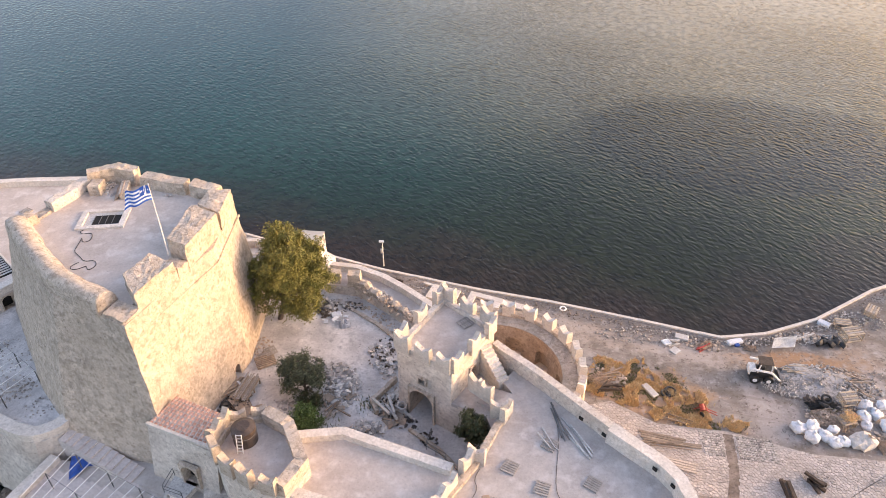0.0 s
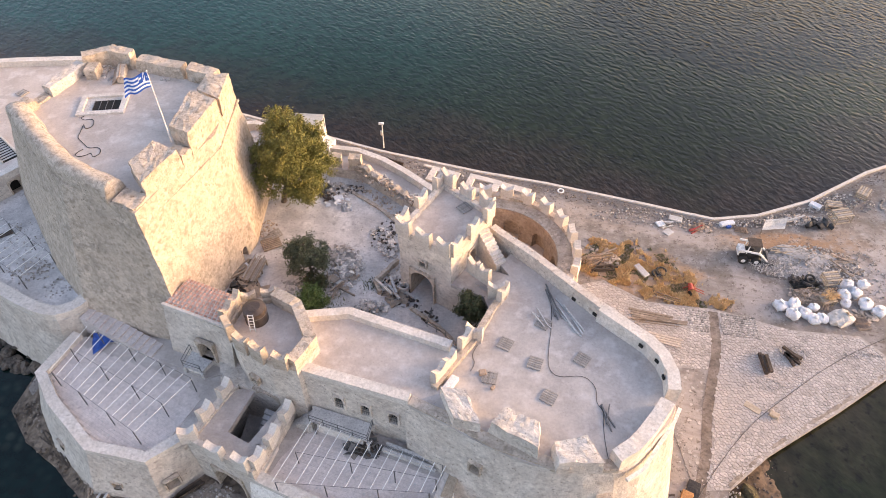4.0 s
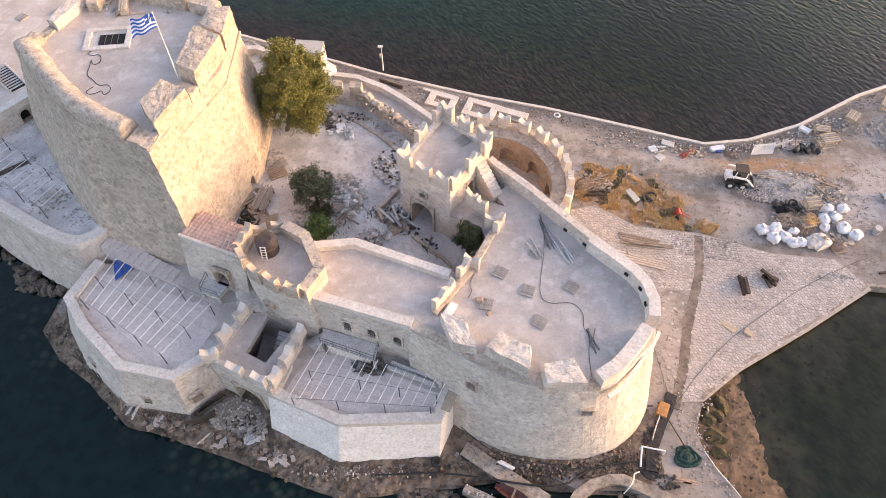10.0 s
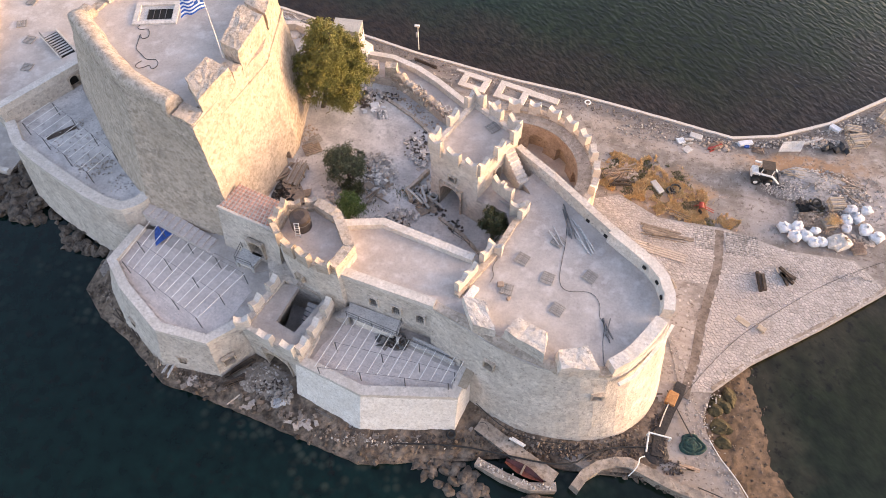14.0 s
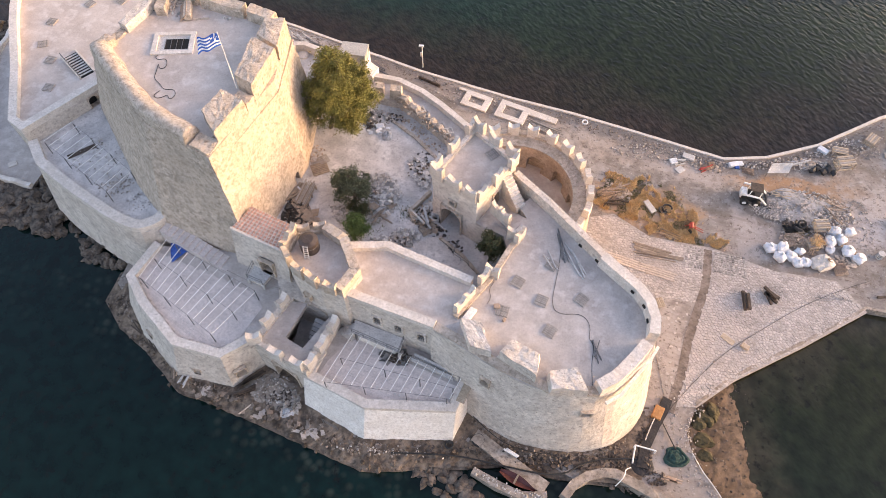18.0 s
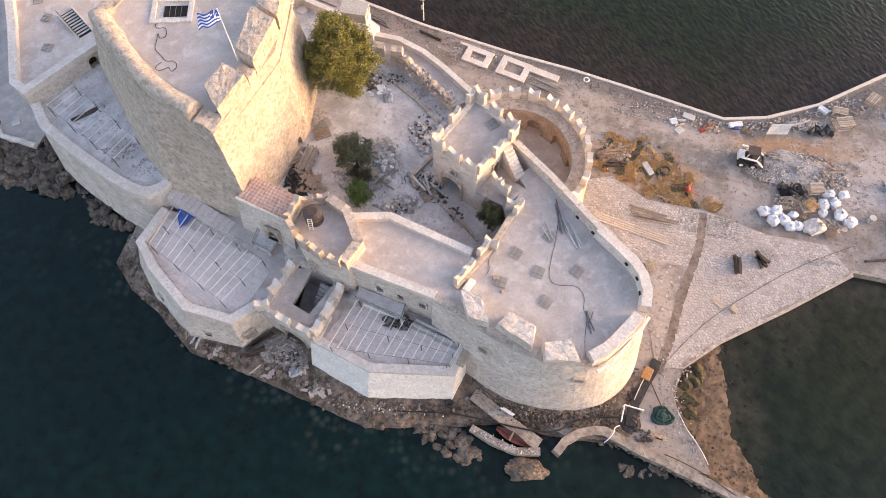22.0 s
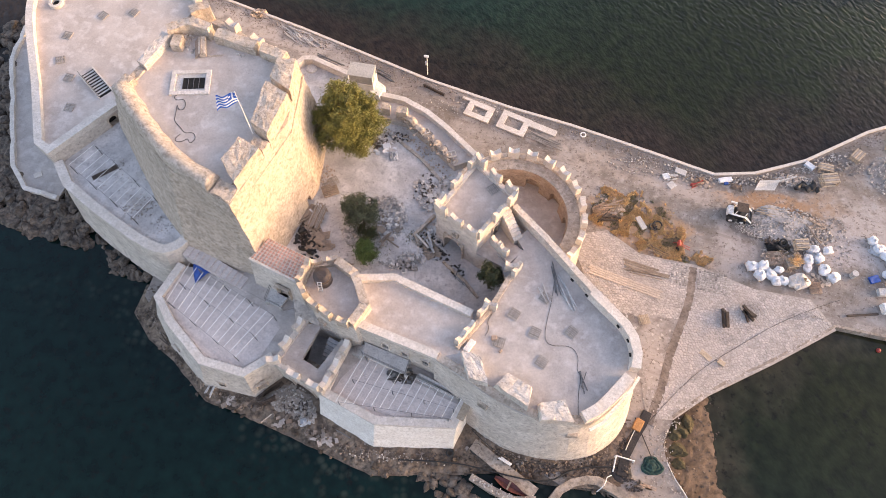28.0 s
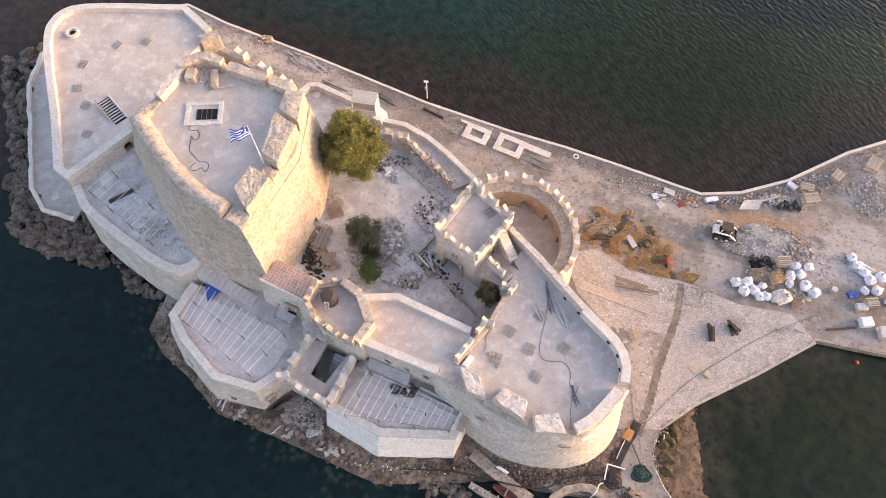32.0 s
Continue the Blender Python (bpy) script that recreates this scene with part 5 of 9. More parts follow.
while len(west) < 300:
    x, y = rng.uniform(-84, -41), rng.uniform(0, 52)
    # sparse and low along the north-western side
    if inside((x, y), WROCK) and (y < 21 or rng.random() < 0.45):
        d = dist_seg((x, y), WROCK[:15])
        west.append((x, y, -0.1 + min(0.28 * d, 0.9), rng.uniform(0.45, 1.1) * (1.4 if x < -54 else 0.85)))
crags("shore_rocks", west, M_CRAG, "jagged dark layered rocks round the western foot of the fort", "rocks")
south = []
for a, b in zip(SHORE[9:], SHORE[10:19]):
    for i in range(int(math.dist(a, b) * 5)):
        t, d = rng.random(), rng.uniform(-0.3, 3.0)
        L = math.dist(a, b)
        nx, ny = (b[1] - a[1]) / L, -(b[0] - a[0]) / L
        south.append((a[0] + (b[0] - a[0]) * t + nx * d, a[1] + (b[1] - a[1]) * t + ny * d, 1.0 if d > 0.4 else 0.75, rng.choice((0.06, 0.1, 0.14, 0.2, 0.3))))
lumps("shelf_stones", south, M_ROCK, "loose stones on the rocky shelf", "stones")
mound("dusty_floor", [(-25.4, -10.4), (-23.4, -12.2), (-20.0, -13.4), (-18.6, -12.2), (-18.7, -10.8), (-20.0, -9.4), (-22.2, -8.6), (-24.0, -9.4)], 1.0, 0.12, M_QUAY, "grey dusty floor between the bastions", "ground", rough=0.06)
FOOT = [(-41.6, -0.5), (-37.6, -4.4), (-34.7, -6.7), (-32.2, -9.0), (-28.9, -9.9), (-25.3, -11.1)]


def along_foot(n, r0, r1, seed):
    """Stones lying along the foot of the west bastion."""
    g = random.Random(seed)
    out = []
    for _ in range(n):
        i = g.randrange(len(FOOT) - 1)
        (x0, y0), (x1, y1) = FOOT[i], FOOT[i + 1]
        f, o, L = g.random(), 0.2 + abs(g.gauss(0, 0.7)), math.dist(FOOT[i], FOOT[i + 1])
        out.append((x0 + (x1 - x0) * f + (y1 - y0) / L * o, y0 + (y1 - y0) * f - (x1 - x0) / L * o, 1.05, g.uniform(r0, r1)))
    return out


lumps("wall_foot_rubble", pile(-21.6, -10.8, 1.08, 2.6, 1.6, 0.3, 150, 0.04, 0.18, 5) + pile(-19.6, -12.4, 1.05, 1.2, 1.4, 0.3, 110, 0.06, 0.3, 6) + pile(-8, -16.2, 1.05, 6, 0.6, 0.1, 60, 0.04, 0.15, 9), M_RUBBLE, "grey rubble heaped at the foot of the gatehouse", "rubble")
lumps("shelf_rubble", [q for q in pile(-29, -11.4, 1.02, 4.0, 0.7, 0.1, 110, 0.05, 0.18, 16) + pile(-12, -16.2, 1.0, 6.0, 0.8, 0.1, 130, 0.05, 0.2, 17) + along_foot(260, 0.05, 0.2, 15) if inside(q[:2], SHELF) and dist_seg(q[:2], SHELF_EDGE) > 0.7], M_LEDGE, "brown rubble along the rocky shelf", "rubble")
lumps("curtain_rubble", [(x + rng.gauss(0, 0.35), y + rng.gauss(0, 0.35), 8.5 + rng.uniform(0, 0.5), rng.uniform(0.1, 0.32)) for x, y in resample([(-5.4, 20.1), (-8.6, 23.1), (-12.0, 25.6)], 0.09)] + [(x + rng.gauss(0, 0.4), y + rng.gauss(0, 0.4), 7.25, rng.uniform(0.06, 0.22)) for x, y in resample([(-6.0, 18.6), (-9.2, 21.9), (-13.0, 24.9)], 0.12)], M_BRICKYJ, "loose brown stones of the ruined inner wall", "rubble")
lumps("courtyard_rubble", pile(-11.9, 11.4, 7.2, 1.8, 2.4, 0.9, 150, 0.12, 0.42, 21) + pile(-13.6, 9.0, 7.2, 1.8, 1.6, 0.5, 80, 0.1, 0.35, 22) + pile(-9.0, 6.3, 7.2, 1.7, 1.2, 0.7, 90, 0.12, 0.4, 23) + pile(-7.6, 14.8, 7.2, 1.6, 1.4, 0.5, 50, 0.08, 0.3, 24) + pile(-15, 23.6, 7.2, 2.0, 1.4, 0.6, 70, 0.1, 0.35, 25) + pile(-18, 5.0, 7.2, 1.6, 1.0, 0.4, 40, 0.1, 0.3, 26) + pile(-6, 17.4, 7.2, 1.4, 1.0, 0.4, 40, 0.1, 0.3, 27) + [(rng.uniform(-21, -4), rng.uniform(6, 23), 7.22, rng.uniform(0.04, 0.12)) for _ in range(220)], M_SLABS, "broken stone and slabs heaped in the courtyard", "rubble", flat=(0.25, 0.8))
mound("gravel_heap", blob(39.4, 19.2, 5.6, 2.3, seed=3, amp=0.6), 0.95, 0.55, M_HEAP, "long heap of grey gravel and debris", "gravel heap", kind="stuff", rough=0.25)
lumps("gravel_debris", [q for q in pile(39.6, 19.2, 1.0, 6.2, 2.9, 0.8, 900, 0.04, 0.2, 31) + pile(42.6, 18.0, 1.0, 3.6, 1.6, 0.7, 260, 0.06, 0.26, 37) + pile(40, 15.0, 0.95, 3.6, 2.0, 0.4, 300, 0.05, 0.2, 38) + pile(46.5, 17.5, 0.95, 2.0, 4.0, 0.1, 160, 0.04, 0.14, 39) + pile(55.8, 28.4, 0.95, 3.6, 3.4, 0.5, 520, 0.05, 0.2, 32) + pile(46, 29.6, 0.95, 6.0, 2.0, 0.2, 360, 0.05, 0.2, 33) + pile(37, 26.4, 0.95, 8.0, 1.3, 0.3, 520, 0.05, 0.2, 34) + pile(24, 26.6, 0.95, 8.0, 1.6, 0.1, 420, 0.04, 0.16, 35) + pile(0, 34, 0.95, 12.0, 1.5, 0.1, 260, 0.04, 0.16, 36) if inside(q[:2], ISLAND) and dist_seg(q[:2], NORTH) > 0.6], M_RUBBLE, "grey stones and broken concrete on the quay", "debris")
band = []
for a, b in zip(NORTH[2:], NORTH[3:-1]):
    L = math.dist(a, b)
    for _ in range(int(L * 26)):
        t, d = rng.random(), 0.5 + abs(rng.gauss(0, 0.9))
        band.append((a[0] + (b[0] - a[0]) * t + (b[1] - a[1]) / L * d, a[1] + (b[1] - a[1]) * t - (b[0] - a[0]) / L * d, 0.97, rng.choice((0.03, 0.05, 0.08, 0.13))))
lumps("kerb_gravel", band, M_LEDGE, "gravel and broken stone along the kerb", "gravel")
lumps("quay_pebbles", [q for q in [(rng.uniform(-34, 80), rng.uniform(6, 46), 0.97, rng.choice((0.02, 0.02, 0.03, 0.06))) for _ in range(3000)] if inside(q[:2], ISLAND) and dist_seg(q[:2], NORTH) > 0.7 and not inside(q[:2], PAVED)], M_RUBBLE, "pebbles scattered over the quay", "pebbles")

# dry grass, blade by blade
def blades(name, spots, h0, h1, material, label, category, w=0.035):
    V, F = [], []
    for x, y, z in spots:
        a, h = rng.uniform(0, 6.28), rng.uniform(h0, h1)
        dx, dy, lx, ly = math.cos(a) * w, math.sin(a) * w, rng.gauss(0, 0.35) * h, rng.gauss(0, 0.35) * h
        k = len(V)
        V += [(x - dx, y - dy, z), (x + dx, y + dy, z), (x + dx * 0.6 + lx * 0.4, y + dy * 0.6 + ly * 0.4, z + h * 0.6), (x - dx * 0.6 + lx * 0.4, y - dy * 0.6 + ly * 0.4, z + h * 0.6), (x + lx, y + ly, z + h)]
        F += [(k, k + 1, k + 2, k + 3), (k + 3, k + 2, k + 4)]
    me = bpy.data.meshes.new(name)
    me.from_pydata(V, [], F)
    me.materials.append(material)
    return tagged(new(name, me), label, category, kind="stuff")


# outline of the grassy patch
GRASS = [(14.0, 19.6), (18.5, 22.6), (23.3, 19.9), (27.6, 15.2), (28.4, 12.7), (20.8, 13.8), (16.1, 16.6), (13.6, 17.4)]
spots, green = [], []
while len(spots) < 15000:
    p = (rng.uniform(11.5, 30), rng.uniform(11.5, 24))
    d = dist_seg(p, GRASS + GRASS[:1])
    f = noise.noise(Vector((p[0] * 0.35, p[1] * 0.35, 2))) + 0.6 * noise.noise(Vector((p[0] * 1.1, p[1] * 1.1, 5))) + 0.3 * noise.noise(Vector((p[0] * 3, p[1] * 3, 8)))
    if f > (-0.2 if inside(p, GRASS) else -0.05 + 0.4 * d) and not inside(p, PAVED):
        (spots if noise.noise(Vector((p[0] * 0.5, p[1] * 0.5, 21))) < 0.18 else green).append((p[0], p[1], 0.94))
blades("dry_grass", spots, 0.12, 0.42, M_GRASS, "patch of tall dry orange grass", "grass", 0.045)
blades("grass_weeds", green[::2], 0.08, 0.22, M_WEED, "green weeds between the dry grass", "weeds", 0.045)


# ---- plants ----
def crown_leaves(spots, size, material, name, parent):
    V, F = [], []
    for x, y, z in spots:
        for _ in range(1):
            n = Vector((rng.gauss(0, 1), rng.gauss(0, 1), rng.gauss(0.3, 1))).normalized()
            u = n.orthogonal().normalized() * size * rng.uniform(0.6, 1.3)
            v = n.cross(u).normalized() * size * 0.55
            p = Vector((x, y, z))
            k = len(V)
            V += [tuple(p - u), tuple(p + v), tuple(p + u), tuple(p - v)]
            F.append((k, k + 1, k + 2, k + 3))
    me = bpy.data.meshes.new(name)
    me.from_pydata(V, [], F)
    me.materials.append(material)
    ob = new(name, me)
    ob.parent = parent
    return ob


def tree(name, base, clumps, leaves, size, material, label, trunk_r):
    root = thing(name, label, "tree")
    bm = bmesh.new()
    b = Vector(base)
    fork = b + (Vector(clumps[0][:3]) - b) * 0.45
    tube(bm, b - Vector((0, 0, 0.2)), b + (fork - b) * 0.5 + Vector((0.08, -0.05, 0)), trunk_r, trunk_r * 0.8, 9)
    tube(bm, b + (fork - b) * 0.5 + Vector((0.08, -0.05, 0)), fork, trunk_r * 0.8, trunk_r * 0.6, 9)
    part("trunk", bm, M_BARK, root)
    bm = bmesh.new()
    spots = []
    for x, y, z, r in clumps:
        c = Vector((x, y, z))
        tube(bm, fork, fork.lerp(c, 0.5) + Vector((rng.gauss(0, 0.15), rng.gauss(0, 0.15), 0.1)), trunk_r * 0.45, trunk_r * 0.3, 6)
        tube(bm, fork.lerp(c, 0.5), c, trunk_r * 0.3, trunk_r * 0.1, 6)
        n = int(leaves * r ** 2.2)
        sub = [(c + Vector((rng.gauss(0, 1), rng.gauss(0, 1), rng.gauss(0, 0.9))).normalized() * r * rng.uniform(0.3, 1.35), r * rng.uniform(0.16, 0.34)) for _ in range(20)]
        for q, rr in sub:
            tube(bm, c, q, trunk_r * 0.1, trunk_r * 0.04, 4)
            for _ in range(n // 20):
                spots.append(tuple(q + Vector((rng.gauss(0, rr), rng.gauss(0, rr), rng.gauss(0, rr * 0.8)))))
    part("limbs", bm, M_BARK, root)
    crown_leaves(spots, size, material, "crown", root)
    return root


def crown_of(cx, cy, cz, rx, ry, rz, n, r, seed):
    g = random.Random(seed)
    out = [(cx, cy, cz, r * 1.1)]
    for i in range(n):
        t, u = g.uniform(0, 6.28), g.uniform(-0.72, 1)
        s = math.sqrt(1 - u * u)
        f = g.uniform(0.5, 1.08)
        out.append((cx + rx * f * s * math.cos(t), cy + ry * f * s * math.sin(t), cz + rz * f * u, r * g.uniform(0.5, 1.25)))
    return out


tree("courtyard_tree", (-20.4, 21.6, 7.2), crown_of(-18.7, 21.4, 13.7, 3.2, 2.9, 5.3, 84, 1.1, 1), 1400, 0.115, M_LEAF, "broad leafy tree with olive-yellow foliage beside the keep", 0.32)
tree("olive_tree", (-15.4, 10.6, 7.2), crown_of(-15.9, 11.5, 9.5, 1.95, 2.1, 1.6, 34, 0.66, 2), 900, 0.105, M_LEAFD, "grey-green olive tree standing in courtyard rubble", 0.2)
tree("scrub_bush", (-14.9, 8.8, 7.2), crown_of(-14.8, 8.9, 7.9, 1.2, 1.5, 0.6, 16, 0.5, 12), 1100, 0.09, M_DUSK, "dark scrubby bush growing in courtyard rubble", 0.08)
tree("small_tree", (-14.4, 6.2, 7.2), crown_of(-14.2, 6.2, 8.9, 1.3, 1.3, 1.4, 14, 0.6, 3), 1200, 0.1, M_GREEN, "small green shrub tree by the cistern tower", 0.1)
tree("corner_tree", (0.55, 4.1, 7.2), crown_of(0.55, 3.8, 10.7, 1.0, 1.0, 1.8, 26, 0.5, 4), 1500, 0.12, M_DUSK, "dark bushy evergreen in the courtyard corner", 0.14)
tree("dry_bush", (40.6, 13.9, 0.95), crown_of(40.6, 13.9, 1.6, 0.8, 0.8, 0.6, 8, 0.4, 5), 2400, 0.06, M_GRASS, "dry orange bush among bulk bags", 0.05)
blades("yard_weeds", [(-14.5 + rng.gauss(0, 1.2), 8 + rng.gauss(0, 1.2), 7.2) for _ in range(900)] + [(-9 + rng.gauss(0, 0.8), 9.5 + rng.gauss(0, 0.5), 7.2) for _ in range(200)] + [(38.6 + rng.gauss(0, 0.7), 15.4 + rng.gauss(0, 0.5), 1.0) for _ in range(300)], 0.15, 0.5, M_WEED, "green weeds among the rubble", "weeds")


# ---- site equipment ----
def pallet(m, material=M_PALLET, label="weathered grey wooden pallet lying on the terrace", group="pallets"):
    root = thing("pallet", label, "pallet", group, at=m)
    bm = bmesh.new()
    box(bm, -0.07, -0.6, 0.11, 0.07, 0.6, 0.14)
    slat = part("slat", bm, material, root)
    bm = bmesh.new()
    box(bm, -0.6, -0.05, 0.0, 0.6, 0.05, 0.11)
    runner = part("runner", bm, material, root)
    slat.matrix_basis, runner.matrix_basis = pose(-0.53, 0, 0), pose(0, -0.52, 0)
    for i in range(1, 6):
        put("slat", slat.data, root, pose(-0.53 + i * 0.212, 0, 0))
    for y in (0, 0.52):
        put("runner", runner.data, root, pose(0, y, 0))
    return root


P0 = pallet(pose(3.6, -1.0, 12.16, 0, 0, 62))
for x, y, a in ((6.0, -2.9, 70), (2.2, -4.4, -12), (6.9, -6.1, 60), (10.0, -2.4, 55), (7.0, 1.3, 58)):
    copy_thing(P0, pose(x, y, 12.16, 0, 0, a))
for x, y, a in ((-59.5, 33.3, 80), (-59.1, 29.1, 20), (-57.0, 26.4, 80), (-55.4, 21.8, 85), (-55.7, 37.2, 60), (-51.6, 38.2, 60)):
    copy_thing(P0, pose(x, y, 10.46, 0, 0, a))
for x, y, z, a in ((-20.9, 15.4, 7.25, 25), (-20.2, 16.2, 7.45, 35), (20.7, 3.9, 0.98, 15), (-9.0, 23.8, 8.5, 60), (-6.6, 21.6, 8.5, 30), (0.0, 12.9, 14.9, 40)):
    c = copy_thing(P0, pose(x, y, z, 0, 0, a))
    if z < 1:
        c["label"] = "new yellow wooden pallet on the paving"
        for ch in c.children:
            ch.data = ch.data.copy()
            ch.data.materials[0] = M_NEWWOOD


def pergola(name, near, far, n, z0, z1, posts, label):
    """White laths over dark posts; near and far: the lines on which the laths end."""
    root = thing(name, label, "pergola")
    at = lambda line, s: tuple(line[0][k] + (line[1][k] - line[0][k]) * s for k in (0, 1))
    for i in range(n):
        s = i / (n - 1)
        a, b = at(near, s), at(far, s)
        bm = bmesh.new()
        tube(bm, (*a, z1), (*b, z1), 0.036, seg=5)
        part("lath", bm, M_WHITE, root)
    for line in posts:
        pts = [at(line[0], s) for s in line[1]]
        bm = bmesh.new()
        tube(bm, (*pts[0], z1 - 0.06), (*pts[-1], z1 - 0.06), 0.018, seg=5)
        part("beam", bm, M_STEEL, root)
        for p in pts:
            bm = bmesh.new()
            tube(bm, (*p, z0), (*p, z1 - 0.1), 0.055, seg=6)
            part("post", bm, M_STEEL, root)
    return root


WN, WF = [(-36.7, -2.3), (-27.2, -8.1)], [(-35.2, 2.6), (-23.8, -2.8)]
WM = [(-36.0, 0.2), (-25.6, -5.4)]
pergola("west_pergola", WN, WF, 13, 6.26, 8.6, [(WN, (0.02, 0.35, 0.68, 0.98)), (WM, (0.02, 0.35, 0.68, 0.98)), (WF, (0.1, 0.4, 0.7, 0.98))], "bare pergola of white laths on posts over the west bastion")
SN, SF = [(-15.2, -11.7), (-2.3, -12.3)], [(-12.9, -6.2), (-1.3, -10.0)]
SM = [(-14.0, -9.0), (-1.8, -11.2)]
pergola("south_pergola", SN, SF, 14, 5.56, 7.7, [(SN, (0.02, 0.33, 0.66, 0.98)), (SM, (0.02, 0.4, 0.7, 0.98)), (SF, (0.02, 0.5, 0.98))], "bare pergola of white laths on posts over the south bastion")
TN, TF = [(-52.7, 13.4), (-42.7, 7.0)], [(-50.5, 16.6), (-41.0, 10.1)]
pergola("terrace_pergola", TN, TF, 12, 8.46, 10.5, [(TN, (0.02, 0.33, 0.66, 0.98)), (TF, (0.02, 0.33, 0.66, 0.98))], "bare pergola of white laths on posts over the sunk terrace")
bm = bmesh.new()
for i in range(3):
    box(bm, -0.12 + i * 0.22, -1.7, 0, 0.06 + i * 0.22, 1.7, 0.08, pose(-49.2, 14.0, 8.5, 0, 0, -52))
tagged(link("dark_planks", bm, M_DARKWOOD), "dark planks lying under the pergola", "planks")

# tiled lean-to
tiles = thing("tiled_roof", "small lean-to roof of pink clay tiles in mortar", "roof")
ra, rb, rc, rd = Vector((-26.9, 2.5, 12.35)), Vector((-20.4, 0.0, 12.35)), Vector((-25.1, 5.0, 13.0)), Vector((-19.9, 2.9, 13.0))
bm = bmesh.new()
top = [bm.verts.new(v) for v in (ra, rb, rd, rc)]
bot = [bm.verts.new(v - Vector((0, 0, 0.25))) for v in (ra, rb, rd, rc)]
bm.faces.new(top)
bm.faces.new(bot[::-1])
for i in range(4):
    j = (i + 1) % 4
    bm.faces.new((bot[i], bot[j], top[j], top[i]))
part("roof_deck", bm, M_COPING, tiles)
bm = bmesh.new()
box(bm, -3.5, -0.14, 0, 3.5, 0.14, 0.3, pose(-23.65, 1.2, 12.3, 0, 0, -21), 0.03)
part("eaves_course", bm, M_COPING, tiles, "white mortared eaves course")
tm = None
for i in range(15):
    for j in range(8):
        s, t = (i + 0.5) / 15, (j + 0.5) / 8
        p = ra.lerp(rb, s).lerp(rc.lerp(rd, s), t)
        if tm is None:
            bm = bmesh.new()
            rows = [[bm.verts.new((0.17 * math.cos(a) * w_, y, 0.11 * math.sin(a))) for a in [math.pi * k / 5 for k in range(6)]] for y, w_ in ((-0.16, 1.0), (0.14, 0.85))]
            for k in range(5):
                bm.faces.new((rows[0][k], rows[0][k + 1], rows[1][k + 1], rows[1][k]))
            bm.faces.new(rows[0][::-1])
            tob = part("tile", bm, M_TILE, tiles)
            tm = tob.data
        else:
            tob = put("tile", tm, tiles, Matrix())
        tob.matrix_basis = pose(p.x, p.y, p.z + 0.02, 13, 0, -21 + rng.uniform(-4, 4))

# cistern and its ladder
tank = thing("water_tank", "round brown water tank on the cistern tower", "water tank")
bm = bmesh.new()
tube(bm, (-17.8, 0.4, 13.16), (-17.8, 0.4, 14.75), 0.98, 0.98, 28)
part("drum", bm, M_TANK, tank)
bm = bmesh.new()
tube(bm, (-17.8, 0.4, 14.75), (-17.8, 0.4, 14.95), 0.98, 0.55, 28)
part("lid", bm, M_TANK, tank)
bm = bmesh.new()
tube(bm, (-17.8, 0.4, 14.2), (-17.8, 0.4, 14.28), 1.01, 1.01, 28)
part("band", bm, M_STEEL, tank)


def ladder(m, h, label):
    root = thing("ladder", label, "ladder", at=m)
    for x in (-0.22, 0.22):
        bm = bmesh.new()
        box(bm, x - 0.035, -0.03, 0, x + 0.035, 0.03, h)
        part("rail", bm, M_WHITE, root)
    for i in range(int(h / 0.3)):
        bm = bmesh.new()
        box(bm, -0.2, -0.02, 0.2 + i * 0.3, 0.2, 0.02, 0.25 + i * 0.3)
        part("rung", bm, M_WHITE, root)


ladder(pose(-17.9, -0.95, 13.16, -14, 0, 0), 1.8, "white ladder leaning on the water tank")

# flag
flag = thing("flag", "blue and white striped flag on an upright white pole", "flag")
FX, FY, FZ = -26.2, 12.75, 29.6
bm = bmesh.new()
tube(bm, (FX, FY, 22.5), (FX, FY, 29.7), 0.065, 0.035, 8)
part("pole", bm, M_WHITE, flag)
bm = bmesh.new()
bmesh.ops.create_icosphere(bm, subdivisions=1, radius=0.09, matrix=Matrix.Translation((FX, FY, 29.75)))
part("finial", bm, M_WHITE, flag)


def cloth(u, v, off=0.0):
    """A point of the flying flag; u along it, v down it, both from 0 to 1."""
    return Vector((FX - 2.1 * u + 0.05 * math.sin(7 * u + v), FY - 0.3 * u - 0.75 * v * u ** 0.4 + 0.2 * math.sin(8 * u + 1.5 * v) * u ** 0.6 - off, FZ - 0.55 * u ** 1.4 - 1.25 * v + 0.08 * math.sin(9 * u) + off))


def cloth_patch(u0, u1, v0, v1, off, nu=12):
    bm = bmesh.new()
    rows = [[bm.verts.new(cloth(u0 + (u1 - u0) * k / nu, v, o)) for k in range(nu + 1)] for v, o in ((v0, off), (v1, off), (v1, -off), (v0, -off))]
    for a, b in zip(rows, rows[1:] + rows[:1]):
        for k in range(nu):
            bm.faces.new((a[k], a[k + 1], b[k + 1], b[k]))
    for k in (0, nu):
        bm.faces.new([r[k] for r in rows])
    bmesh.ops.recalc_face_normals(bm, faces=bm.faces)
    return bm


for i in range(9):
    part("stripe", cloth_patch(0.01, 1, i / 9, (i + 1) / 9, 0.006), M_FLAGB if i % 2 == 0 else M_FLAGW, flag)
part("canton", cloth_patch(0.005, 0.37, 0, 5 / 9, 0.012, 5), M_FLAGB, flag)
part("cross_arm", cloth_patch(0.005, 0.37, 2 / 9, 3 / 9, 0.018, 5), M_FLAGW, flag)
part("cross_arm", cloth_patch(0.15, 0.225, 0, 5 / 9, 0.018, 3), M_FLAGW, flag)


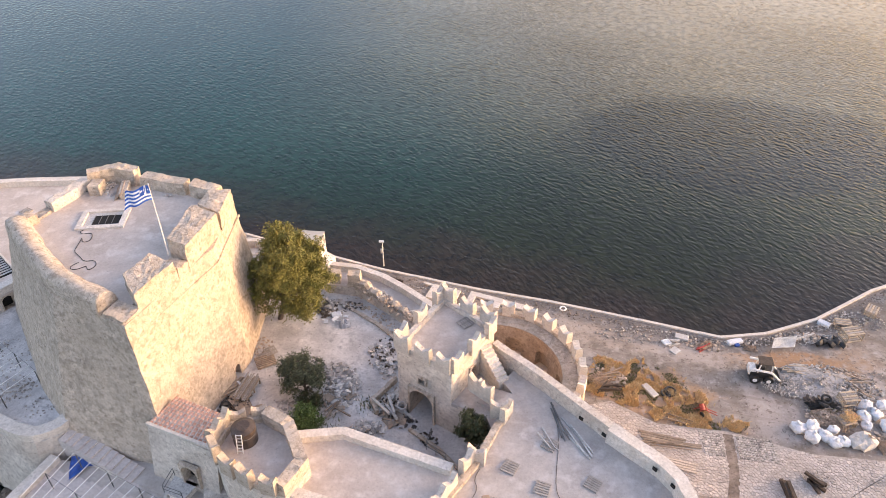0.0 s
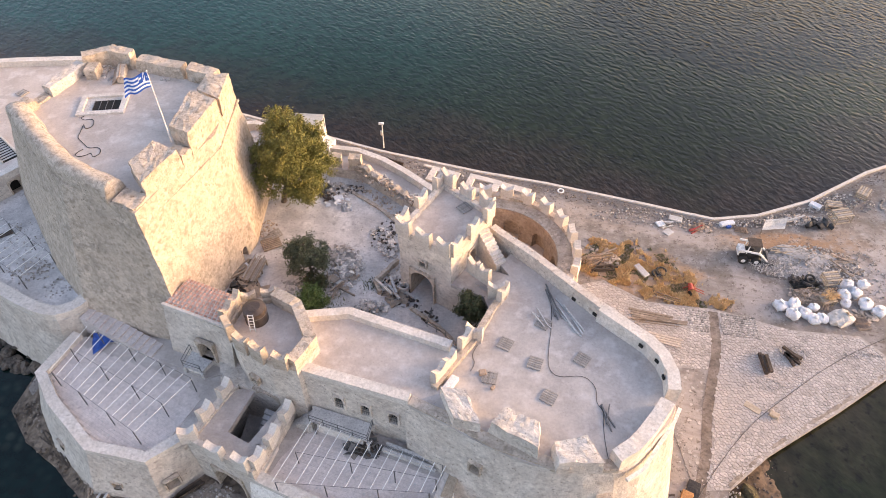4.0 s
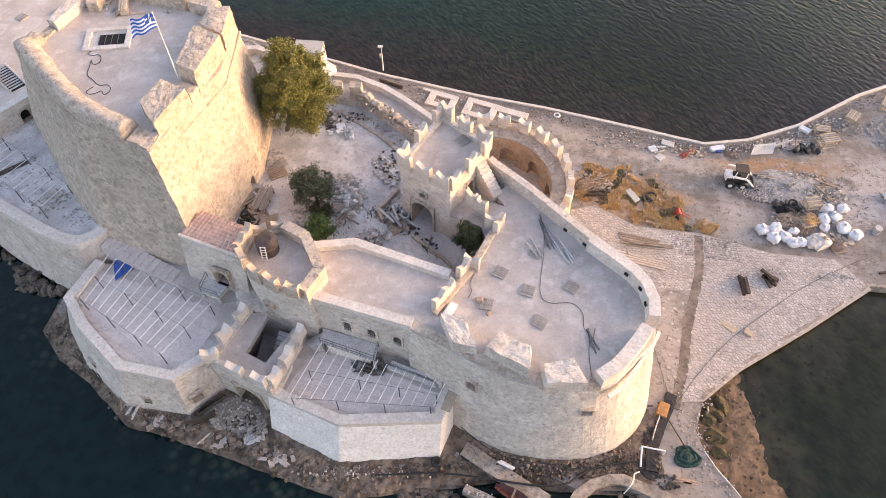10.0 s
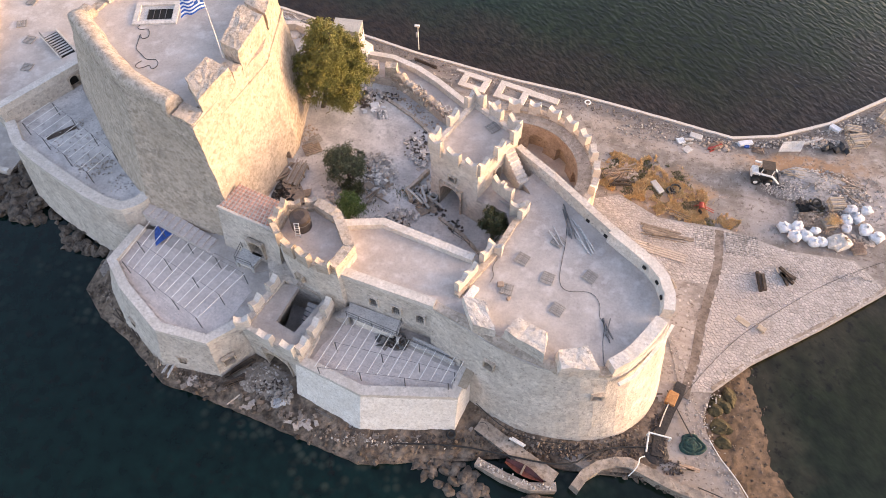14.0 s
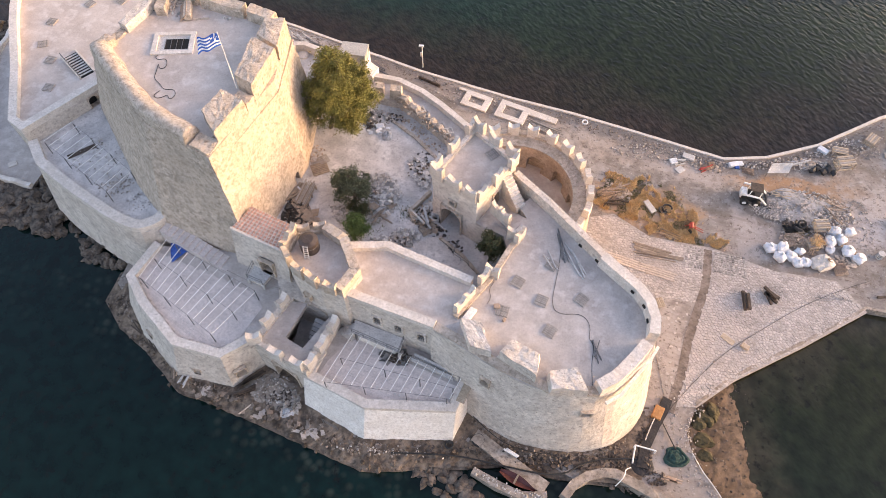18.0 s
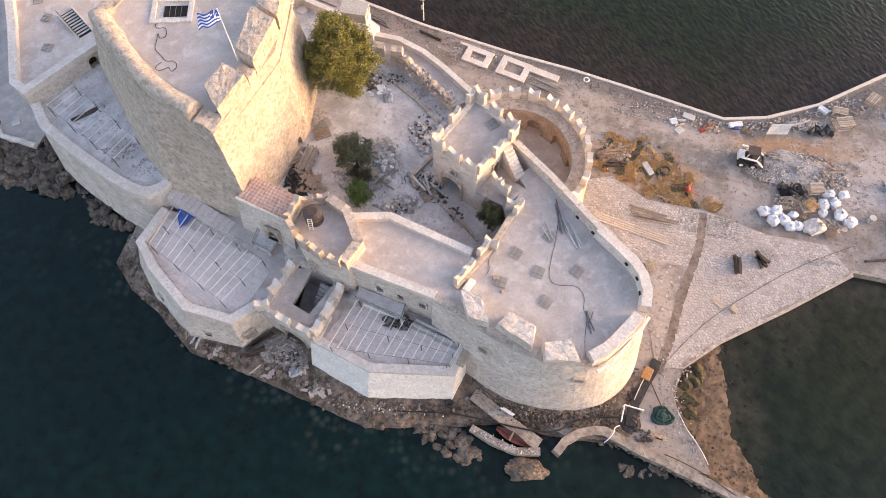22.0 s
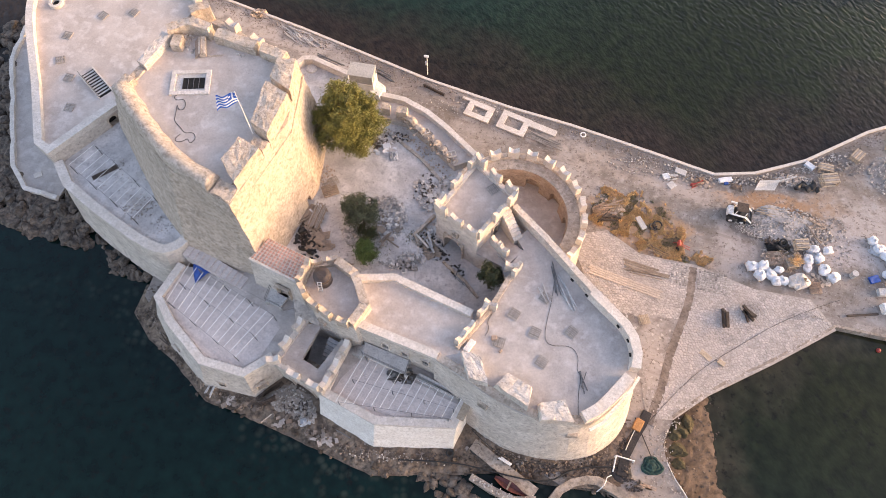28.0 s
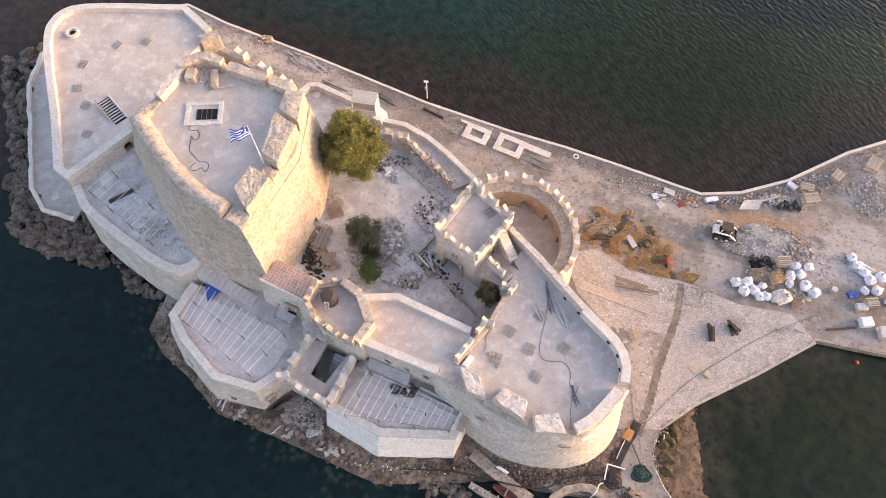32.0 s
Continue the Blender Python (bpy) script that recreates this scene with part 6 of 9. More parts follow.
# hoses and cables
def cable(name, pts, r, material, label, category="cable"):
    cu = bpy.data.curves.new(name, "CURVE")
    cu.dimensions, cu.bevel_depth, cu.bevel_resolution = "3D", r, 1
    sp = cu.splines.new("NURBS")
    sp.points.add(len(pts) - 1)
    for q, p in zip(sp.points, pts):
        q.co = (*p, 1)
    sp.use_endpoint_u, sp.order_u, cu.resolution_u = True, 3, 4
    cu.materials.append(material)
    return tagged(new(name, cu), label, category)


K = 21.89
cable("hose", [(x, y, K) for x, y in ((-35.6, 17.5), (-36.3, 17.1), (-35.8, 16.5), (-34.9, 16.9), (-34.5, 15.6), (-35.2, 15.2), (-35.6, 16.2), (-35.4, 14.9), (-35.4, 13.9), (-34.5, 13.2), (-33.8, 12.4), (-32.9, 12.7), (-32.4, 11.9), (-32.9, 11.1), (-33.3, 11.9), (-33.6, 11.5), (-34.3, 11.2), (-34.8, 11.7), (-34.2, 12.3))], 0.028, M_BLACK, "dark hose lying in loops on the keep roof", "hose")
T = 12.2
cable("terrace_cable", [(7.9, 4.2, T), (7.8, 1.5, T), (7.3, -1.0, T), (7.0, -3.4, T), (7.8, -4.3, T), (10.0, -3.9, T), (10.9, -5.2, T), (10.6, -6.6, T), (11.2, -7.2, T), (10.8, -9.4, T), (11.0, -12.0, T)], 0.02, M_BLACK, "dark cable winding over the terrace floor")
cable("roof_cable", [(1.2, -1.2, T), (0.6, -2.2, T), (1.1, -3.0, T), (0.6, -3.8, T)], 0.02, M_BLACK, "short dark cable on the terrace")
cable("wall_cable", [(0.2, -12.4, 3.4), (2.5, -14.3, 2.6), (6, -15.3, 2.2), (9, -15.2, 1.8)], 0.04, M_BLACK, "dark cable slung along the wall foot")
cable("black_pipe", [(-8, -16.4, 1.15), (-2, -15.9, 1.15), (3, -16.6, 1.4), (9.5, -17.4, 1.4), (12, -15.4, 1.2), (15.6, -14.6, 1.15), (18.4, -14.6, 1.15)], 0.09, M_BLACK, "thick black pipe along the shelf", "pipe")
cable("quay_hose", [(21.2, -9.0, 1.08), (26, -3.0, 1.08), (33, 2.0, 1.08), (38, 5.4, 1.08), (44, 8.4, 1.08), (46, 9.2, 1.0)], 0.022, M_BLACK, "thin black hose along the quay", "hose")
cable("channel_pipe", [(19.9, -9.4, 1.42), (19.0, -11.0, 1.42), (18.4, -12.6, 1.42)], 0.06, M_CONC, "pale pipe laid along the muddy channel", "pipe")
cable("mole_cable", [(21.5, -18.2, 1.55), (24.5, -19.2, 1.6), (28.0, -21.2, 1.6), (29.5, -22.0, 1.3)], 0.05, M_BLACK, "black cable lying along the mole", "cable")
cable("net_rope", [(19.6, -8.6, 1.1), (20.6, -11, 1.1), (21.6, -13.4, 1.2)], 0.06, M_BLACK, "black rope leading to a net", "rope")
cable("beach_hose", [(23.3, -13.4, 1.05), (24.0, -15.0, 1.05), (24.9, -16.2, 1.05), (25.8, -17.6, 1.05), (26.2, -18.8, 1.3)], 0.05, M_WHITE, "pale hose along the beach", "hose")


# steel bars, pipes and timbers lying about
def sticks(name, c, n, L, spread, ang, material, label, category, z, r=0.04, jitter=10):
    root = thing(name, label, category)
    for i in range(n):
        a = radians(ang + rng.uniform(-jitter, jitter))
        x, y = c[0] + rng.uniform(-spread, spread), c[1] + rng.uniform(-spread, spread)
        l = L * rng.uniform(0.7, 1.0) / 2
        zz = z + r + (i % 3) * r * 1.6
        bm = bmesh.new()
        box(bm, -l, -r, -r, l, r, r, pose(x, y, zz, 0, 0, math.degrees(a)))
        part("bar", bm, material, root)
    return root


sticks("steel_pipes", (9.4, 1.9), 5, 4.2, 0.5, -62, M_CONC, "grey pipes lying on the terrace", "pipes", 12.16, 0.06, 8)
sticks("scaffold_tubes", (8.0, 3.6), 3, 4.6, 0.25, -82, M_STEEL, "grey scaffold tubes leaning together", "tubes", 12.16, 0.05, 8)
sticks("survey_frame", (6.8, 1.8), 3, 2.6, 0.25, -65, M_CONC, "folded pale trestle frame", "trestle", 12.16, 0.05, 15)
sticks("tripod", (11.2, -7.8), 4, 2.2, 0.25, 95, M_STEEL, "dark tripod lying on the terrace", "tripod", 12.16, 0.05, 25)
for c, n_, L, a, mt, nm, lab in (((16.2, 9.6), 4, 5.2, -17, M_PLANK, "walk_boards", "long pale planks laid side by side as a gangway"), ((20.8, 8.2), 4, 4.6, -16, M_PLANK, "walk_boards", "long pale planks laid side by side as a gangway"), ((20.4, 11.3), 3, 4.4, -14, M_WOOD, "form_boards", "weathered boards lying on the paving"), ((21.4, 10.6), 2, 5.8, -7, M_WOOD, "form_boards", "weathered boards lying on the paving")):
    root = thing(nm, lab, "planks")
    for k in range(n_):
        bm = bmesh.new()
        box(bm, -L / 2 + rng.uniform(-0.2, 0.2), -0.13, 0, L / 2 + rng.uniform(-0.2, 0.2), 0.13, 0.06, pose(c[0] + 0.07 * k, c[1] + (k - n_ / 2) * 0.3, 1.08 + 0.004 * k, 0, 0, a + rng.uniform(-0.6, 0.6)), 0.01)
        part("plank", bm, mt, root)
sticks("paving_battens", (21.0, 10.0), 4, 5.0, 0.5, -8, M_WOOD, "thin weathered battens beside the trench", "battens", 1.08, 0.04, 3)
sticks("rusty_rails", (-9.6, 36.4), 2, 3.6, 0.1, -22, M_DARKWOOD, "dark rusted beam on the quay", "beam", 0.97, 0.1, 3)
sticks("rebar_bundle", (6.9, 29.3), 16, 5.2, 0.75, -23, M_PALLET, "bundle of grey steel bars on the quay", "rebar", 0.97, 0.04, 5)
sticks("timber_stack", (32.9, 9.4 - 4.4), 3, 2.6, 0.25, 88, M_DARKWOOD, "dark heavy timbers on the paving", "timbers", 1.05, 0.16, 3).location.x = -2.0
sticks("timber_pile", (34.0, 6.0), 4, 2.0, 0.35, 118, M_DARKWOOD, "heap of dark timber offcuts", "timbers", 1.05, 0.14, 30)
sticks("plank_heap", (-22.4, 10.6), 9, 2.4, 0.9, 60, M_WOOD, "heap of old planks against the keep", "planks", 7.25, 0.1, 22)
sticks("broken_beams", (-12.6, 9.4), 6, 2.2, 1.2, 100, M_WOOD, "broken beams among the rubble", "beams", 7.5, 0.07, 50)
sticks("fallen_beam", (-6.2, 8.6), 3, 2.8, 0.8, -55, M_CONC, "pale stone beams by the gate arch", "beams", 7.3, 0.12, 20)
sticks("grass_planks", (16.4, 19.4), 6, 2.6, 0.9, 10, M_WOOD, "old planks half hidden in dry grass", "planks", 1.0, 0.08, 30)
sticks("bar_heap", (22.6, 13.6), 8, 2.8, 0.5, -25, M_WOOD, "bundle of thin battens by the grass", "battens", 1.0, 0.04, 6)
sticks("keep_trestle", (-37.6, 24.2), 4, 1.4, 0.35, 30, M_STEEL, "folded steel frame on the keep roof", "frame", 21.9, 0.04, 40)
sticks("shelf_boards", (-24.6, -11.4), 5, 2.6, 0.4, 28, M_DARKWOOD, "dark boards at the bastion foot", "boards", 1.1, 0.09, 10)
sticks("shelf_poles", (-31.6, -10.4), 4, 2.2, 0.4, 70, M_CONC, "pale poles leaning at the bastion foot", "poles", 1.1, 0.06, 18)
sticks("scrap_heap", (28.4, 24.2), 5, 2.0, 0.4, 35, M_RED, "rusty red frames at the kerb", "frames", 0.97, 0.06, 25)
sticks("white_pipe", (4.4, -15.4), 2, 2.0, 0.2, -28, M_WHITE, "white plastic pipe on the walkway", "pipe", 1.4, 0.09, 5)
sticks("grey_boards", (-16.5, 4.4), 3, 1.8, 0.5, 20, M_WOOD, "grey boards at the tower foot", "boards", 7.25, 0.08, 30)
sticks("quay_scrap", (24.6, 25.3), 4, 1.2, 0.7, 20, M_CONC, "pale scrap on the quay edge", "scrap", 0.97, 0.1, 40)
sticks("quay_rods", (-17.6, 38.6), 4, 4.0, 0.5, -25, M_STEEL, "thin rods beside the quay edge", "rods", 0.97, 0.05, 5)
sticks("walk_rods", (-23.8, 35.0), 5, 4.4, 0.5, -22, M_STEEL, "grey rods lying behind the hut", "rods", 7.3, 0.05, 4)


# ---- stairs, openings, small buildings ----
def steps(name, a, b, za, zb, width, n, material, label, drop=0.0):
    """A straight flight from a (height za) to b (height zb)."""
    root = thing(name, label, "stairs", kind="structure")
    d = Vector((b[0] - a[0], b[1] - a[1]))
    ang = math.degrees(math.atan2(d.y, d.x))
    run = d.length / n
    lo = min(za, zb) - drop
    for i in range(n):
        s = (i + 0.5) / n
        z = za + (zb - za) * (i + 0.5) / n
        bm = bmesh.new()
        box(bm, -run / 2 - 0.02, -width / 2, lo - 0.4 - z, run / 2 + 0.02, width / 2, 0, pose(a[0] + d.x * s, a[1] + d.y * s, z, 0, 0, ang))
        part("step", bm, material, root)
    return root


steps("keep_stairs", (-36.2, 4.6), (-28.2, 1.2), 8.3, 6.3, 1.7, 12, M_DECK, "worn stone steps along the foot of the keep")
link("stair_bank", slab([(-38.0, 6.0), (-34.0, 6.6), (-25.0, 4.4), (-20.8, -0.4), (-23.5, -1.4), (-28.4, 0.6), (-36.0, 3.6)], 1.0, 6.4), M_FLOOR, wbast)
steps("wall_stairs", (1.75, 10.55), (3.5, 8.15), 14.5, 12.35, 1.15, 8, M_COPING, "narrow stone stairs climbing along the curtain", 0.8)
steps("landing_steps", (3.45, 5.95), (1.9, 7.35), 12.12, 11.3, 2.3, 5, M_FLOOR, "broad low steps down to the tower door", 0.2)
steps("deck_steps", (-14.2, -5.0), (-13.0, -5.6), 6.0, 7.3, 1.5, 5, M_CONC, "grey steps up to the platform")
steps("pit_stairs", (-17.9, -7.6), (-16.6, -4.2), 2.7, 5.6, 2.2, 9, M_YARD, "dark stone stairs inside the gatehouse")


def rail(root, pts, z, h, name="railing", material=M_STEEL):
    for a, b in zip(pts, pts[1:]):
        for hh in (h, h * 0.5):
            bm = bmesh.new()
            tube(bm, (*a, z + hh), (*b, z + hh), 0.03, seg=5)
            part("rail", bm, material, root)
    for p in resample(pts, 1.3):
        bm = bmesh.new()
        tube(bm, (*p, z), (*p, z + h), 0.035, seg=5)
        part("post", bm, material, root)


def platform(name, pts, z0, z1, label):
    root = thing(name, label, "platform")
    part("slab", slab(pts, z1 - 0.2, z1), M_CONC, root)
    for x, y in pts:
        bm = bmesh.new()
        box(bm, x - 0.12, y - 0.12, z0, x + 0.12, y + 0.12, z1 - 0.2)
        part("leg", bm, M_CONC, root)
    part("back_wall", slab([(x * 0.8 + sum(p[0] for p in pts) / 4 * 0.2, y * 0.8 + sum(p[1] for p in pts) / 4 * 0.2) for x, y in pts], z0, z1 - 0.2), M_PLASTER, root)
    return root


pl = platform("deck_platform", [(-13.0, -4.5), (-13.1, -6.0), (-7.9, -7.8), (-7.6, -6.15)], 5.5, 7.35, "grey concrete platform below the windows")
rail(pl, [(-13.1, -6.0), (-7.9, -7.8), (-7.6, -6.3)], 7.35, 1.0)
pl = platform("stair_platform", [(-25.2, 1.0), (-25.5, -0.7), (-23.7, -1.3), (-22.9, 0.2)], 6.2, 7.3, "grey metal platform against the curtain")
rail(pl, [(-25.2, 1.0), (-25.5, -0.7), (-23.7, -1.3)], 7.3, 1.0)


def arch_pts(w, h, n=8):
    r = w / 2
    return [(-r, 0), (r, 0)] + [(r * math.cos(t), h - r + r * math.sin(t)) for t in [math.pi * k / n for k in range(n + 1)]]


def pierce(host, m, w, h, reach):
    """Cuts a straight-sided hole of w by h through the wall mesh at m."""
    bm = bmesh.new()
    bm.from_mesh(host.data)
    inv, turn = m.inverted(), m.to_3x3()

    def there(side, up):
        out = []
        for f in bm.faces:
            p = inv @ f.calc_center_median()
            if abs(p.x) < w / 2 + side and -up < p.z < h + up and abs(p.y) < reach and len(f.verts) < 9:
                out.append(f)
        return out

    for co, no in (((-w / 2, 0, 0), (1, 0, 0)), ((w / 2, 0, 0), (1, 0, 0)), ((0, 0, 0), (0, 0, 1)), ((0, 0, h), (0, 0, 1))):
        fs = there(1.5, 1.5)
        bmesh.ops.bisect_plane(bm, geom=list({g_ for f in fs for g_ in [f, *f.edges, *f.verts]}), plane_co=m @ Vector(co), plane_no=turn @ Vector(no))
    bmesh.ops.delete(bm, geom=there(-0.002, -0.002), context="FACES")
    bm.to_mesh(host.data)
    bm.free()


def opening(name, x, y, z, ang, w, h, label, material=M_OLD, arched=True, depth=0.8, category="window", grille=False, back=None, host=None, reach=1.2):
    """An opening through the host's wall, with its surround and reveal; ang: which way it faces, degrees from east."""
    root = thing(name, label, category, kind="structure")
    m = pose(x, y, z, 0, 0, ang + 90)
    shape = arch_pts(w, h) if arched else [(-w / 2, 0), (w / 2, 0), (w / 2, h), (-w / 2, h)]
    r, R, top = w / 2, w / 2 + 0.16, h + 0.14
    outer = [(-R, -0.1), (R, -0.1)] + [(math.cos(t) * k, h - r + math.sin(t) * k) for t in [math.pi * q / 8 for q in range(9)] for k in [min(R / max(abs(math.cos(t)), 1e-6), (top - h + r) / max(math.sin(t), 1e-6))]] if arched else [(-R, -0.1), (R, -0.1), (R, top), (-R, top)]
    if host:
        pierce(host, m, w, h, reach)
    bm = bmesh.new()
    a = [bm.verts.new(m @ Vector((p[0], -0.1, p[1]))) for p in shape]
    b = [bm.verts.new(m @ Vector((p[0], -0.1, p[1]))) for p in outer]
    c = [bm.verts.new(m @ Vector((p[0], 0.3, p[1]))) for p in outer]
    d = [bm.verts.new(m @ Vector((p[0], depth, p[1]))) for p in shape]
    n = len(shape)
    for i in range(n):
        j = (i + 1) % n
        bm.faces.new((a[i], a[j], b[j], b[i]))
        bm.faces.new((b[i], b[j], c[j], c[i]))
        bm.faces.new((d[i], d[j], a[j], a[i]))
    bmesh.ops.recalc_face_normals(bm, faces=bm.faces)
    part("surround", bm, material, root)
    # without a given back, a black panel paints the shade of the depth behind
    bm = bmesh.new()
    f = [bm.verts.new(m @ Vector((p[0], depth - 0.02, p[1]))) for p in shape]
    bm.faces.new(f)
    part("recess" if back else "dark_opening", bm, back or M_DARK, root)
    if grille:
        for k in range(3):
            bm = bmesh.new()
            xx = -w / 2 + w * (k + 1) / 4
            tube(bm, m @ Vector((xx, 0.05, 0)), m @ Vector((xx, 0.05, h)), 0.025, seg=5)
            part("bar", bm, M_STEEL, root)
            bm = bmesh.new()
            zz = h * (k + 1) / 4
            tube(bm, m @ Vector((-w / 2, 0.05, zz)), m @ Vector((w / 2, 0.05, zz)), 0.025, seg=5)
            part("bar", bm, M_STEEL, root)
    return root


def masonry_of(root):
    return next(c for c in root.children if c.name.split(".")[0] in ("masonry", "walls"))


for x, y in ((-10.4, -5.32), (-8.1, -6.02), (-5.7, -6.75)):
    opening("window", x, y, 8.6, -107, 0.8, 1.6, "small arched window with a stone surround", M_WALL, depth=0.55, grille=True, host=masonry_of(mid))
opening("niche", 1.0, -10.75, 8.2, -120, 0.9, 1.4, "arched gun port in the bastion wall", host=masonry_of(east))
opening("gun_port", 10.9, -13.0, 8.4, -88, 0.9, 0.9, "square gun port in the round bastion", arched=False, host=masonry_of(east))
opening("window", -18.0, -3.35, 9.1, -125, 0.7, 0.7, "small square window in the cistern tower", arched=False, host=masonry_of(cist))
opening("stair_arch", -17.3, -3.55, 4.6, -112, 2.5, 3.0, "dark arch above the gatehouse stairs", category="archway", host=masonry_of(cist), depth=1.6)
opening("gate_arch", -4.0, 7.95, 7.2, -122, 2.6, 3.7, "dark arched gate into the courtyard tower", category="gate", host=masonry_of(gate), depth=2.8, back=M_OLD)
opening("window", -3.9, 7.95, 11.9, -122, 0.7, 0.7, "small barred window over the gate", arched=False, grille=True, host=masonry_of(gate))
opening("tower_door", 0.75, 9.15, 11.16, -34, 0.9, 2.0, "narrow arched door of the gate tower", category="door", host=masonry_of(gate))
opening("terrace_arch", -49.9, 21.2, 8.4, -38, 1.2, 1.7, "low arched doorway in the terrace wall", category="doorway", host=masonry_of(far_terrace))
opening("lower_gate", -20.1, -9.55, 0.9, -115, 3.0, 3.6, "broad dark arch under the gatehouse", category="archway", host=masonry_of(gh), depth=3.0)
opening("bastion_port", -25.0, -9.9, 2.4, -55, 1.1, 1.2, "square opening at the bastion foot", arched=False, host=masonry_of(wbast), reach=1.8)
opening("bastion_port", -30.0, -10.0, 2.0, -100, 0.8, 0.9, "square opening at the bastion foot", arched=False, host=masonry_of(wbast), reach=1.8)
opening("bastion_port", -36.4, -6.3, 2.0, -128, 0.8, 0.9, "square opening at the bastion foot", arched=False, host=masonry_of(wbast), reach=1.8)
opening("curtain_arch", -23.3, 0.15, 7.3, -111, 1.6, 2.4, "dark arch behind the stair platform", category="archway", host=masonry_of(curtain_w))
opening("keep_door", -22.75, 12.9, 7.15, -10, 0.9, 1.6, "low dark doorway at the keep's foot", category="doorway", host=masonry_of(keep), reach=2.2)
# loopholes are not cut: black blocks on the parapet stand for their shade
for x, y, ang in ((9.75, 3.35, -45), (11.4, 1.7, -45), (14.85, -1.55, -50), (15.9, -3.05, -60), (16.15, -4.6, -84)):
    bm = bmesh.new()
    box(bm, -0.2, -0.09, 0, 0.2, 0.03, 0.3, pose(x, y, 12.98, 0, 0, ang))
    part("loophole", bm, M_DARK, east, "small black block painted as a loophole's shade")

# ground north of the keep, with the hut
nw = body("north_walk", [(-29, 33.2), (-27.6, 34.9), (-26, 35.1), (-20.4, 32.8), (-15.8, 30.4), (-15.8, 26.4), (-22, 24.5), (-24, 27)], 7.1, None, 0.6, M_WALL, "raised walk between the keep and the hut", floor=M_YARD, category="walk")
link("parapet", run_wall([(-28.9, 33.2), (-27.6, 34.9), (-26, 35.1), (-20.6, 32.9)], 6.9, 8.4, 0.7, side=-1, step=0.7, rough=0.02), M_COPING, nw)
hut = thing("hut", "small cream hut with a grey glazed roof box", "hut")
hm = pose(-18.3, 30.4, 7.1, 0, 0, -4)
bm = bmesh.new()
box(bm, -1.6, -1.05, 0, 1.7, 1.05, 3.4, hm, 0.04)
part("wall", bm, M_PLASTER, hut)
bm = bmesh.new()
box(bm, -1.5, -0.95, 3.4, 1.55, 0.95, 5.0, hm, 0.02)
part("glazed_box", bm, M_GLAZE, hut, "dusty grey glazed box")
bm = bmesh.new()
box(bm, -1.7, -1.1, 5.0, 1.72, 1.1, 5.08, hm, 0.02)
part("roof", bm, M_GLAZE, hut)
for x, y in ((1.62, -1.0), (1.62, 1.0), (-1.6, -1.0), (1.62, 0.0)):
    bm = bmesh.new()
    tube(bm, hm @ Vector((x, y, 3.4)), hm @ Vector((x, y, 5.0)), 0.06, seg=6)
    part("frame_post", bm, M_WHITE, hut)
pier = body("corner_pier", [(-16.6, 31.0), (-15.3, 30.0), (-15.9, 28.4), (-17.2, 28.9)], 9.6, None, 0.6, M_PLASTER, "cream plastered corner pier", category="pier")

# ruined wall north of the keep
nwall = thing("north_ruin", "ruined crenellated wall on the north shore", "wall", kind="structure")
NL = [(-42.6, 40.6), (-38.5, 38.9), (-34.5, 36.6), (-31.0, 34.6), (-28.9, 33.2)]
link("wall", run_wall(NL, 0.6, 8.6, 0.9, side=-1, step=0.6, rough=0.1, jag=0.2, rows=7), M_OLD, nwall)
for p in resample(NL, 3.4)[1:-1]:
    put("merlon", MERLONS[(1.5, 0.55, 1.7, True, M_WALL.name)], nwall, pose(p[0] + 0.5, p[1] - 0.5, 8.5, 0, 0, -28) @ Matrix.Diagonal((1.15, 1.9, 0.85, 1)))
rough_block("masonry_pier", [(-44.2, 39.6), (-41.6, 40.9), (-40.9, 39.6), (-43.4, 38.2)], 1.0, 11.2, nwall, "tall broken pier of warm masonry", 0.12)
link("inner_floor", slab([(-43, 38), (-38.5, 38.2), (-30, 33.5), (-28, 31), (-40, 28), (-45, 33)], 5.0, 6.6), M_YARD, nwall)

# furniture of the far terrace
well = thing("well_kerb", "round white well kerb on the far terrace", "well")
bm = bmesh.new()
for (r0, z0), (r1, z1) in zip([(1.0, 0.0), (1.0, 0.4), (0.95, 0.5), (0.6, 0.5), (0.55, 0.44), (0.55, 0.0)], [(1.0, 0.4), (0.95, 0.5), (0.6, 0.5), (0.55, 0.44), (0.55, 0.0), (0.5, 0.0)]):
    tube(bm, (-62.8, 38.6, 10.44 + z0), (-62.8, 38.6, 10.44 + z1 + 1e-4), r0, r1, 28, caps=False)
part("kerb", bm, M_COPING, well)
# black disc on the floor, painted as the shade down the well
bm = bmesh.new()
tube(bm, (-62.8, 38.6, 10.44), (-62.8, 38.6, 10.47), 0.55, 0.55, 28)
part("opening", bm, M_DARK, well)
sh = thing("stair_opening", "railed stair opening in the terrace floor", "stairwell")
sm_ = pose(-53.1, 25.9, 10.46, 0, 0, -42)
# the floor stays whole; a black sheet under the treads paints the stairwell's shade
bm = bmesh.new()
box(bm, -2.4, -0.9, 0, 2.4, 0.9, 0.012, sm_)
part("opening", bm, M_DARK, sh)
for i in range(9):
    bm = bmesh.new()
    box(bm, -2.2 + i * 0.5, -0.8, 0.02, -1.95 + i * 0.5, 0.8, 0.06 , sm_)
    part("tread", bm, M_CONC, sh)
for y in (-0.95, 0.95):
    bm = bmesh.new()
    box(bm, -2.5, y - 0.1, 0, 2.5, y + 0.1, 0.35, sm_, 0.02)
    part("kerb", bm, M_COPING, sh)
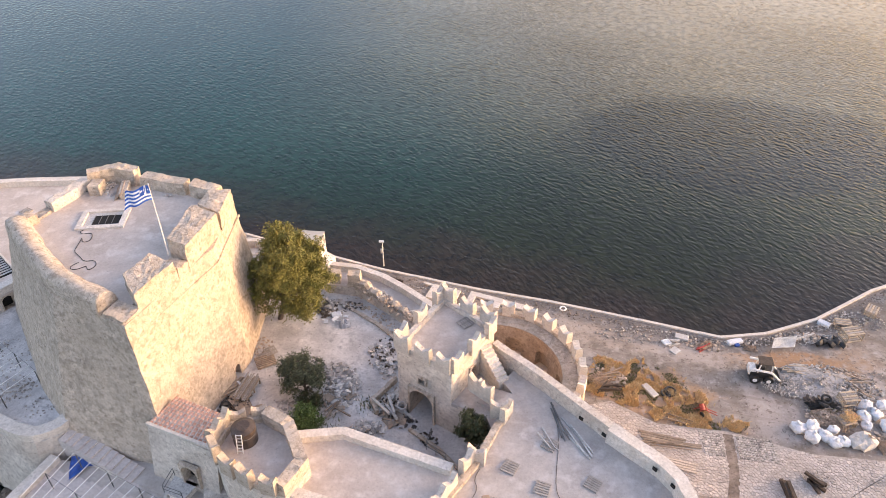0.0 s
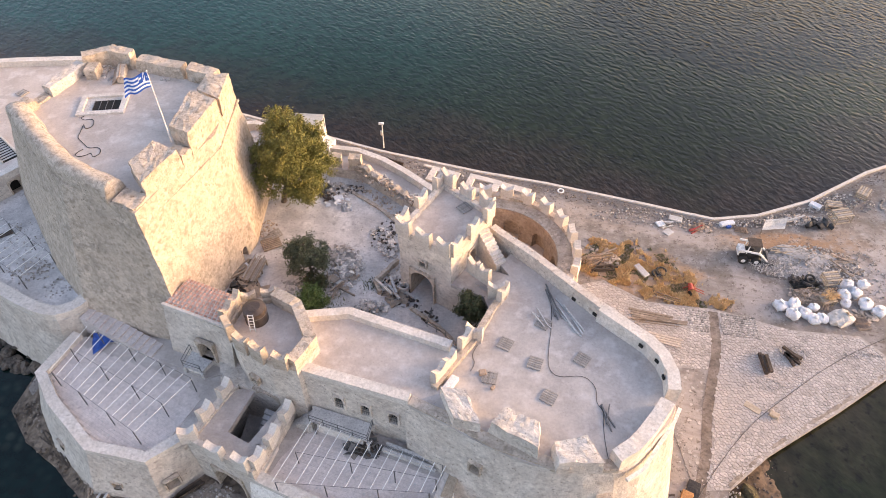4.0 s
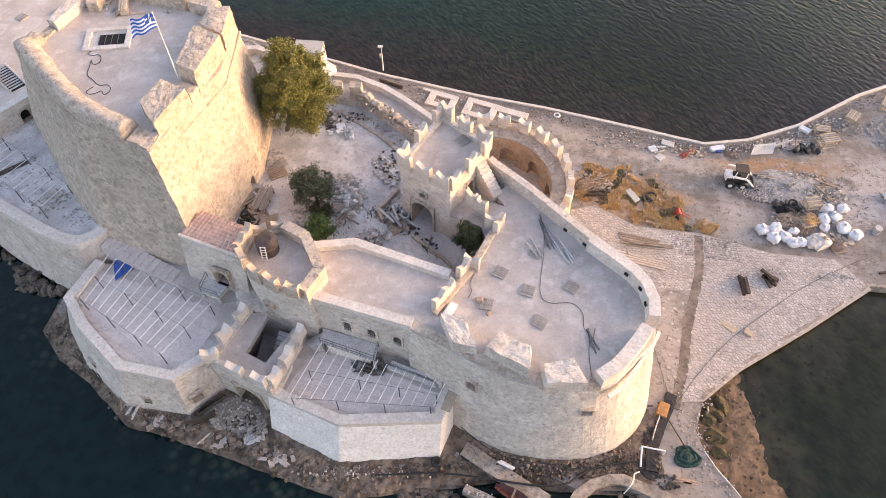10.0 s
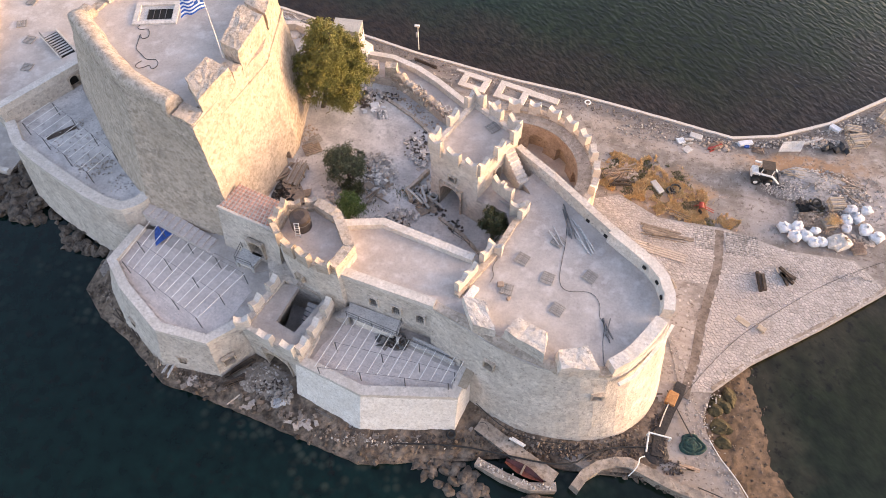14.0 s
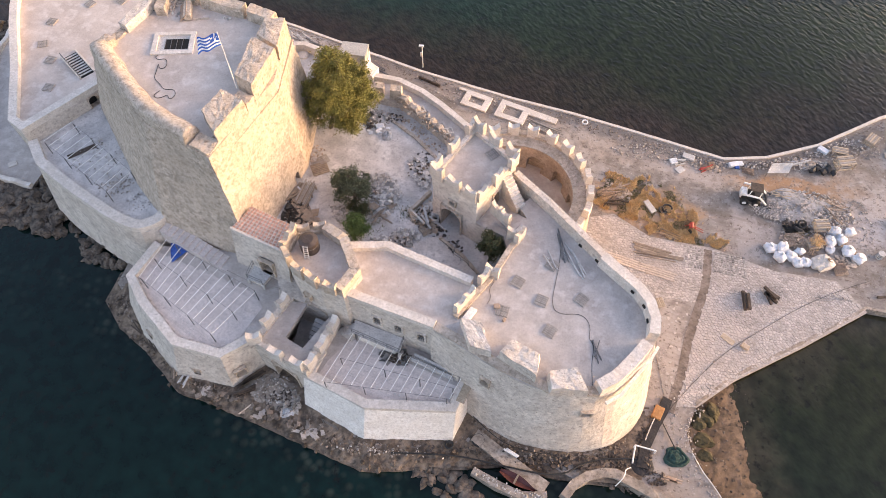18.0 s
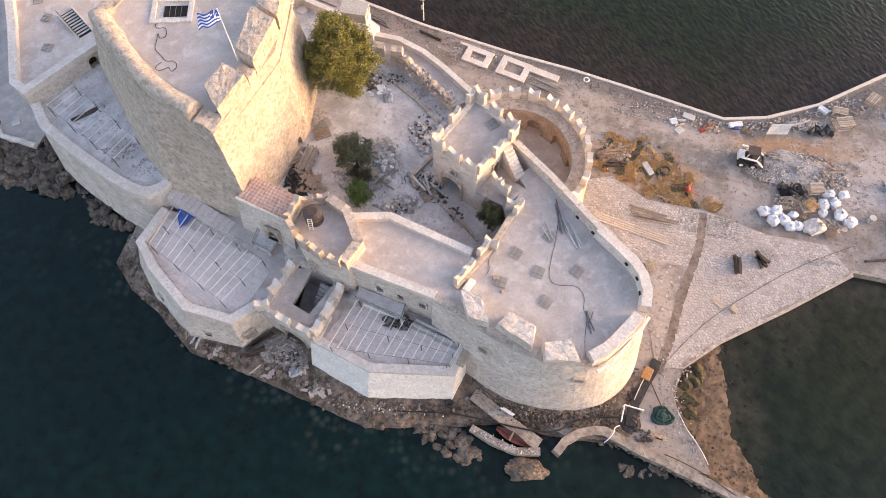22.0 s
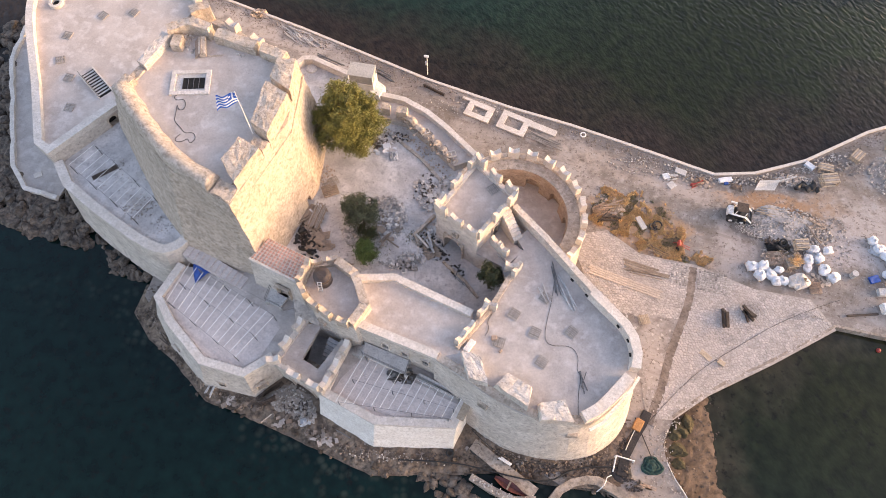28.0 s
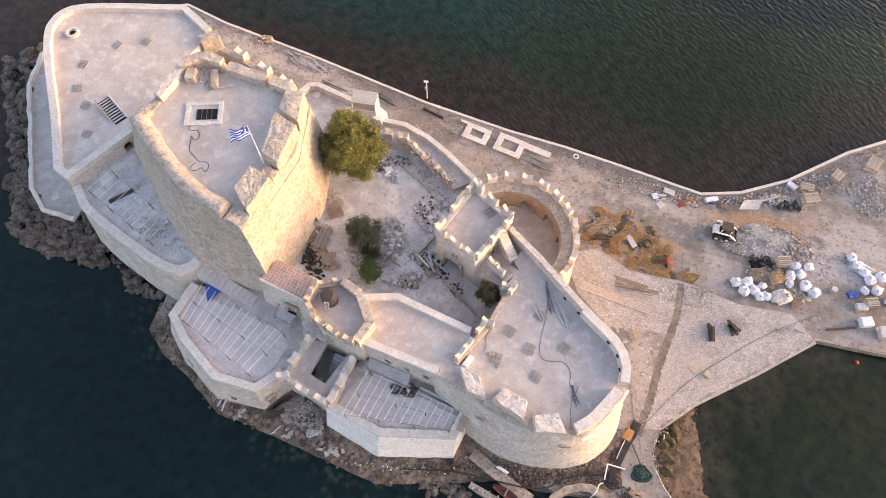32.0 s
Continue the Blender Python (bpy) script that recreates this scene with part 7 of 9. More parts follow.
r3 = [sm_ @ Vector(v) for v in ((-2.4, -0.95, 0), (2.4, -0.95, 0))]
rail(sh, [(v.x, v.y) for v in r3], 10.5, 1.0)

# tarpaulin
bm = bmesh.new()
tarp = [(-35.7, 3.4), (-34.8, 4.2), (-33.7, 4.6), (-33.1, 3.5), (-32.5, 2.6), (-33.6, 2.3), (-34.8, 0.9), (-35.4, 2.3)]
c0 = bm.verts.new((-34.2, 3.0, 6.85))
rv = [bm.verts.new((x, y, 6.32 + 0.25 * rng.random())) for x, y in tarp]
mv = [bm.verts.new((x * 0.5 - 34.2 * 0.5, y * 0.5 + 3.0 * 0.5, 6.55 + 0.35 * rng.random())) for x, y in tarp]
for i in range(8):
    j = (i + 1) % 8
    bm.faces.new((rv[i], rv[j], mv[j], mv[i]))
    bm.faces.new((mv[i], mv[j], c0))
tagged(link("blue_tarpaulin", bm, M_BLUE), "crumpled bright blue tarpaulin on the bastion deck", "tarpaulin")


# ---- the quay: bags, loader, clutter ----
def bulk_bag(m, h, group="bulk bags"):
    bm = bmesh.new()
    prof = [(0.36, 0.0), (0.52, 0.10), (0.56, 0.35), (0.54, 0.6), (0.42, 0.78), (0.20, 0.86), (0.10, 0.98), (0.16, 1.08)]
    rings = []
    sd_ = rng.uniform(0, 50)
    for r, z in prof:
        ring_ = []
        for k in range(14):
            t = 2 * math.pi * k / 14
            sq = r * (1 + 0.10 * abs(math.cos(2 * t)) ** 2)
            p = Vector((sq * math.cos(t), sq * math.sin(t), z * h))
            ring_.append(bm.verts.new(p + noise.noise_vector(p * 2.4 + Vector((sd_, 0, 0))) * 0.24 + noise.noise_vector(p * 6.0 + Vector((sd_, 9, 0))) * 0.07))
        rings.append(ring_)
    for a, b in zip(rings, rings[1:]):
        for i in range(14):
            j = (i + 1) % 14
            bm.faces.new((a[i], a[j], b[j], b[i]))
    bm.faces.new(rings[-1])
    bm.faces.new(rings[0][::-1])
    root = thing("bulk_bag", "full white woven bulk bag tied at the neck", "bulk bag", group, at=m)
    part("sack", bm, M_BAG, root, smooth=True)
    for k in range(2):
        bm = bmesh.new()
        tube(bm, (0.3 * (1 if k else -1), -0.3, 0.72 * h), (0.3 * (1 if k else -1), 0.3, 0.72 * h + 0.12), 0.03, seg=5)
        part("lifting_loop", bm, M_BAG, root)
    return root


for x, y, s in ((34.9, 12.7, 1.3), (36.3, 12.9, 1.25), (35.8, 11.5, 1.3), (37.3, 11.8, 1.15), (37.9, 10.9, 1.1), (38.8, 11.1, 1.1), (38.4, 12.5, 1.0), (42.3, 14.4, 1.25), (43.2, 15.9, 1.2), (43.8, 14.7, 1.3), (45.1, 16.0, 1.2), (44.2, 13.2, 1.25), (45.4, 12.2, 1.3), (42.2, 13.2, 0.9), (36.9, 12.5, 0.9), (52.6, 15.8, 1.3), (53.9, 13.4, 1.2), (53.2, 14.8, 1.2), (51.8, 16.9, 1.3), (51.2, 18.0, 1.1), (54.8, 15.4, 1.2), (52.4, 13.2, 1.0), (55.6, 12.0, 1.2)):
    bulk_bag(pose(x, y, 0.95, rng.uniform(-10, 10), rng.uniform(-10, 10), rng.uniform(0, 90)) @ Matrix.Diagonal((s * rng.uniform(0.95, 1.15), s * rng.uniform(0.85, 1.1), s * 0.85, 1)), rng.uniform(0.65, 0.9))
big = thing("torn_bag", "large torn cream bulk bag slumped open", "bulk bag", at=pose(40.9, 11.1, 0.95, 0, 0, 20))
bm = bmesh.new()
rows = []
for r, z in ((1.15, 0.0), (1.3, 0.25), (1.1, 0.55), (0.8, 0.72), (0.45, 0.8), (0.12, 0.78)):
    rows.append([bm.verts.new(wob((r * math.cos(t) * 1.15, r * math.sin(t) * 0.85, z), 0.42, 1.5)) for t in [2 * math.pi * k / 18 for k in range(18)]])
for a, b in zip(rows, rows[1:]):
    for k in range(18):
        bm.faces.new((a[k], a[(k + 1) % 18], b[(k + 1) % 18], b[k]))
bm.faces.new(rows[0][::-1])
bm.faces.new(rows[-1])
part("sack", bm, M_COPING, big)
# the sack is closed; a flat dark disc paints the shade in its mouth
bm = bmesh.new()
bm.faces.new([bm.verts.new((0.55 + 0.36 * math.cos(t), 0.3 * math.sin(t) - 0.1, 0.98 - 0.2 * math.cos(t))) for t in [2 * math.pi * k / 14 for k in range(14)]])
part("mouth", bm, M_DARKWOOD, big, "dark disc painted as the shade in the torn mouth")

loader = thing("skid_loader", "white and black skid-steer loader with its bucket down", "loader", at=pose(33.6, 20.0, 0.95, 0, 0, -8) @ Matrix.Scale(1.28, 4))
bm = bmesh.new()
box(bm, -1.25, -0.55, 0.35, 0.75, 0.55, 1.05, None, 0.06)
part("body", bm, M_BLACK, loader)
bm = bmesh.new()
box(bm, -1.35, -0.5, 0.6, -0.75, 0.5, 1.3, None, 0.08)
part("engine_cover", bm, M_WHITE, loader)
bm = bmesh.new()
for x in (-0.65, 0.45):
    for y in (-0.5, 0.5):
        tube(bm, (x, y, 1.0), (x * 0.9, y, 2.0), 0.05, seg=6)
part("cab_posts", bm, M_WHITE, loader)
bm = bmesh.new()
box(bm, -0.7, -0.55, 1.98, 0.5, 0.55, 2.06, None, 0.03)
part("cab_roof", bm, M_DARKWOOD, loader)
bm = bmesh.new()
box(bm, -0.5, -0.3, 1.0, -0.05, 0.3, 1.5, None, 0.05)
part("seat", bm, M_BLACK, loader)
for y in (-0.72, 0.72):
    bm = bmesh.new()
    tube(bm, (-1.2, y, 1.55), (0.4, y, 1.35), 0.11, 0.10, 6)
    tube(bm, (0.4, y, 1.35), (1.35, y, 0.45), 0.10, 0.08, 6)
    part("lift_arm", bm, M_WHITE, loader)
for x in (-0.8, 0.35):
    for y in (-0.72, 0.72):
        bm = bmesh.new()
        tube(bm, (x, y - 0.15, 0.41), (x, y + 0.15, 0.41), 0.41, 0.41, 16)
        w_ = part("wheel", bm, M_BLACK, loader)
        bm = bmesh.new()
        tube(bm, (x, y - 0.165, 0.41), (x, y + 0.165, 0.41), 0.2, 0.2, 12)
        part("rim", bm, M_WHITE, w_)
bm = bmesh.new()
box(bm, 1.3, -0.95, 0.04, 1.38, 0.95, 0.6)
box(bm, 1.38, -0.95, 0.04, 1.95, 0.95, 0.1)
for y in (-0.95, 0.9):
    box(bm, 1.38, y, 0.1, 1.85, y + 0.05, 0.5)
part("bucket", bm, M_STEEL, loader)


def tyre(m, r=0.45, label="worn black tyre"):
    bm = bmesh.new()
    R = []
    for k in range(20):
        t = 2 * math.pi * k / 20
        R.append([bm.verts.new(((r - 0.13 + 0.13 * math.cos(s)) * math.cos(t), (r - 0.13 + 0.13 * math.cos(s)) * math.sin(t), 0.13 + 0.12 * math.sin(s))) for s in [2 * math.pi * q / 8 for q in range(8)]])
    for a, b in zip(R, R[1:] + R[:1]):
        for q in range(8):
            bm.faces.new((a[q], b[q], b[(q + 1) % 8], a[(q + 1) % 8]))
    ob = tagged(link("tyre", bm, M_BLACK, smooth=True), label, "tyre")
    ob.matrix_world = m


tyre(pose(22.8, 17.5, 0.98, 8, 0, 0), 0.7, "worn black tyre lying in dry grass")
tyre(pose(22.2, 17.2, 0.98, 0, 8, 0), 0.6, "worn black tyre lying in dry grass")
tyre(pose(39.2, 16.4, 1.5, 20, 0, 0), 0.6, "black tyre on the debris heap")
tyre(pose(-2.0, -15.0, 1.05), 0.5, "black tyre at the bastion foot")
tyre(pose(1.0, -14.2, 1.05), 0.75, "large black tyre at the bastion foot")


def crate(m, w, d, h, label):
    root = thing("wooden_crate", label, "crate", at=m)
    n = 5
    for i in range(n):
        y = -d / 2 + d * (i + 0.5) / n
        for z in (0.0, h - 0.03):
            bm = bmesh.new()
            box(bm, -w / 2, y - d / n * 0.36, z, w / 2, y + d / n * 0.36, z + 0.03)
            part("board", bm, M_PALLET if i % 2 else M_NEWWOOD, root)
    for sx in (-1, 1):
        for z in (0.1, h / 2, h - 0.2):
            bm = bmesh.new()
            box(bm, sx * (w / 2 - 0.03) - 0.015, -d / 2, z, sx * (w / 2 - 0.03) + 0.015, d / 2, z + 0.14)
            part("side_board", bm, M_NEWWOOD, root)
        for sy in (-1, 1):
            bm = bmesh.new()
            box(bm, sx * (w / 2 - 0.08) - 0.04, sy * (d / 2 - 0.06) - 0.04, 0.03, sx * (w / 2 - 0.08) + 0.04, sy * (d / 2 - 0.06) + 0.04, h - 0.03)
            part("corner_post", bm, M_WOOD, root)


crate(pose(46.4, 26.7, 0.96, 0, 0, 12), 2.2, 1.6, 1.2, "stacked timber crate on the quay")
crate(pose(46.2, 28.6, 0.96, 0, 0, -10), 1.8, 1.2, 0.9, "weathered timber crate beside the kerb")
crate(pose(50.9, 31.2, 0.96, 0, 0, 50), 1.8, 1.4, 0.8, "brown timber crate on gravel")
crate(pose(56.4, 33.6, 0.96, 0, 0, 60), 2.4, 1.8, 1.0, "brown timber crate on gravel")
crate(pose(41.3, 16.2, 1.5, 4, 0, 8), 1.7, 1.4, 0.9, "slatted timber crate on the debris heap")
crate(pose(40.2, 13.5, 0.96, 0, 0, 15), 1.5, 1.3, 0.7, "slatted timber crate among bulk bags")
lumps("rubbish_sacks", [(42.0 + 0.7 * i, 25.2 + 0.3 * (i % 2), 1.35, 0.6) for i in range(5)] + [(43.0, 26.0, 1.3, 0.55), (44.3, 26.1, 1.3, 0.5), (-16.2, 23.0, 7.5, 0.55), (-15.6, 23.8, 7.5, 0.5), (-22.9, 8.9, 7.6, 0.5), (38.6, 15.6, 1.6, 0.5), (39.9, 15.2, 1.6, 0.4)], M_BLACK, "black plastic rubbish sacks", "rubbish sacks")
awn = thing("sheet_shelter", "white sheet stretched over low posts by the kerb", "shelter")
bm = bmesh.new()
aw = [(35.9, 23.9, 1.75), (38.7, 24.2, 1.7), (39.5, 25.8, 1.95), (36.7, 25.4, 2.0)]
g = [[bm.verts.new(Vector(aw[0]).lerp(Vector(aw[1]), i / 6).lerp(Vector(aw[3]).lerp(Vector(aw[2]), i / 6), j / 4) + Vector((0, 0, -0.14 * math.sin(math.pi * i / 6) * math.sin(math.pi * j / 4) + rng.uniform(-0.02, 0.02)))) for j in range(5)] for i in range(7)]
for i in range(6):
    for j in range(4):
        bm.faces.new((g[i][j], g[i + 1][j], g[i + 1][j + 1], g[i][j + 1]))
r_ = bmesh.ops.solidify(bm, geom=list(bm.faces), thickness=0.02)
part("sheet", bm, M_WHITE, awn)
for x, y, z in aw:
    bm = bmesh.new()
    tube(bm, (x, y, 0.95), (x, y, z), 0.04, seg=6)
    part("post", bm, M_WOOD, awn)

# white foundation frames
for name, c, w, d, arm in (("foundation_frame", (-2.6, 33.4), 3.9, 2.8, (-3.2, 1.0, -1.9, 1.4)), ("foundation_frame", (2.5, 31.8), 4.3, 3.2, (2.1, 0.5, 6.2, 1.5))):
    root = thing(name, "white concrete foundation frame on the quay", "foundation", at=pose(c[0], c[1], 0.95, 0, 0, -20))
    for x0, y0, x1, y1 in ((-w / 2, -d / 2, w / 2, -d / 2 + 0.8), (-w / 2, d / 2 - 0.8, w / 2, d / 2), (-w / 2, -d / 2 + 0.8, -w / 2 + 0.9, d / 2 - 0.8), (w / 2 - 0.9, -d / 2 + 0.8, w / 2, d / 2 - 0.8), arm):
        bm = bmesh.new()
        box(bm, x0, y0, 0, x1, y1, 0.28, None, 0.02)
        part("beam", bm, M_COPING, root)

lamp = thing("lamp_post", "slim white lamp post with a boxy head on the quay", "lamp post")
bm = bmesh.new()
tube(bm, (-10.85, 39.4, 0.9), (-10.85, 39.3, 5.0), 0.08, 0.06, 8)
part("pole", bm, M_WHITE, lamp)
bm = bmesh.new()
box(bm, -11.3, 39.15, 4.95, -10.6, 39.45, 5.2, None, 0.03)
part("head", bm, M_WHITE, lamp)
bm = bmesh.new()
box(bm, -11.15, 39.15, 3.2, -10.85, 39.4, 3.9, None, 0.03)
part("control_box", bm, M_CONC, lamp)

# other clutter on the quay
for x, y, a, w, d, h, mt, nm, lab, cat in (
        (24.2, 25.3, 20, 1.0, 0.9, 0.25, M_WHITE, "concrete_cover", "white square concrete cover on the quay", "cover"),
        (24.9, 24.0, 40, 1.1, 1.0, 0.12, M_CONC, "manhole_lid", "dark-centred manhole lid on the quay", "manhole"),
        (26.2, 26.2, -20, 1.6, 0.9, 0.3, M_CONC, "stone_block", "pale stone block beside the kerb", "block"),
        (32.3, 25.5, 15, 1.9, 0.7, 0.4, M_BAG, "folded_sheet", "crumpled white sheet on the quay", "sheet"),
        (32.4, 25.0, 10, 0.6, 0.4, 0.3, M_BLUE, "blue_bin", "blue plastic bin on the quay", "bin"),
        (51.7, 8.5, 10, 1.6, 1.3, 1.0, M_WHITE, "plastic_tank", "white plastic tank on the quay", "tank"),
        (54.2, 7.3, 5, 2.0, 1.6, 1.0, M_CONC, "plastic_tank", "grey plastic tank on the quay", "tank"),
        (44.2, 29.0, -40, 1.4, 0.8, 0.4, M_BAG, "folded_sheet", "crumpled pale sheet beside the kerb", "sheet"),
        (20.6, 17.6, -60, 2.0, 0.8, 0.3, M_CONC, "metal_trough", "pale metal trough lying in grass", "trough"),
        (28.4, 0.0, -40, 1.6, 0.7, 0.06, M_NEWWOOD, "plywood_sheet", "yellow plywood offcut on the paving", "plywood"),
        (30.2, -0.8, -35, 0.9, 0.6, 0.35, M_NEWWOOD, "timber_box", "small timber box on the paving", "box"),
        (19.9, -9.5, -25, 1.0, 1.5, 0.6, M_ORANGE, "orange_box", "orange-brown plywood box by the channel", "box"),
        (-6.4, -13.0, 0, 0.6, 0.6, 0.05, M_CONC, "drain_cover", "square drain cover on the shelf", "drain"),
        (-29.0, -11.6, 30, 1.2, 0.8, 0.1, M_COPING, "stone_slab", "pale slab lying on the shelf", "slab"),
        (-14.2, 22.2, 20, 1.1, 0.7, 0.35, M_BAG, "white_sack", "white sack on the courtyard floor", "sack"),
        (-62.6, 16.2, 30, 1.1, 0.8, 0.12, M_COPING, "stone_slab", "pale slab on the low strip", "slab"),
        (1.6, -4.0, 10, 0.6, 0.5, 0.35, M_BRICKY, "clay_block", "brown clay block on the terrace", "block"),
        (2.4, -5.4, 50, 0.4, 0.3, 0.25, M_BRICKY, "clay_block", "brown clay block on the terrace", "block"),
        (-1.0, -5.2, 60, 1.5, 0.7, 0.5, M_WHITE, "white_bundle", "white wrapped bundle on the broken wall", "bundle"),
        (12.2, -11.0, 10, 0.5, 0.4, 0.4, M_BLUE, "blue_bucket", "blue plastic bucket at the parapet gap", "bucket")):
    z = 0.95
    for lim, zz in ((lambda: -24 < x < -5 and y > 3, 7.15), (lambda: -3 < x < 14 and -12 < y < 4, 12.16), (lambda: x < -60, 1.36), (lambda: -40 < x < -4 and y < -10, 1.0), (lambda: 20 < x < 36 and -3 < y < 3, 1.04)):
        if lim():
            z = zz
    bm = bmesh.new()
    box(bm, -w / 2, -d / 2, 0, w / 2, d / 2, h, None, min(0.06, h * 0.3))
    if mt in (M_BAG, M_WHITE, M_COPING):
        bmesh.ops.subdivide_edges(bm, edges=bm.edges, cuts=2, use_grid_fill=True)
        for v in bm.verts:
            v.co = wob(v.co + Vector((x, y, 0)), 0.06, 1.5) - Vector((x, y, 0))
            v.co.z = max(v.co.z, 0)
    o = tagged(link(nm, bm, mt), lab, cat)
    o.matrix_world = pose(x, y, z, 0, 0, a)
ring_o = thing("concrete_ring", "pale concrete ring by the gate arch", "concrete ring")
bm = bmesh.new()
tube(bm, (-5.9, 8.9, 7.2), (-5.9, 8.9, 7.95), 0.5, 0.5, 20, caps=False)
tube(bm, (-5.9, 8.9, 7.95), (-5.9, 8.9, 7.951), 0.5, 0.38, 20, caps=False)
tube(bm, (-5.9, 8.9, 7.95), (-5.9, 8.9, 7.2), 0.38, 0.38, 20, caps=False)
part("ring", bm, M_CONC, ring_o)
mixer = thing("red_machine", "small red site machine standing in dry grass", "machine", at=pose(25.6, 14.8, 0.97, 0, 0, 30))
bm = bmesh.new()
tube(bm, (-0.15, -0.1, 0.42), (0.1, 0.45, 0.75), 0.3, 0.24, 14)
part("drum", bm, M_RED, mixer)
bm = bmesh.new()
for s in (-0.5, 0.5):
    tube(bm, (s, -0.4, 0), (s * 0.6, 0.2, 0.8), 0.06, seg=6)
    tube(bm, (s, 0.7, 0), (s * 0.6, 0.2, 0.8), 0.06, seg=6)
part("frame", bm, M_RED, mixer)
bm = bmesh.new()
tube(bm, (-0.6, -0.4, 0.3), (-0.5, -0.4, 0.3), 0.3, seg=14)
part("wheel", bm, M_BLACK, mixer)
bm = bmesh.new()
tube(bm, (-0.1, -0.3, 0.7), (0.9, -1.2, 0.15), 0.05, seg=6)
tube(bm, (0.15, -0.2, 0.7), (1.1, -0.9, 0.15), 0.05, seg=6)
part("tow_bar", bm, M_RED, mixer)

# works at the south-east corner of the wall
bm = run_wall([(20.6, -7.6), (20.0, -9.0), (18.8, -11.2), (17.9, -13.0), (17.4, -15.4)], 0.8, 1.3, 1.05, side=1, step=0.4, rough=0.08)
tagged(link("pump_channel", bm, M_MUD), "dark muddy channel beside the bastion", "channel", kind="structure")
mound("mud_pool", blob(18.0, -15.2, 1.3, 1.0, 20, 7, 0.5), 1.05, 0.1, M_MUD, "black wet mud at the end of the channel", "mud", rough=0.05)
pf = thing("pipe_frame", "white pipe frame over the channel", "pipe frame")
for a, b in (((17.2, -13.4, 1.0), (17.2, -13.4, 1.9)), ((19.3, -13.8, 1.0), (19.3, -13.8, 1.9)), ((17.2, -13.4, 1.9), (19.3, -13.8, 1.9)), ((17.2, -13.4, 1.9), (16.9, -15.2, 1.5))):
    bm = bmesh.new()
    tube(bm, a, b, 0.085, seg=8)
    part("pipe", bm, M_WHITE, pf)
bm = bmesh.new()
net = [[bm.verts.new(wob((21.5 + r * 1.25 * math.cos(t) * (1 + 0.2 * math.cos(3 * t + 1)), -14.0 + r * 1.1 * math.sin(t), 1.0 + 0.32 * (1 - r) + 0.16 * abs(math.sin(9 * r))), 0.14, 1.8)) for t in [2 * math.pi * k / 26 for k in range(26)]] for r in (1.0, 0.86, 0.7, 0.55, 0.4, 0.25, 0.1)]
for a, b in zip(net, net[1:]):
    for k in range(26):
        bm.faces.new((a[k], a[(k + 1) % 26], b[(k + 1) % 26], b[k]))
bm.faces.new(net[-1])
tagged(link("green_net", bm, M_NET), "low heap of coiled dark green netting", "net")
lumps("mud_clods", pile(18.3, -13.6, 1.0, 0.7, 2.4, 0.15, 160, 0.06, 0.26, 81) + pile(19.4, -16.4, 0.98, 1.2, 0.7, 0.1, 60, 0.05, 0.2, 82) + pile(11.0, -15.6, 1.0, 5.0, 0.7, 0.15, 160, 0.05, 0.24, 83), M_TANK, "dark wet mud and clods beside the channel", "mud")
lumps("corner_rubble", [(x + rng.gauss(0, 0.5), y + rng.gauss(0, 0.6), 1.0, rng.choice((0.03, 0.04, 0.06, 0.1))) for x, y in resample([(20.6, -1.5), (20.9, -5.0), (21.6, -8.5), (22.4, -12.5), (22.6, -16.5)], 0.05)], M_RUBBLE, "pale rubble strewn over the dusty corner", "rubble")
lumps("wall_top_stones", [(x + rng.gauss(0, 0.35), y + rng.gauss(0, 0.35), 0.98, rng.uniform(0.05, 0.13)) for x, y in resample([(24.6, -8.0), (23.3, -10.5), (23.1, -12.6), (23.6, -15.0), (25.4, -18.0)], 0.09)], M_RUBBLE, "loose pale stones along the beach edge", "stones")
rg = sticks("rusty_grid", (20.7, -16.4), 6, 1.6, 0.5, -12, M_BRICKY, "rusty slatted grid on the mole root", "grid", 1.5, 0.07, 3)
cable("white_hose", [(15.2, -17.5, 0.9), (15.7, -17.1, 1.6), (16.1, -16.4, 1.7), (16.2, -15.8, 1.5), (16.8, -15.6, 1.3)], 0.06, M_WHITE, "white hose bent over the harbour wall", "hose")
ft = thing("courtyard_rail", "rusty rails round a pit in the courtyard", "railing")
rail(ft, [(-1.6, 3.2), (-3.4, 4.4), (-3.0, 6.0)], 7.2, 1.0)
sb_ = thing("folding_frame", "rusted steel gate leaning at the bastion", "gate")
rail(sb_, [(-15.6, -13.9), (-13.9, -14.6)], 1.0, 1.3)
cub = thing("red_boat", "small dark red boat beside the walkway", "boat")
bm = bmesh.new()
hull = []
for k in range(9):
    u = k / 8
    w_ = 0.55 * math.sin(math.pi * min(0.95, u * 0.85 + 0.12))
    c = Vector((3.4, -17.2, 1.25)).lerp(Vector((7.0, -18.9, 1.25)), u)
    nrm = Vector((0.43, 0.9, 0))
    hull.append([bm.verts.new(c + nrm * w_ + Vector((0, 0, 0.35))), bm.verts.new(c + nrm * w_ * 0.6), bm.verts.new(c - nrm * w_ * 0.6), bm.verts.new(c - nrm * w_ + Vector((0, 0, 0.35))), bm.verts.new(c + Vector((0, 0, 0.12)))])
for a, b in zip(hull, hull[1:]):
    for p, q in ((0, 1), (1, 2), (2, 3), (3, 4), (4, 0)):
        bm.faces.new((a[p], a[q], b[q], b[p]))
part("hull", bm, M_MAROON, cub)
bm = bmesh.new()
box(bm, -0.05, -0.5, 0, 0.15, 0.5, 0.06, pose(5.0, -17.95, 1.55, 0, 0, -25))
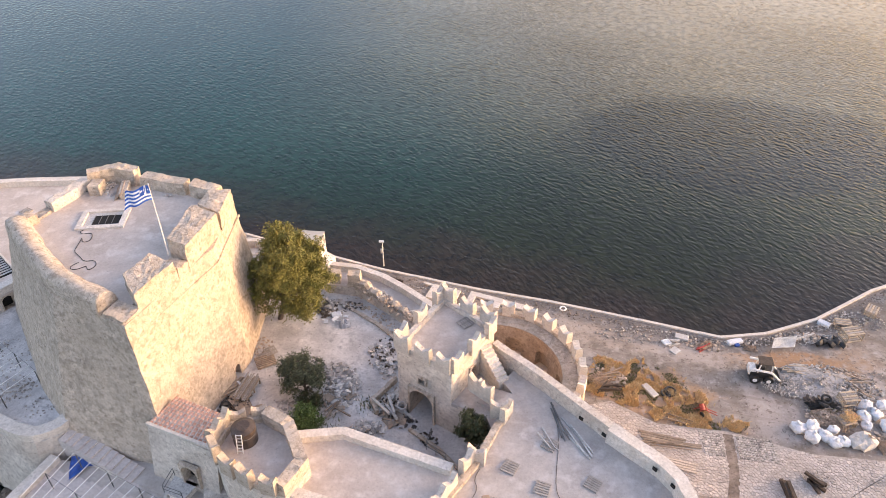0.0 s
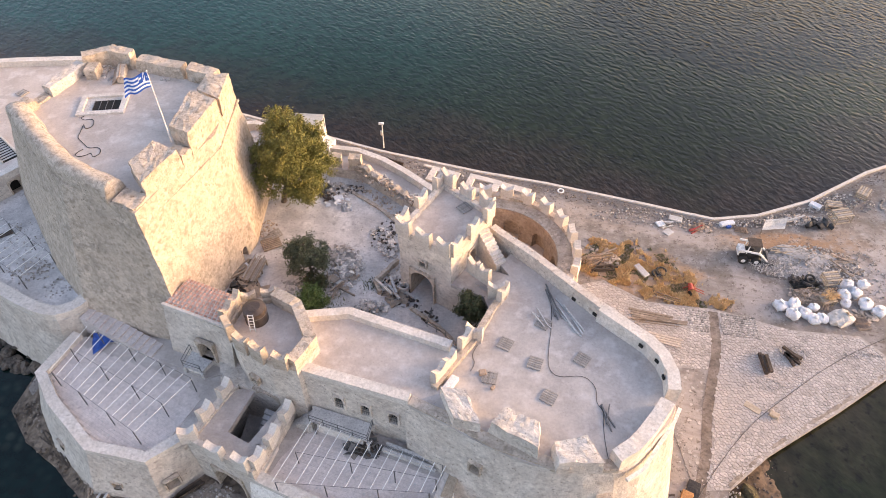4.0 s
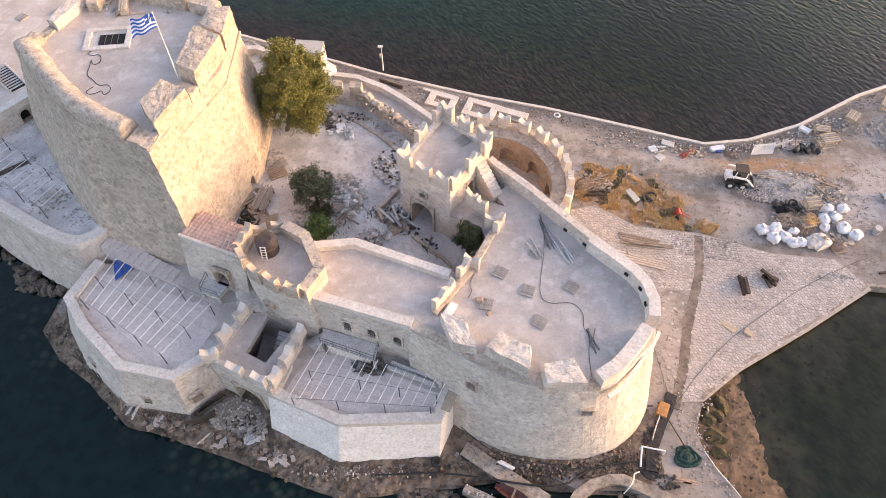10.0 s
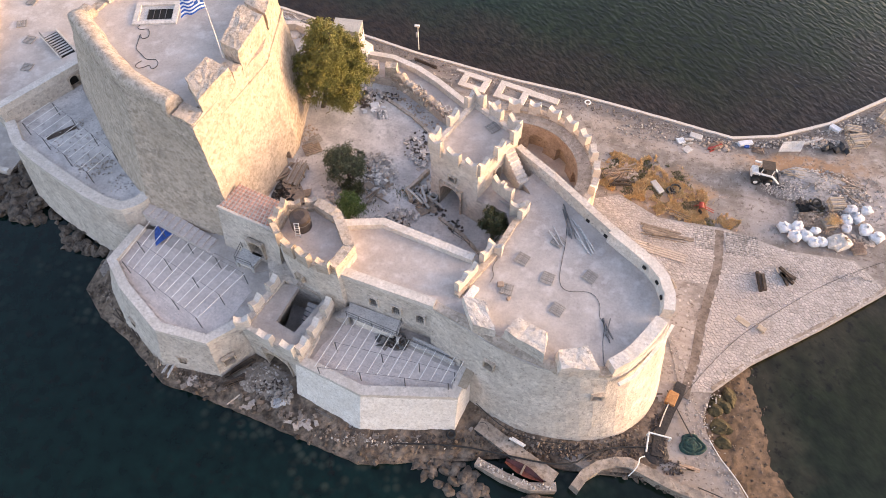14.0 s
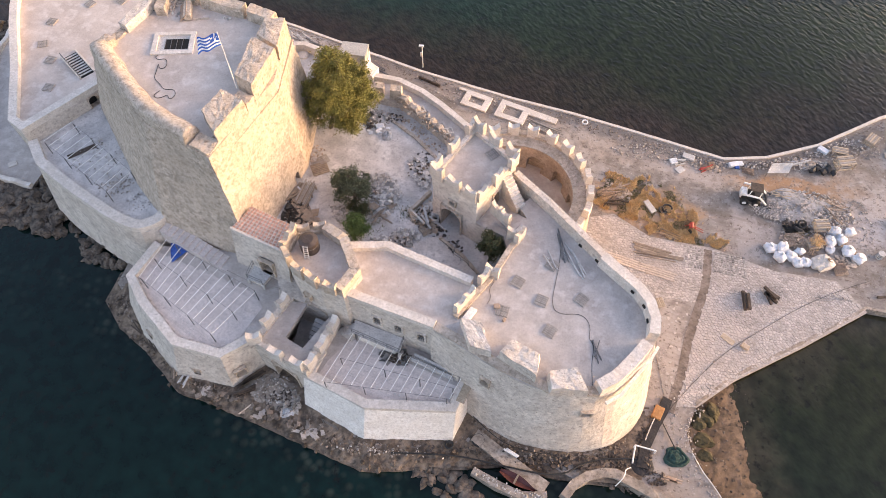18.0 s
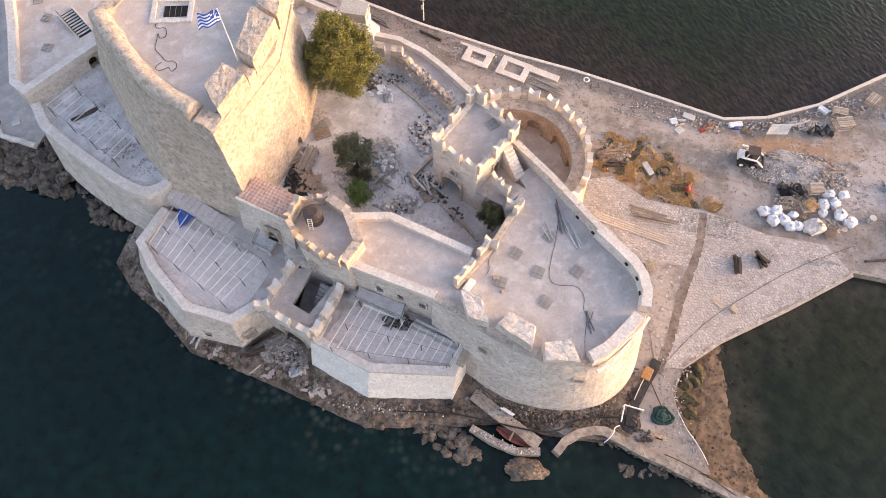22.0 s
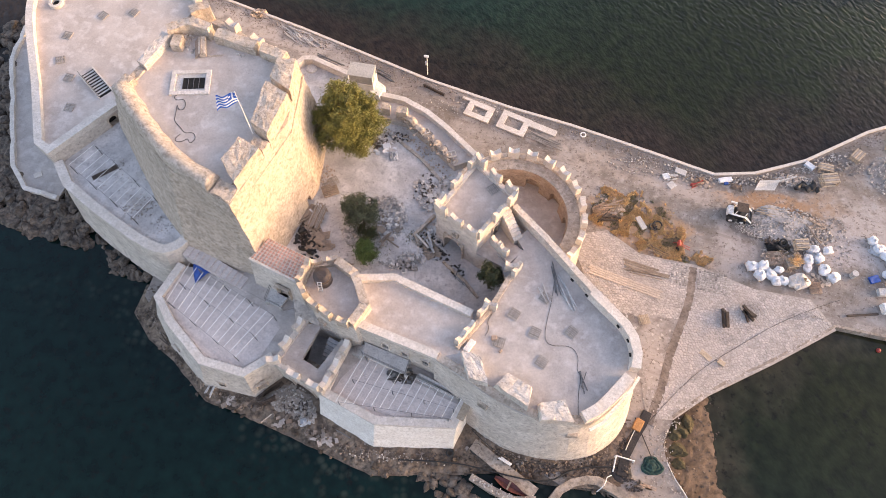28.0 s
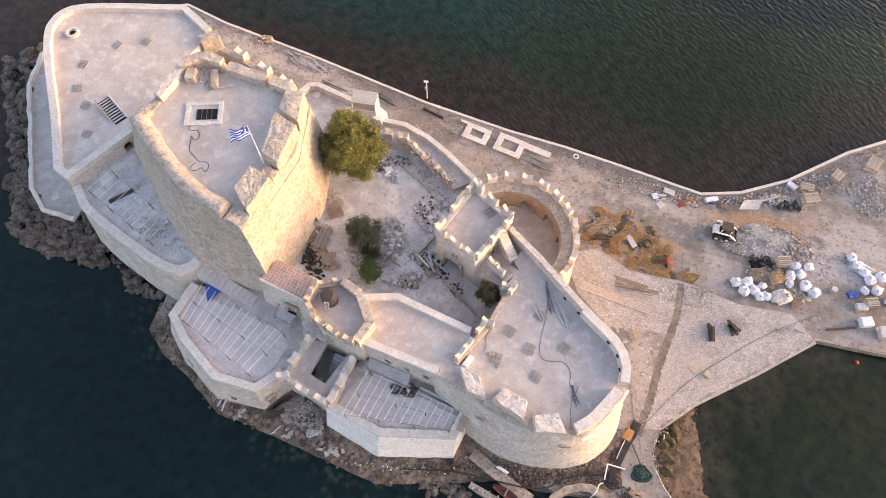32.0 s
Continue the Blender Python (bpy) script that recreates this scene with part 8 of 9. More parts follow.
part("thwart", bm, M_WOOD, cub)
bm = bmesh.new()
bmesh.ops.create_icosphere(bm, subdivisions=2, radius=0.3)
ob = tagged(link("buoy", bm, M_RED, smooth=True), "small red buoy floating off the quay", "buoy")
ob.location = (50.4, 3.2, 0.12)


# clutter on the decks and in the yard
lumps("deck_junk", pile(-8.2, -7.6, 5.56, 1.5, 0.7, 0.5, 60, 0.08, 0.28, 61), M_DARKWOOD, "heap of dark scrap on the bastion deck", "scrap")
sticks("deck_beams", (-4.3, -8.5), 6, 5.8, 0.3, -20, M_CONC, "long grey formwork beams along the wall", "beams", 5.56, 0.13, 2)
bm = bmesh.new()
box(bm, -0.45, -1.5, 0, 0.45, 1.5, 0.12, pose(-0.75, -10.6, 6.08, 0, 0, -20), 0.02)
tagged(link("golden_board", bm, M_NEWWOOD), "golden new board on the bastion parapet", "board")
lumps("terrace_litter", pile(-43.6, 9.4, 8.46, 2.4, 1.8, 0.1, 120, 0.04, 0.16, 62) + pile(-47, 13.5, 8.46, 3.4, 3.0, 0.05, 120, 0.03, 0.14, 63) + pile(-40, 7.2, 8.46, 1.5, 1.2, 0.05, 50, 0.03, 0.12, 64), M_RUBBLE, "grey stone litter on the sunk terrace", "litter")
lumps("yard_dark_litter", pile(-22.0, 9.2, 7.2, 1.4, 2.4, 0.5, 90, 0.06, 0.26, 65) + pile(-15.6, 23.2, 7.2, 1.6, 1.2, 0.4, 60, 0.06, 0.24, 66) + pile(-7.2, 9.0, 7.2, 1.2, 1.4, 0.3, 60, 0.06, 0.22, 67) + pile(-14.6, 8.2, 7.2, 1.6, 1.6, 0.3, 70, 0.06, 0.22, 68) + pile(-8.4, 15.8, 7.2, 1.5, 1.6, 0.3, 60, 0.06, 0.22, 69), M_ROCK, "dark scrap and broken wood in the courtyard", "litter")
lumps("foot_litter", pile(5, -15.4, 1.0, 6, 0.8, 0.2, 160, 0.05, 0.25, 70) + pile(15.6, -14.4, 1.0, 2.4, 1.0, 0.2, 90, 0.05, 0.22, 71), M_ROCK, "dark stones and mud clods at the wall foot", "litter")


# broken slabs and boards heaped in the courtyard and at the wall feet
def slabs(name, spots, size, thick, tilt, material, label, category):
    V, F = [], []
    for x, y, z in spots:
        w, d, t = size * rng.uniform(0.4, 1.0), size * rng.uniform(0.25, 0.8), thick * rng.uniform(0.6, 1.3)
        m = pose(x, y, z, rng.gauss(0, tilt), rng.gauss(0, tilt), rng.uniform(0, 360))
        k = len(V)
        cut = rng.uniform(0.5, 1.0)
        for zz in (0, t):
            V += [tuple(m @ Vector(v)) for v in ((-w, -d, zz), (w * cut, -d, zz), (w, d * cut, zz), (-w * 0.8, d, zz))]
        F += [(k + 3, k + 2, k + 1, k), (k + 4, k + 5, k + 6, k + 7)] + [(k + q, k + (q + 1) % 4, k + 4 + (q + 1) % 4, k + 4 + q) for q in range(4)]
    me = bpy.data.meshes.new(name)
    me.from_pydata(V, [], F)
    me.materials.append(material)
    return tagged(new(name, me), label, category, kind="stuff")


def heap(cx, cy, z, rx, ry, h, n):
    out = []
    for _ in range(n):
        a, d = rng.uniform(0, 6.28), math.sqrt(rng.random())
        out.append((cx + rx * d * math.cos(a), cy + ry * d * math.sin(a), z + h * (1 - d) * rng.uniform(0.3, 1)))
    return out


slabs("broken_slabs", heap(-11.8, 12.4, 7.25, 1.1, 2.2, 0.8, 60) + heap(-13.6, 14.2, 7.25, 1.6, 0.7, 0.4, 26) + heap(-13.4, 8.4, 7.25, 1.5, 0.9, 0.3, 26) + heap(-16.6, 8.6, 7.25, 1.0, 1.0, 0.3, 22) + heap(-8.8, 16.8, 7.22, 1.3, 1.3, 0.3, 22) + heap(-7.8, 14.6, 7.25, 1.2, 1.6, 0.6, 30) + heap(-10.5, 5.6, 7.25, 2.4, 0.9, 0.5, 30) + heap(-6.4, 10.6, 7.25, 1.0, 1.2, 0.4, 18), 0.42, 0.11, 16, M_SLABS, "heap of broken pale stone slabs in the courtyard", "slabs")
slabs("splintered_boards", heap(-21.8, 10.6, 7.25, 0.9, 2.2, 0.6, 26) + heap(-20.6, 7.6, 7.25, 1.6, 1.4, 0.4, 22) + heap(-12.4, 10.2, 7.3, 1.6, 1.4, 0.6, 14) + heap(-6.8, 8.2, 7.3, 1.2, 1.4, 0.4, 14), 0.75, 0.05, 14, M_WOOD, "splintered old boards and panels", "boards")
slabs("dark_scrap", heap(-15.4, 22.6, 7.25, 1.0, 0.9, 0.4, 22) + heap(-13.0, 23.6, 7.22, 1.8, 0.9, 0.2, 22) + heap(-22.2, 9.0, 7.25, 1.0, 1.8, 0.4, 22) + heap(-6.0, 9.4, 7.22, 1.0, 1.4, 0.3, 18) + heap(-14.4, 10.2, 7.22, 1.6, 2.0, 0.2, 20) + heap(38.2, 16.6, 1.2, 1.3, 0.7, 0.5, 34) + heap(-8.2, 17.4, 7.2, 1.0, 1.4, 0.2, 12), 0.24, 0.08, 22, M_TANK, "dark scrap, sheeting and rags", "scrap")
slabs("pale_sheets", heap(-14.2, 21.6, 7.25, 1.4, 1.2, 0.3, 10) + heap(-13.1, 20.9, 7.25, 0.4, 0.4, 0.4, 5) + heap(-21.6, 11.6, 7.5, 0.7, 1.6, 0.3, 8), 0.4, 0.05, 18, M_BAG, "crumpled pale sheets among the scrap", "sheets")
slabs("pink_rubble", heap(-21.4, 17.2, 7.22, 1.2, 1.3, 0.4, 60), 0.15, 0.09, 25, M_BRICKYJ, "heap of broken pink tiles at the keep's foot", "tiles")
slabs("shelf_slabs", heap(-27.5, -12.0, 1.05, 3.0, 0.6, 0.1, 26) + heap(-22.0, -13.4, 1.05, 3.0, 0.8, 0.1, 26) + heap(-17.4, -14.6, 1.05, 2.0, 0.8, 0.1, 18), 0.4, 0.12, 14, M_LEDGE, "loose flat stones on the rocky shelf", "stones")
slabs("shelf_scrap", heap(-20.6, -11.8, 1.05, 1.8, 1.2, 0.4, 40) + heap(6.5, -16.0, 1.1, 4.0, 0.7, 0.2, 46) + heap(-3.5, -15.6, 1.1, 3.0, 0.6, 0.2, 26), 0.24, 0.07, 22, M_TANK, "dark scrap at the wall's foot", "scrap")
# rack of pink tiles on a pallet by the keep
rack = thing("tile_rack", "slatted wooden rack on the courtyard floor", "rack", at=pose(-20.4, 14.8, 7.2, 0, 0, 28))
for k in range(7):
    bm = bmesh.new()
    box(bm, -1.0, -0.75 + k * 0.25, 0.1, 1.0, -0.6 + k * 0.25, 0.3, None, 0.01)
    part("slat", bm, M_WOOD, rack)
for x in (-0.8, 0.75):
    bm = bmesh.new()
    box(bm, x, -0.8, 0, x + 0.1, 0.95, 0.1)
    part("bearer", bm, M_WOOD, rack)
# small timber frames on the wall walk
for x, y, a in ((-9.3, 24.0, 30), (-5.5, 20.9, 20)):
    fr = thing("work_trestle", "small pale timber trestle on the wall walk", "trestle", "trestles on the wall walk", at=pose(x, y, 8.47, 0, 0, a))
    for k, (x0, y0, x1, y1, z) in enumerate(((-0.6, -0.45, 0.6, -0.35, 0.4), (-0.6, 0.35, 0.6, 0.45, 0.4), (-0.6, -0.35, -0.5, 0.35, 0.42), (0.5, -0.35, 0.6, 0.35, 0.42), (-0.05, -0.35, 0.05, 0.35, 0.42))):
        bm = bmesh.new()
        box(bm, x0, y0, z, x1, y1, z + 0.08)
        part("rail", bm, M_COPING, fr)
    for x0 in (-0.6, 0.5):
        for y0 in (-0.45, 0.35):
            bm = bmesh.new()
            box(bm, x0, y0, 0, x0 + 0.1, y0 + 0.1, 0.4)
            part("leg", bm, M_COPING, fr)

slabs("deck_frames", heap(-8.4, -7.6, 5.6, 1.9, 0.8, 0.7, 34), 0.6, 0.05, 25, M_STEEL, "heap of dark steel frames on the bastion deck", "scrap")

slabs("splinter_heap", heap(38.4, 14.4, 1.0, 1.9, 1.2, 0.5, 90) + heap(41.0, 19.8, 1.2, 3.6, 1.2, 0.3, 120) + heap(43.5, 11.6, 1.0, 1.8, 0.9, 0.2, 50) + heap(28.6, 25.0, 1.0, 2.4, 0.9, 0.2, 40) + heap(41.5, 26.6, 1.0, 2.4, 0.9, 0.3, 70) + heap(17.0, 20.0, 1.0, 1.8, 2.0, 0.2, 60), 0.3, 0.03, 12, M_BRICKYJ, "splintered wood and sticks among the debris", "splinters")
slabs("stone_chips", heap(34.4, 6.6, 1.05, 1.6, 1.0, 0.0, 60) + heap(41.5, 6.4, 1.05, 2.0, 0.6, 0.1, 40) + heap(31.0, 2.6, 1.04, 3.0, 0.6, 0.0, 30), 0.12, 0.05, 12, M_RUBBLE, "stone chips lying on the paving", "chips")


# boarded decks of the two low bastions
def deck(parent, poly, z, ang, w):
    c, s_ = math.cos(radians(ang)), math.sin(radians(ang))
    loc = [(x * c + y * s_, -x * s_ + y * c) for x, y in poly]
    v = min(p[1] for p in loc) + w / 2
    while v < max(p[1] for p in loc):
        xs = sorted(a[0] + (b[0] - a[0]) * (v - a[1]) / (b[1] - a[1]) for a, b in zip(loc, loc[1:] + loc[:1]) if (a[1] - v) * (b[1] - v) < 0)
        for u0, u1 in zip(xs[::2], xs[1::2]):
            if u1 - u0 > 0.4:
                bm = bmesh.new()
                box(bm, u0, v - w * 0.49, z, u1, v + w * 0.49, z + 0.03 + rng.uniform(0, 0.005), pose(0, 0, 0, 0, 0, ang))
                part("deck_board", bm, M_DECK, parent)
        v += w


deck(wbast, [(-36.9, 2.2), (-38.0, -1.2), (-36.2, -3.5), (-31.6, -7.8), (-26.8, -8.7), (-25.0, -7.2), (-23.4, -3.4), (-25.5, -1.6)], 6.262, -30, 0.28)
deck(sbast, [(-15.4, -8.6), (-16.2, -10.4), (-10.8, -12.5), (-2.4, -12.0), (-1.6, -10.2), (-13.2, -5.8)], 5.562, -18, 0.28)
# stumps left on the inner side of the wall walk
for x, y, w, h in ((-12.5, 26.2, 0.75, 1.8), (-14.8, 26.8, 0.6, 1.4)):
    rough_block("masonry_stump", [(x - w, y - 0.5), (x + w, y - 0.65), (x + w, y + 0.4), (x - w, y + 0.5)], 8.3, 8.4 + h, ncur, "broken masonry stump", 0.1)
lumps("bastion_foot_stones", [(x + rng.gauss(0, 0.25), y - abs(rng.gauss(0.1, 0.3)), rng.choice((1.0, 1.05, 1.1, 1.4)), rng.choice((0.05, 0.08, 0.12, 0.2))) for x, y in resample([(0.2, -11.9), (3.5, -14.0), (8.6, -15.0), (13.6, -14.4), (16.6, -12.6)], 0.14)], M_LEDGE, "crumbled stones at the foot of the round bastion", "stones")
pallet(pose(20.9, 3.9, 1.06, 0, 0, 20), M_NEWWOOD, "yellow timber pallet beside the bastion wall", "")
drum = thing("steel_drum", "pale steel drum on the quay", "drum", at=pose(48.0, 12.8, 0.95))
bm = bmesh.new()
tube(bm, (0, 0, 0), (0, 0, 0.88), 0.42, 0.42, 18)
part("shell", bm, M_CONC, drum)
for z in (0.26, 0.54, 0.80):
    bm = bmesh.new()
    tube(bm, (0, 0, z), (0, 0, z + 0.04), 0.445, 0.445, 18)
    part("hoop", bm, M_STEEL, drum)
sticks("quay_beam", (48.5, 7.4), 1, 4.2, 0.0, 9, M_DARKWOOD, "dark steel beam lying on the quay", "beam", 0.97, 0.12, 0)
crate(pose(52.9, 11.4, 0.96, 0, 0, 10), 1.6, 1.3, 0.9, "yellow timber crate beside bulk bags")
for x, y, a, w, d, h, mt, nm, lab, cat in ((51.5, 10.7, 6, 1.5, 1.0, 0.7, M_CONC, "grey_chest", "grey plastic chest beside the bulk bags", "chest"), (50.7, 12.5, 20, 1.4, 1.0, 0.3, M_BLUE, "folded_tarpaulin", "folded blue tarpaulin on the quay", "tarpaulin")):
    bm = bmesh.new()
    box(bm, -w / 2, -d / 2, 0, w / 2, d / 2, h, None, 0.06)
    bmesh.ops.subdivide_edges(bm, edges=bm.edges, cuts=2, use_grid_fill=True)
    for v in bm.verts:
        if v.co.z > 0.02:
            v.co = wob(v.co, 0.07, 1.7)
    tagged(link(nm, bm, mt), lab, cat).matrix_world = pose(x, y, 0.95, 0, 0, a)

slabs("pit_scrap", heap(-5.4, 7.4, 7.22, 1.1, 0.9, 0.3, 22) + heap(-3.4, 5.6, 7.22, 1.2, 0.9, 0.2, 16) + heap(-9.6, 5.6, 7.3, 1.6, 0.7, 0.5, 26), 0.24, 0.07, 22, M_TANK, "dark scrap beside the gate pit", "scrap")

rs = thing("round_cover", "round white cover lying on the raised walk", "cover")
bm = bmesh.new()
tube(bm, (-26.3, 33.7, 7.16), (-26.3, 33.7, 7.4), 0.75, 0.7, 20)
tube(bm, (-26.3, 33.7, 7.4), (-26.3, 33.7, 7.5), 0.7, 0.35, 20)
part("lid", bm, M_COPING, rs)
sticks("lath_heap", (-31.9, 44.5), 16, 3.4, 0.9, -38, M_CONC, "heap of pale laths on the quay north of the keep", "laths", 0.97, 0.05, 22)
sticks("lath_heap", (-29.0, 43.4), 12, 2.6, 0.8, -20, M_CONC, "heap of pale laths on the quay north of the keep", "laths", 0.97, 0.05, 30)
slabs("quay_scrap_heap", heap(-38.4, 48.2, 1.0, 1.4, 0.8, 0.5, 40), 0.4, 0.07, 25, M_BRICKYJ, "scrap and broken boards heaped at the kerb", "scrap")

slabs("keep_foot_scrap", heap(-22.6, 7.6, 7.25, 1.0, 1.4, 0.5, 40) + heap(-21.4, 5.8, 7.25, 1.2, 0.8, 0.4, 26), 0.28, 0.06, 24, M_BLACK, "black scrap and cans at the keep's foot", "scrap")
slabs("deck_litter", heap(-30, -5.0, 6.31, 4.0, 2.4, 0.0, 16) + heap(-8, -10.4, 5.61, 5.0, 1.4, 0.0, 18), 0.12, 0.03, 4, M_CONC, "small offcuts lying on the decks", "offcuts")


# ---- more of the building site on the quay ----
def wire_cage(m, w, d, h, label):
    """Open crate of thin rusty bars."""
    root = thing("wire_cage", label, "cage", at=m)
    for z in (0.04, h / 2, h):
        for k in range(7):
            bm = bmesh.new()
            x = -w / 2 + w * k / 6
            tube(bm, (x, -d / 2, z), (x, d / 2, z), 0.03, seg=4)
            part("bar", bm, M_BRICKY, root)
        for y in (-d / 2, 0, d / 2):
            bm = bmesh.new()
            tube(bm, (-w / 2, y, z), (w / 2, y, z), 0.03, seg=4)
            part("rail", bm, M_BRICKY, root)
    for x in (-w / 2, w / 2):
        for y in (-d / 2, d / 2):
            bm = bmesh.new()
            tube(bm, (x, y, 0), (x, y, h), 0.04, seg=4)
            part("post", bm, M_BRICKY, root)


wire_cage(pose(38.2, 14.2, 0.97, 0, 3, 12), 2.2, 1.7, 0.5, "rusty wire cage lying among the debris")
wire_cage(pose(39.4, 13.1, 0.97, 0, 0, -20), 1.5, 1.3, 0.4, "rusty wire cage lying among the debris")
wire_cage(pose(42.9, 10.5, 0.97, 0, 0, 8), 1.4, 1.5, 0.3, "rusty wire cage beside the torn bag")
wire_cage(pose(15.2, 19.0, 0.97, 4, 0, 30), 2.0, 1.4, 0.6, "rusty wire cage in the dry grass")


def crumpled(name, x, y, z, w, d, h, material, label, category, a=0):
    """Sheet thrown down in folds."""
    bm = bmesh.new()
    n = 12
    sd_ = rng.uniform(0, 60)
    g_ = []
    for i in range(n + 1):
        g_.append([])
        for j in range(n + 1):
            u, v = i / n - 0.5, j / n - 0.5
            e = max(0.0, 1 - (abs(u) * 2) ** 3) * max(0.0, 1 - (abs(v) * 2) ** 3)
            k = noise.noise(Vector((u * 5, v * 5, sd_))) + 0.5 * noise.noise(Vector((u * 12, v * 12, sd_)))
            g_[-1].append(bm.verts.new((w * u * (1 + 0.25 * noise.noise(Vector((v * 4, sd_, 0)))), d * v * (1 + 0.25 * noise.noise(Vector((u * 4, 0, sd_)))), 0.02 + e * h * (0.45 + 0.8 * abs(k)))))
    for i in range(n):
        for j in range(n):
            bm.faces.new((g_[i][j], g_[i + 1][j], g_[i + 1][j + 1], g_[i][j + 1]))
    bmesh.ops.solidify(bm, geom=list(bm.faces), thickness=0.015)
    tagged(link(name, bm, material), label, category).matrix_world = pose(x, y, z, 0, 0, a)


crumpled("black_sheeting", 38.6, 16.0, 1.15, 3.2, 1.3, 0.5, M_BLACK, "black plastic sheeting crumpled on the debris heap", "sheeting", 12)
crumpled("pale_blue_sheet", 43.2, 15.2, 1.1, 1.6, 1.2, 0.6, M_BAG, "pale sheet heaped between bulk bags", "sheet", 30)
crumpled("torn_sheet", 52.4, 16.6, 1.0, 3.4, 1.8, 0.5, M_BAG, "large torn white sheet spread over bags", "sheet", -25)
crumpled("rusty_sheet", 28.6, 24.9, 1.0, 2.4, 1.1, 0.3, M_BRICKY, "rust-brown sheet metal by the kerb", "sheet metal", 25)
crumpled("rusty_sheet", 33.8, 24.6, 1.0, 1.4, 1.0, 0.3, M_BRICKY, "rust-brown sheet metal by the kerb", "sheet metal", -10)
crumpled("foil_bundle", -13.1, 20.8, 7.22, 1.2, 1.5, 0.6, M_BAG, "shiny crumpled foil bundle in the courtyard", "bundle", 10)
crumpled("dust_sheet", -19.6, -13.2, 1.15, 1.3, 1.0, 0.3, M_BAG, "white dust sheet at the gatehouse foot", "sheet", 20)
sticks("leaning_boards", (-24.2, -9.9), 6, 3.4, 0.3, 36, M_DARKWOOD, "dark boards piled against the bastion corner", "boards", 1.15, 0.09, 9)
sticks("broken_poles", (43.4, 18.6), 7, 2.6, 1.2, -25, M_WOOD, "broken poles on the debris heap", "poles", 1.35, 0.05, 35)
sticks("pale_battens", (37.6, 20.9), 6, 2.8, 0.8, -10, M_NEWWOOD, "pale battens along the gravel heap", "battens", 1.2, 0.05, 20)
sticks("kerb_planks", (40.4, 26.9), 4, 3.0, 0.5, 18, M_CONC, "grey planks beside the kerb", "planks", 1.0, 0.07, 12)
sticks("frame_wreck", (16.2, 18.2), 7, 2.4, 0.9, 15, M_DARKWOOD, "dark broken frames at the edge of the grass", "frames", 1.05, 0.08, 40)
lumps("gravel_chips", [q for q in pile(36.4, 18.6, 1.25, 3.4, 1.6, 0.4, 700, 0.03, 0.1, 91) + pile(42.4, 18.4, 1.1, 3.0, 1.6, 0.4, 500, 0.03, 0.12, 92)], M_SLABS, "pale chips on the gravel heap", "chips")


# ---- more in the courtyard ----
lumps("planter_ring", [(-15.0 + (2.9 + rng.gauss(0, 0.22)) * math.cos(t), 10.5 + (3.0 + rng.gauss(0, 0.22)) * math.sin(t), 7.28 + rng.uniform(0, 0.15), rng.uniform(0.12, 0.3)) for t in [rng.uniform(-2.9, 1.9) for _ in range(170)]], M_SLABS, "ring of loose stones round the olive tree", "stones", flat=(0.35, 0.8))
rk = thing("timber_rack", "low rack stacked with old planks beside the keep", "timber rack", at=pose(-21.3, 10.9, 7.2, 0, 0, 78))
for k in range(8):
    bm = bmesh.new()
    box(bm, -1.6 + rng.uniform(-0.25, 0.25), -0.78 + k * 0.2, 0.55 + rng.uniform(0, 0.06), 1.6 + rng.uniform(-0.3, 0.3), -0.63 + k * 0.2, 0.66, None, 0.01)
    part("plank", bm, M_PALLET if k % 3 else M_WOOD, rk)
for x in (-1.2, 0.0, 1.2):
    bm = bmesh.new()
    box(bm, x - 0.06, -0.8, 0.42, x + 0.06, 0.85, 0.54)
    part("bearer", bm, M_WOOD, rk)
    for y in (-0.75, 0.75):
        bm = bmesh.new()
        box(bm, x - 0.06, y - 0.06, 0, x + 0.06, y + 0.06, 0.42)
        part("leg", bm, M_WOOD, rk)
for x, y, z, tx in ((-21.0, 7.8, 7.22, 6), (-20.2, 7.3, 7.22, 0), (-21.4, 7.2, 7.3, 25)):
    tyre(pose(x, y, z, tx, 0, 0), 0.5, "black tyre at the keep's foot")
bm = bmesh.new()
box(bm, -1.2, -0.13, 0, 1.2, 0.13, 0.2, pose(-7.9, 8.8, 7.75, 0, 8, -42), 0.02)
tagged(link("stone_lintel", bm, M_COPING), "pale stone lintel fallen across the gate pit", "lintel")
slabs("pit_slabs", heap(-6.9, 10.6, 7.24, 1.1, 1.4, 0.2, 26), 0.3, 0.08, 18, M_BRICKYJ, "brown rubble inside the gate pit", "rubble")

lb = thing("white_ring", "small white ring lying on the quay kerb", "ring", at=pose(12.5, 30.8, 1.2))
bm = bmesh.new()
tor = [[bm.verts.new(((0.36 + 0.1 * math.cos(q)) * math.cos(t), (0.36 + 0.1 * math.cos(q)) * math.sin(t), 0.08 + 0.08 * math.sin(q))) for q in [2 * math.pi * k / 8 for k in range(8)]] for t in [2 * math.pi * k / 18 for k in range(18)]]
for a, b in zip(tor, tor[1:] + tor[:1]):
    for k in range(8):
        bm.faces.new((a[k], b[k], b[(k + 1) % 8], a[(k + 1) % 8]))
part("tube", bm, M_WHITE, lb, smooth=True)

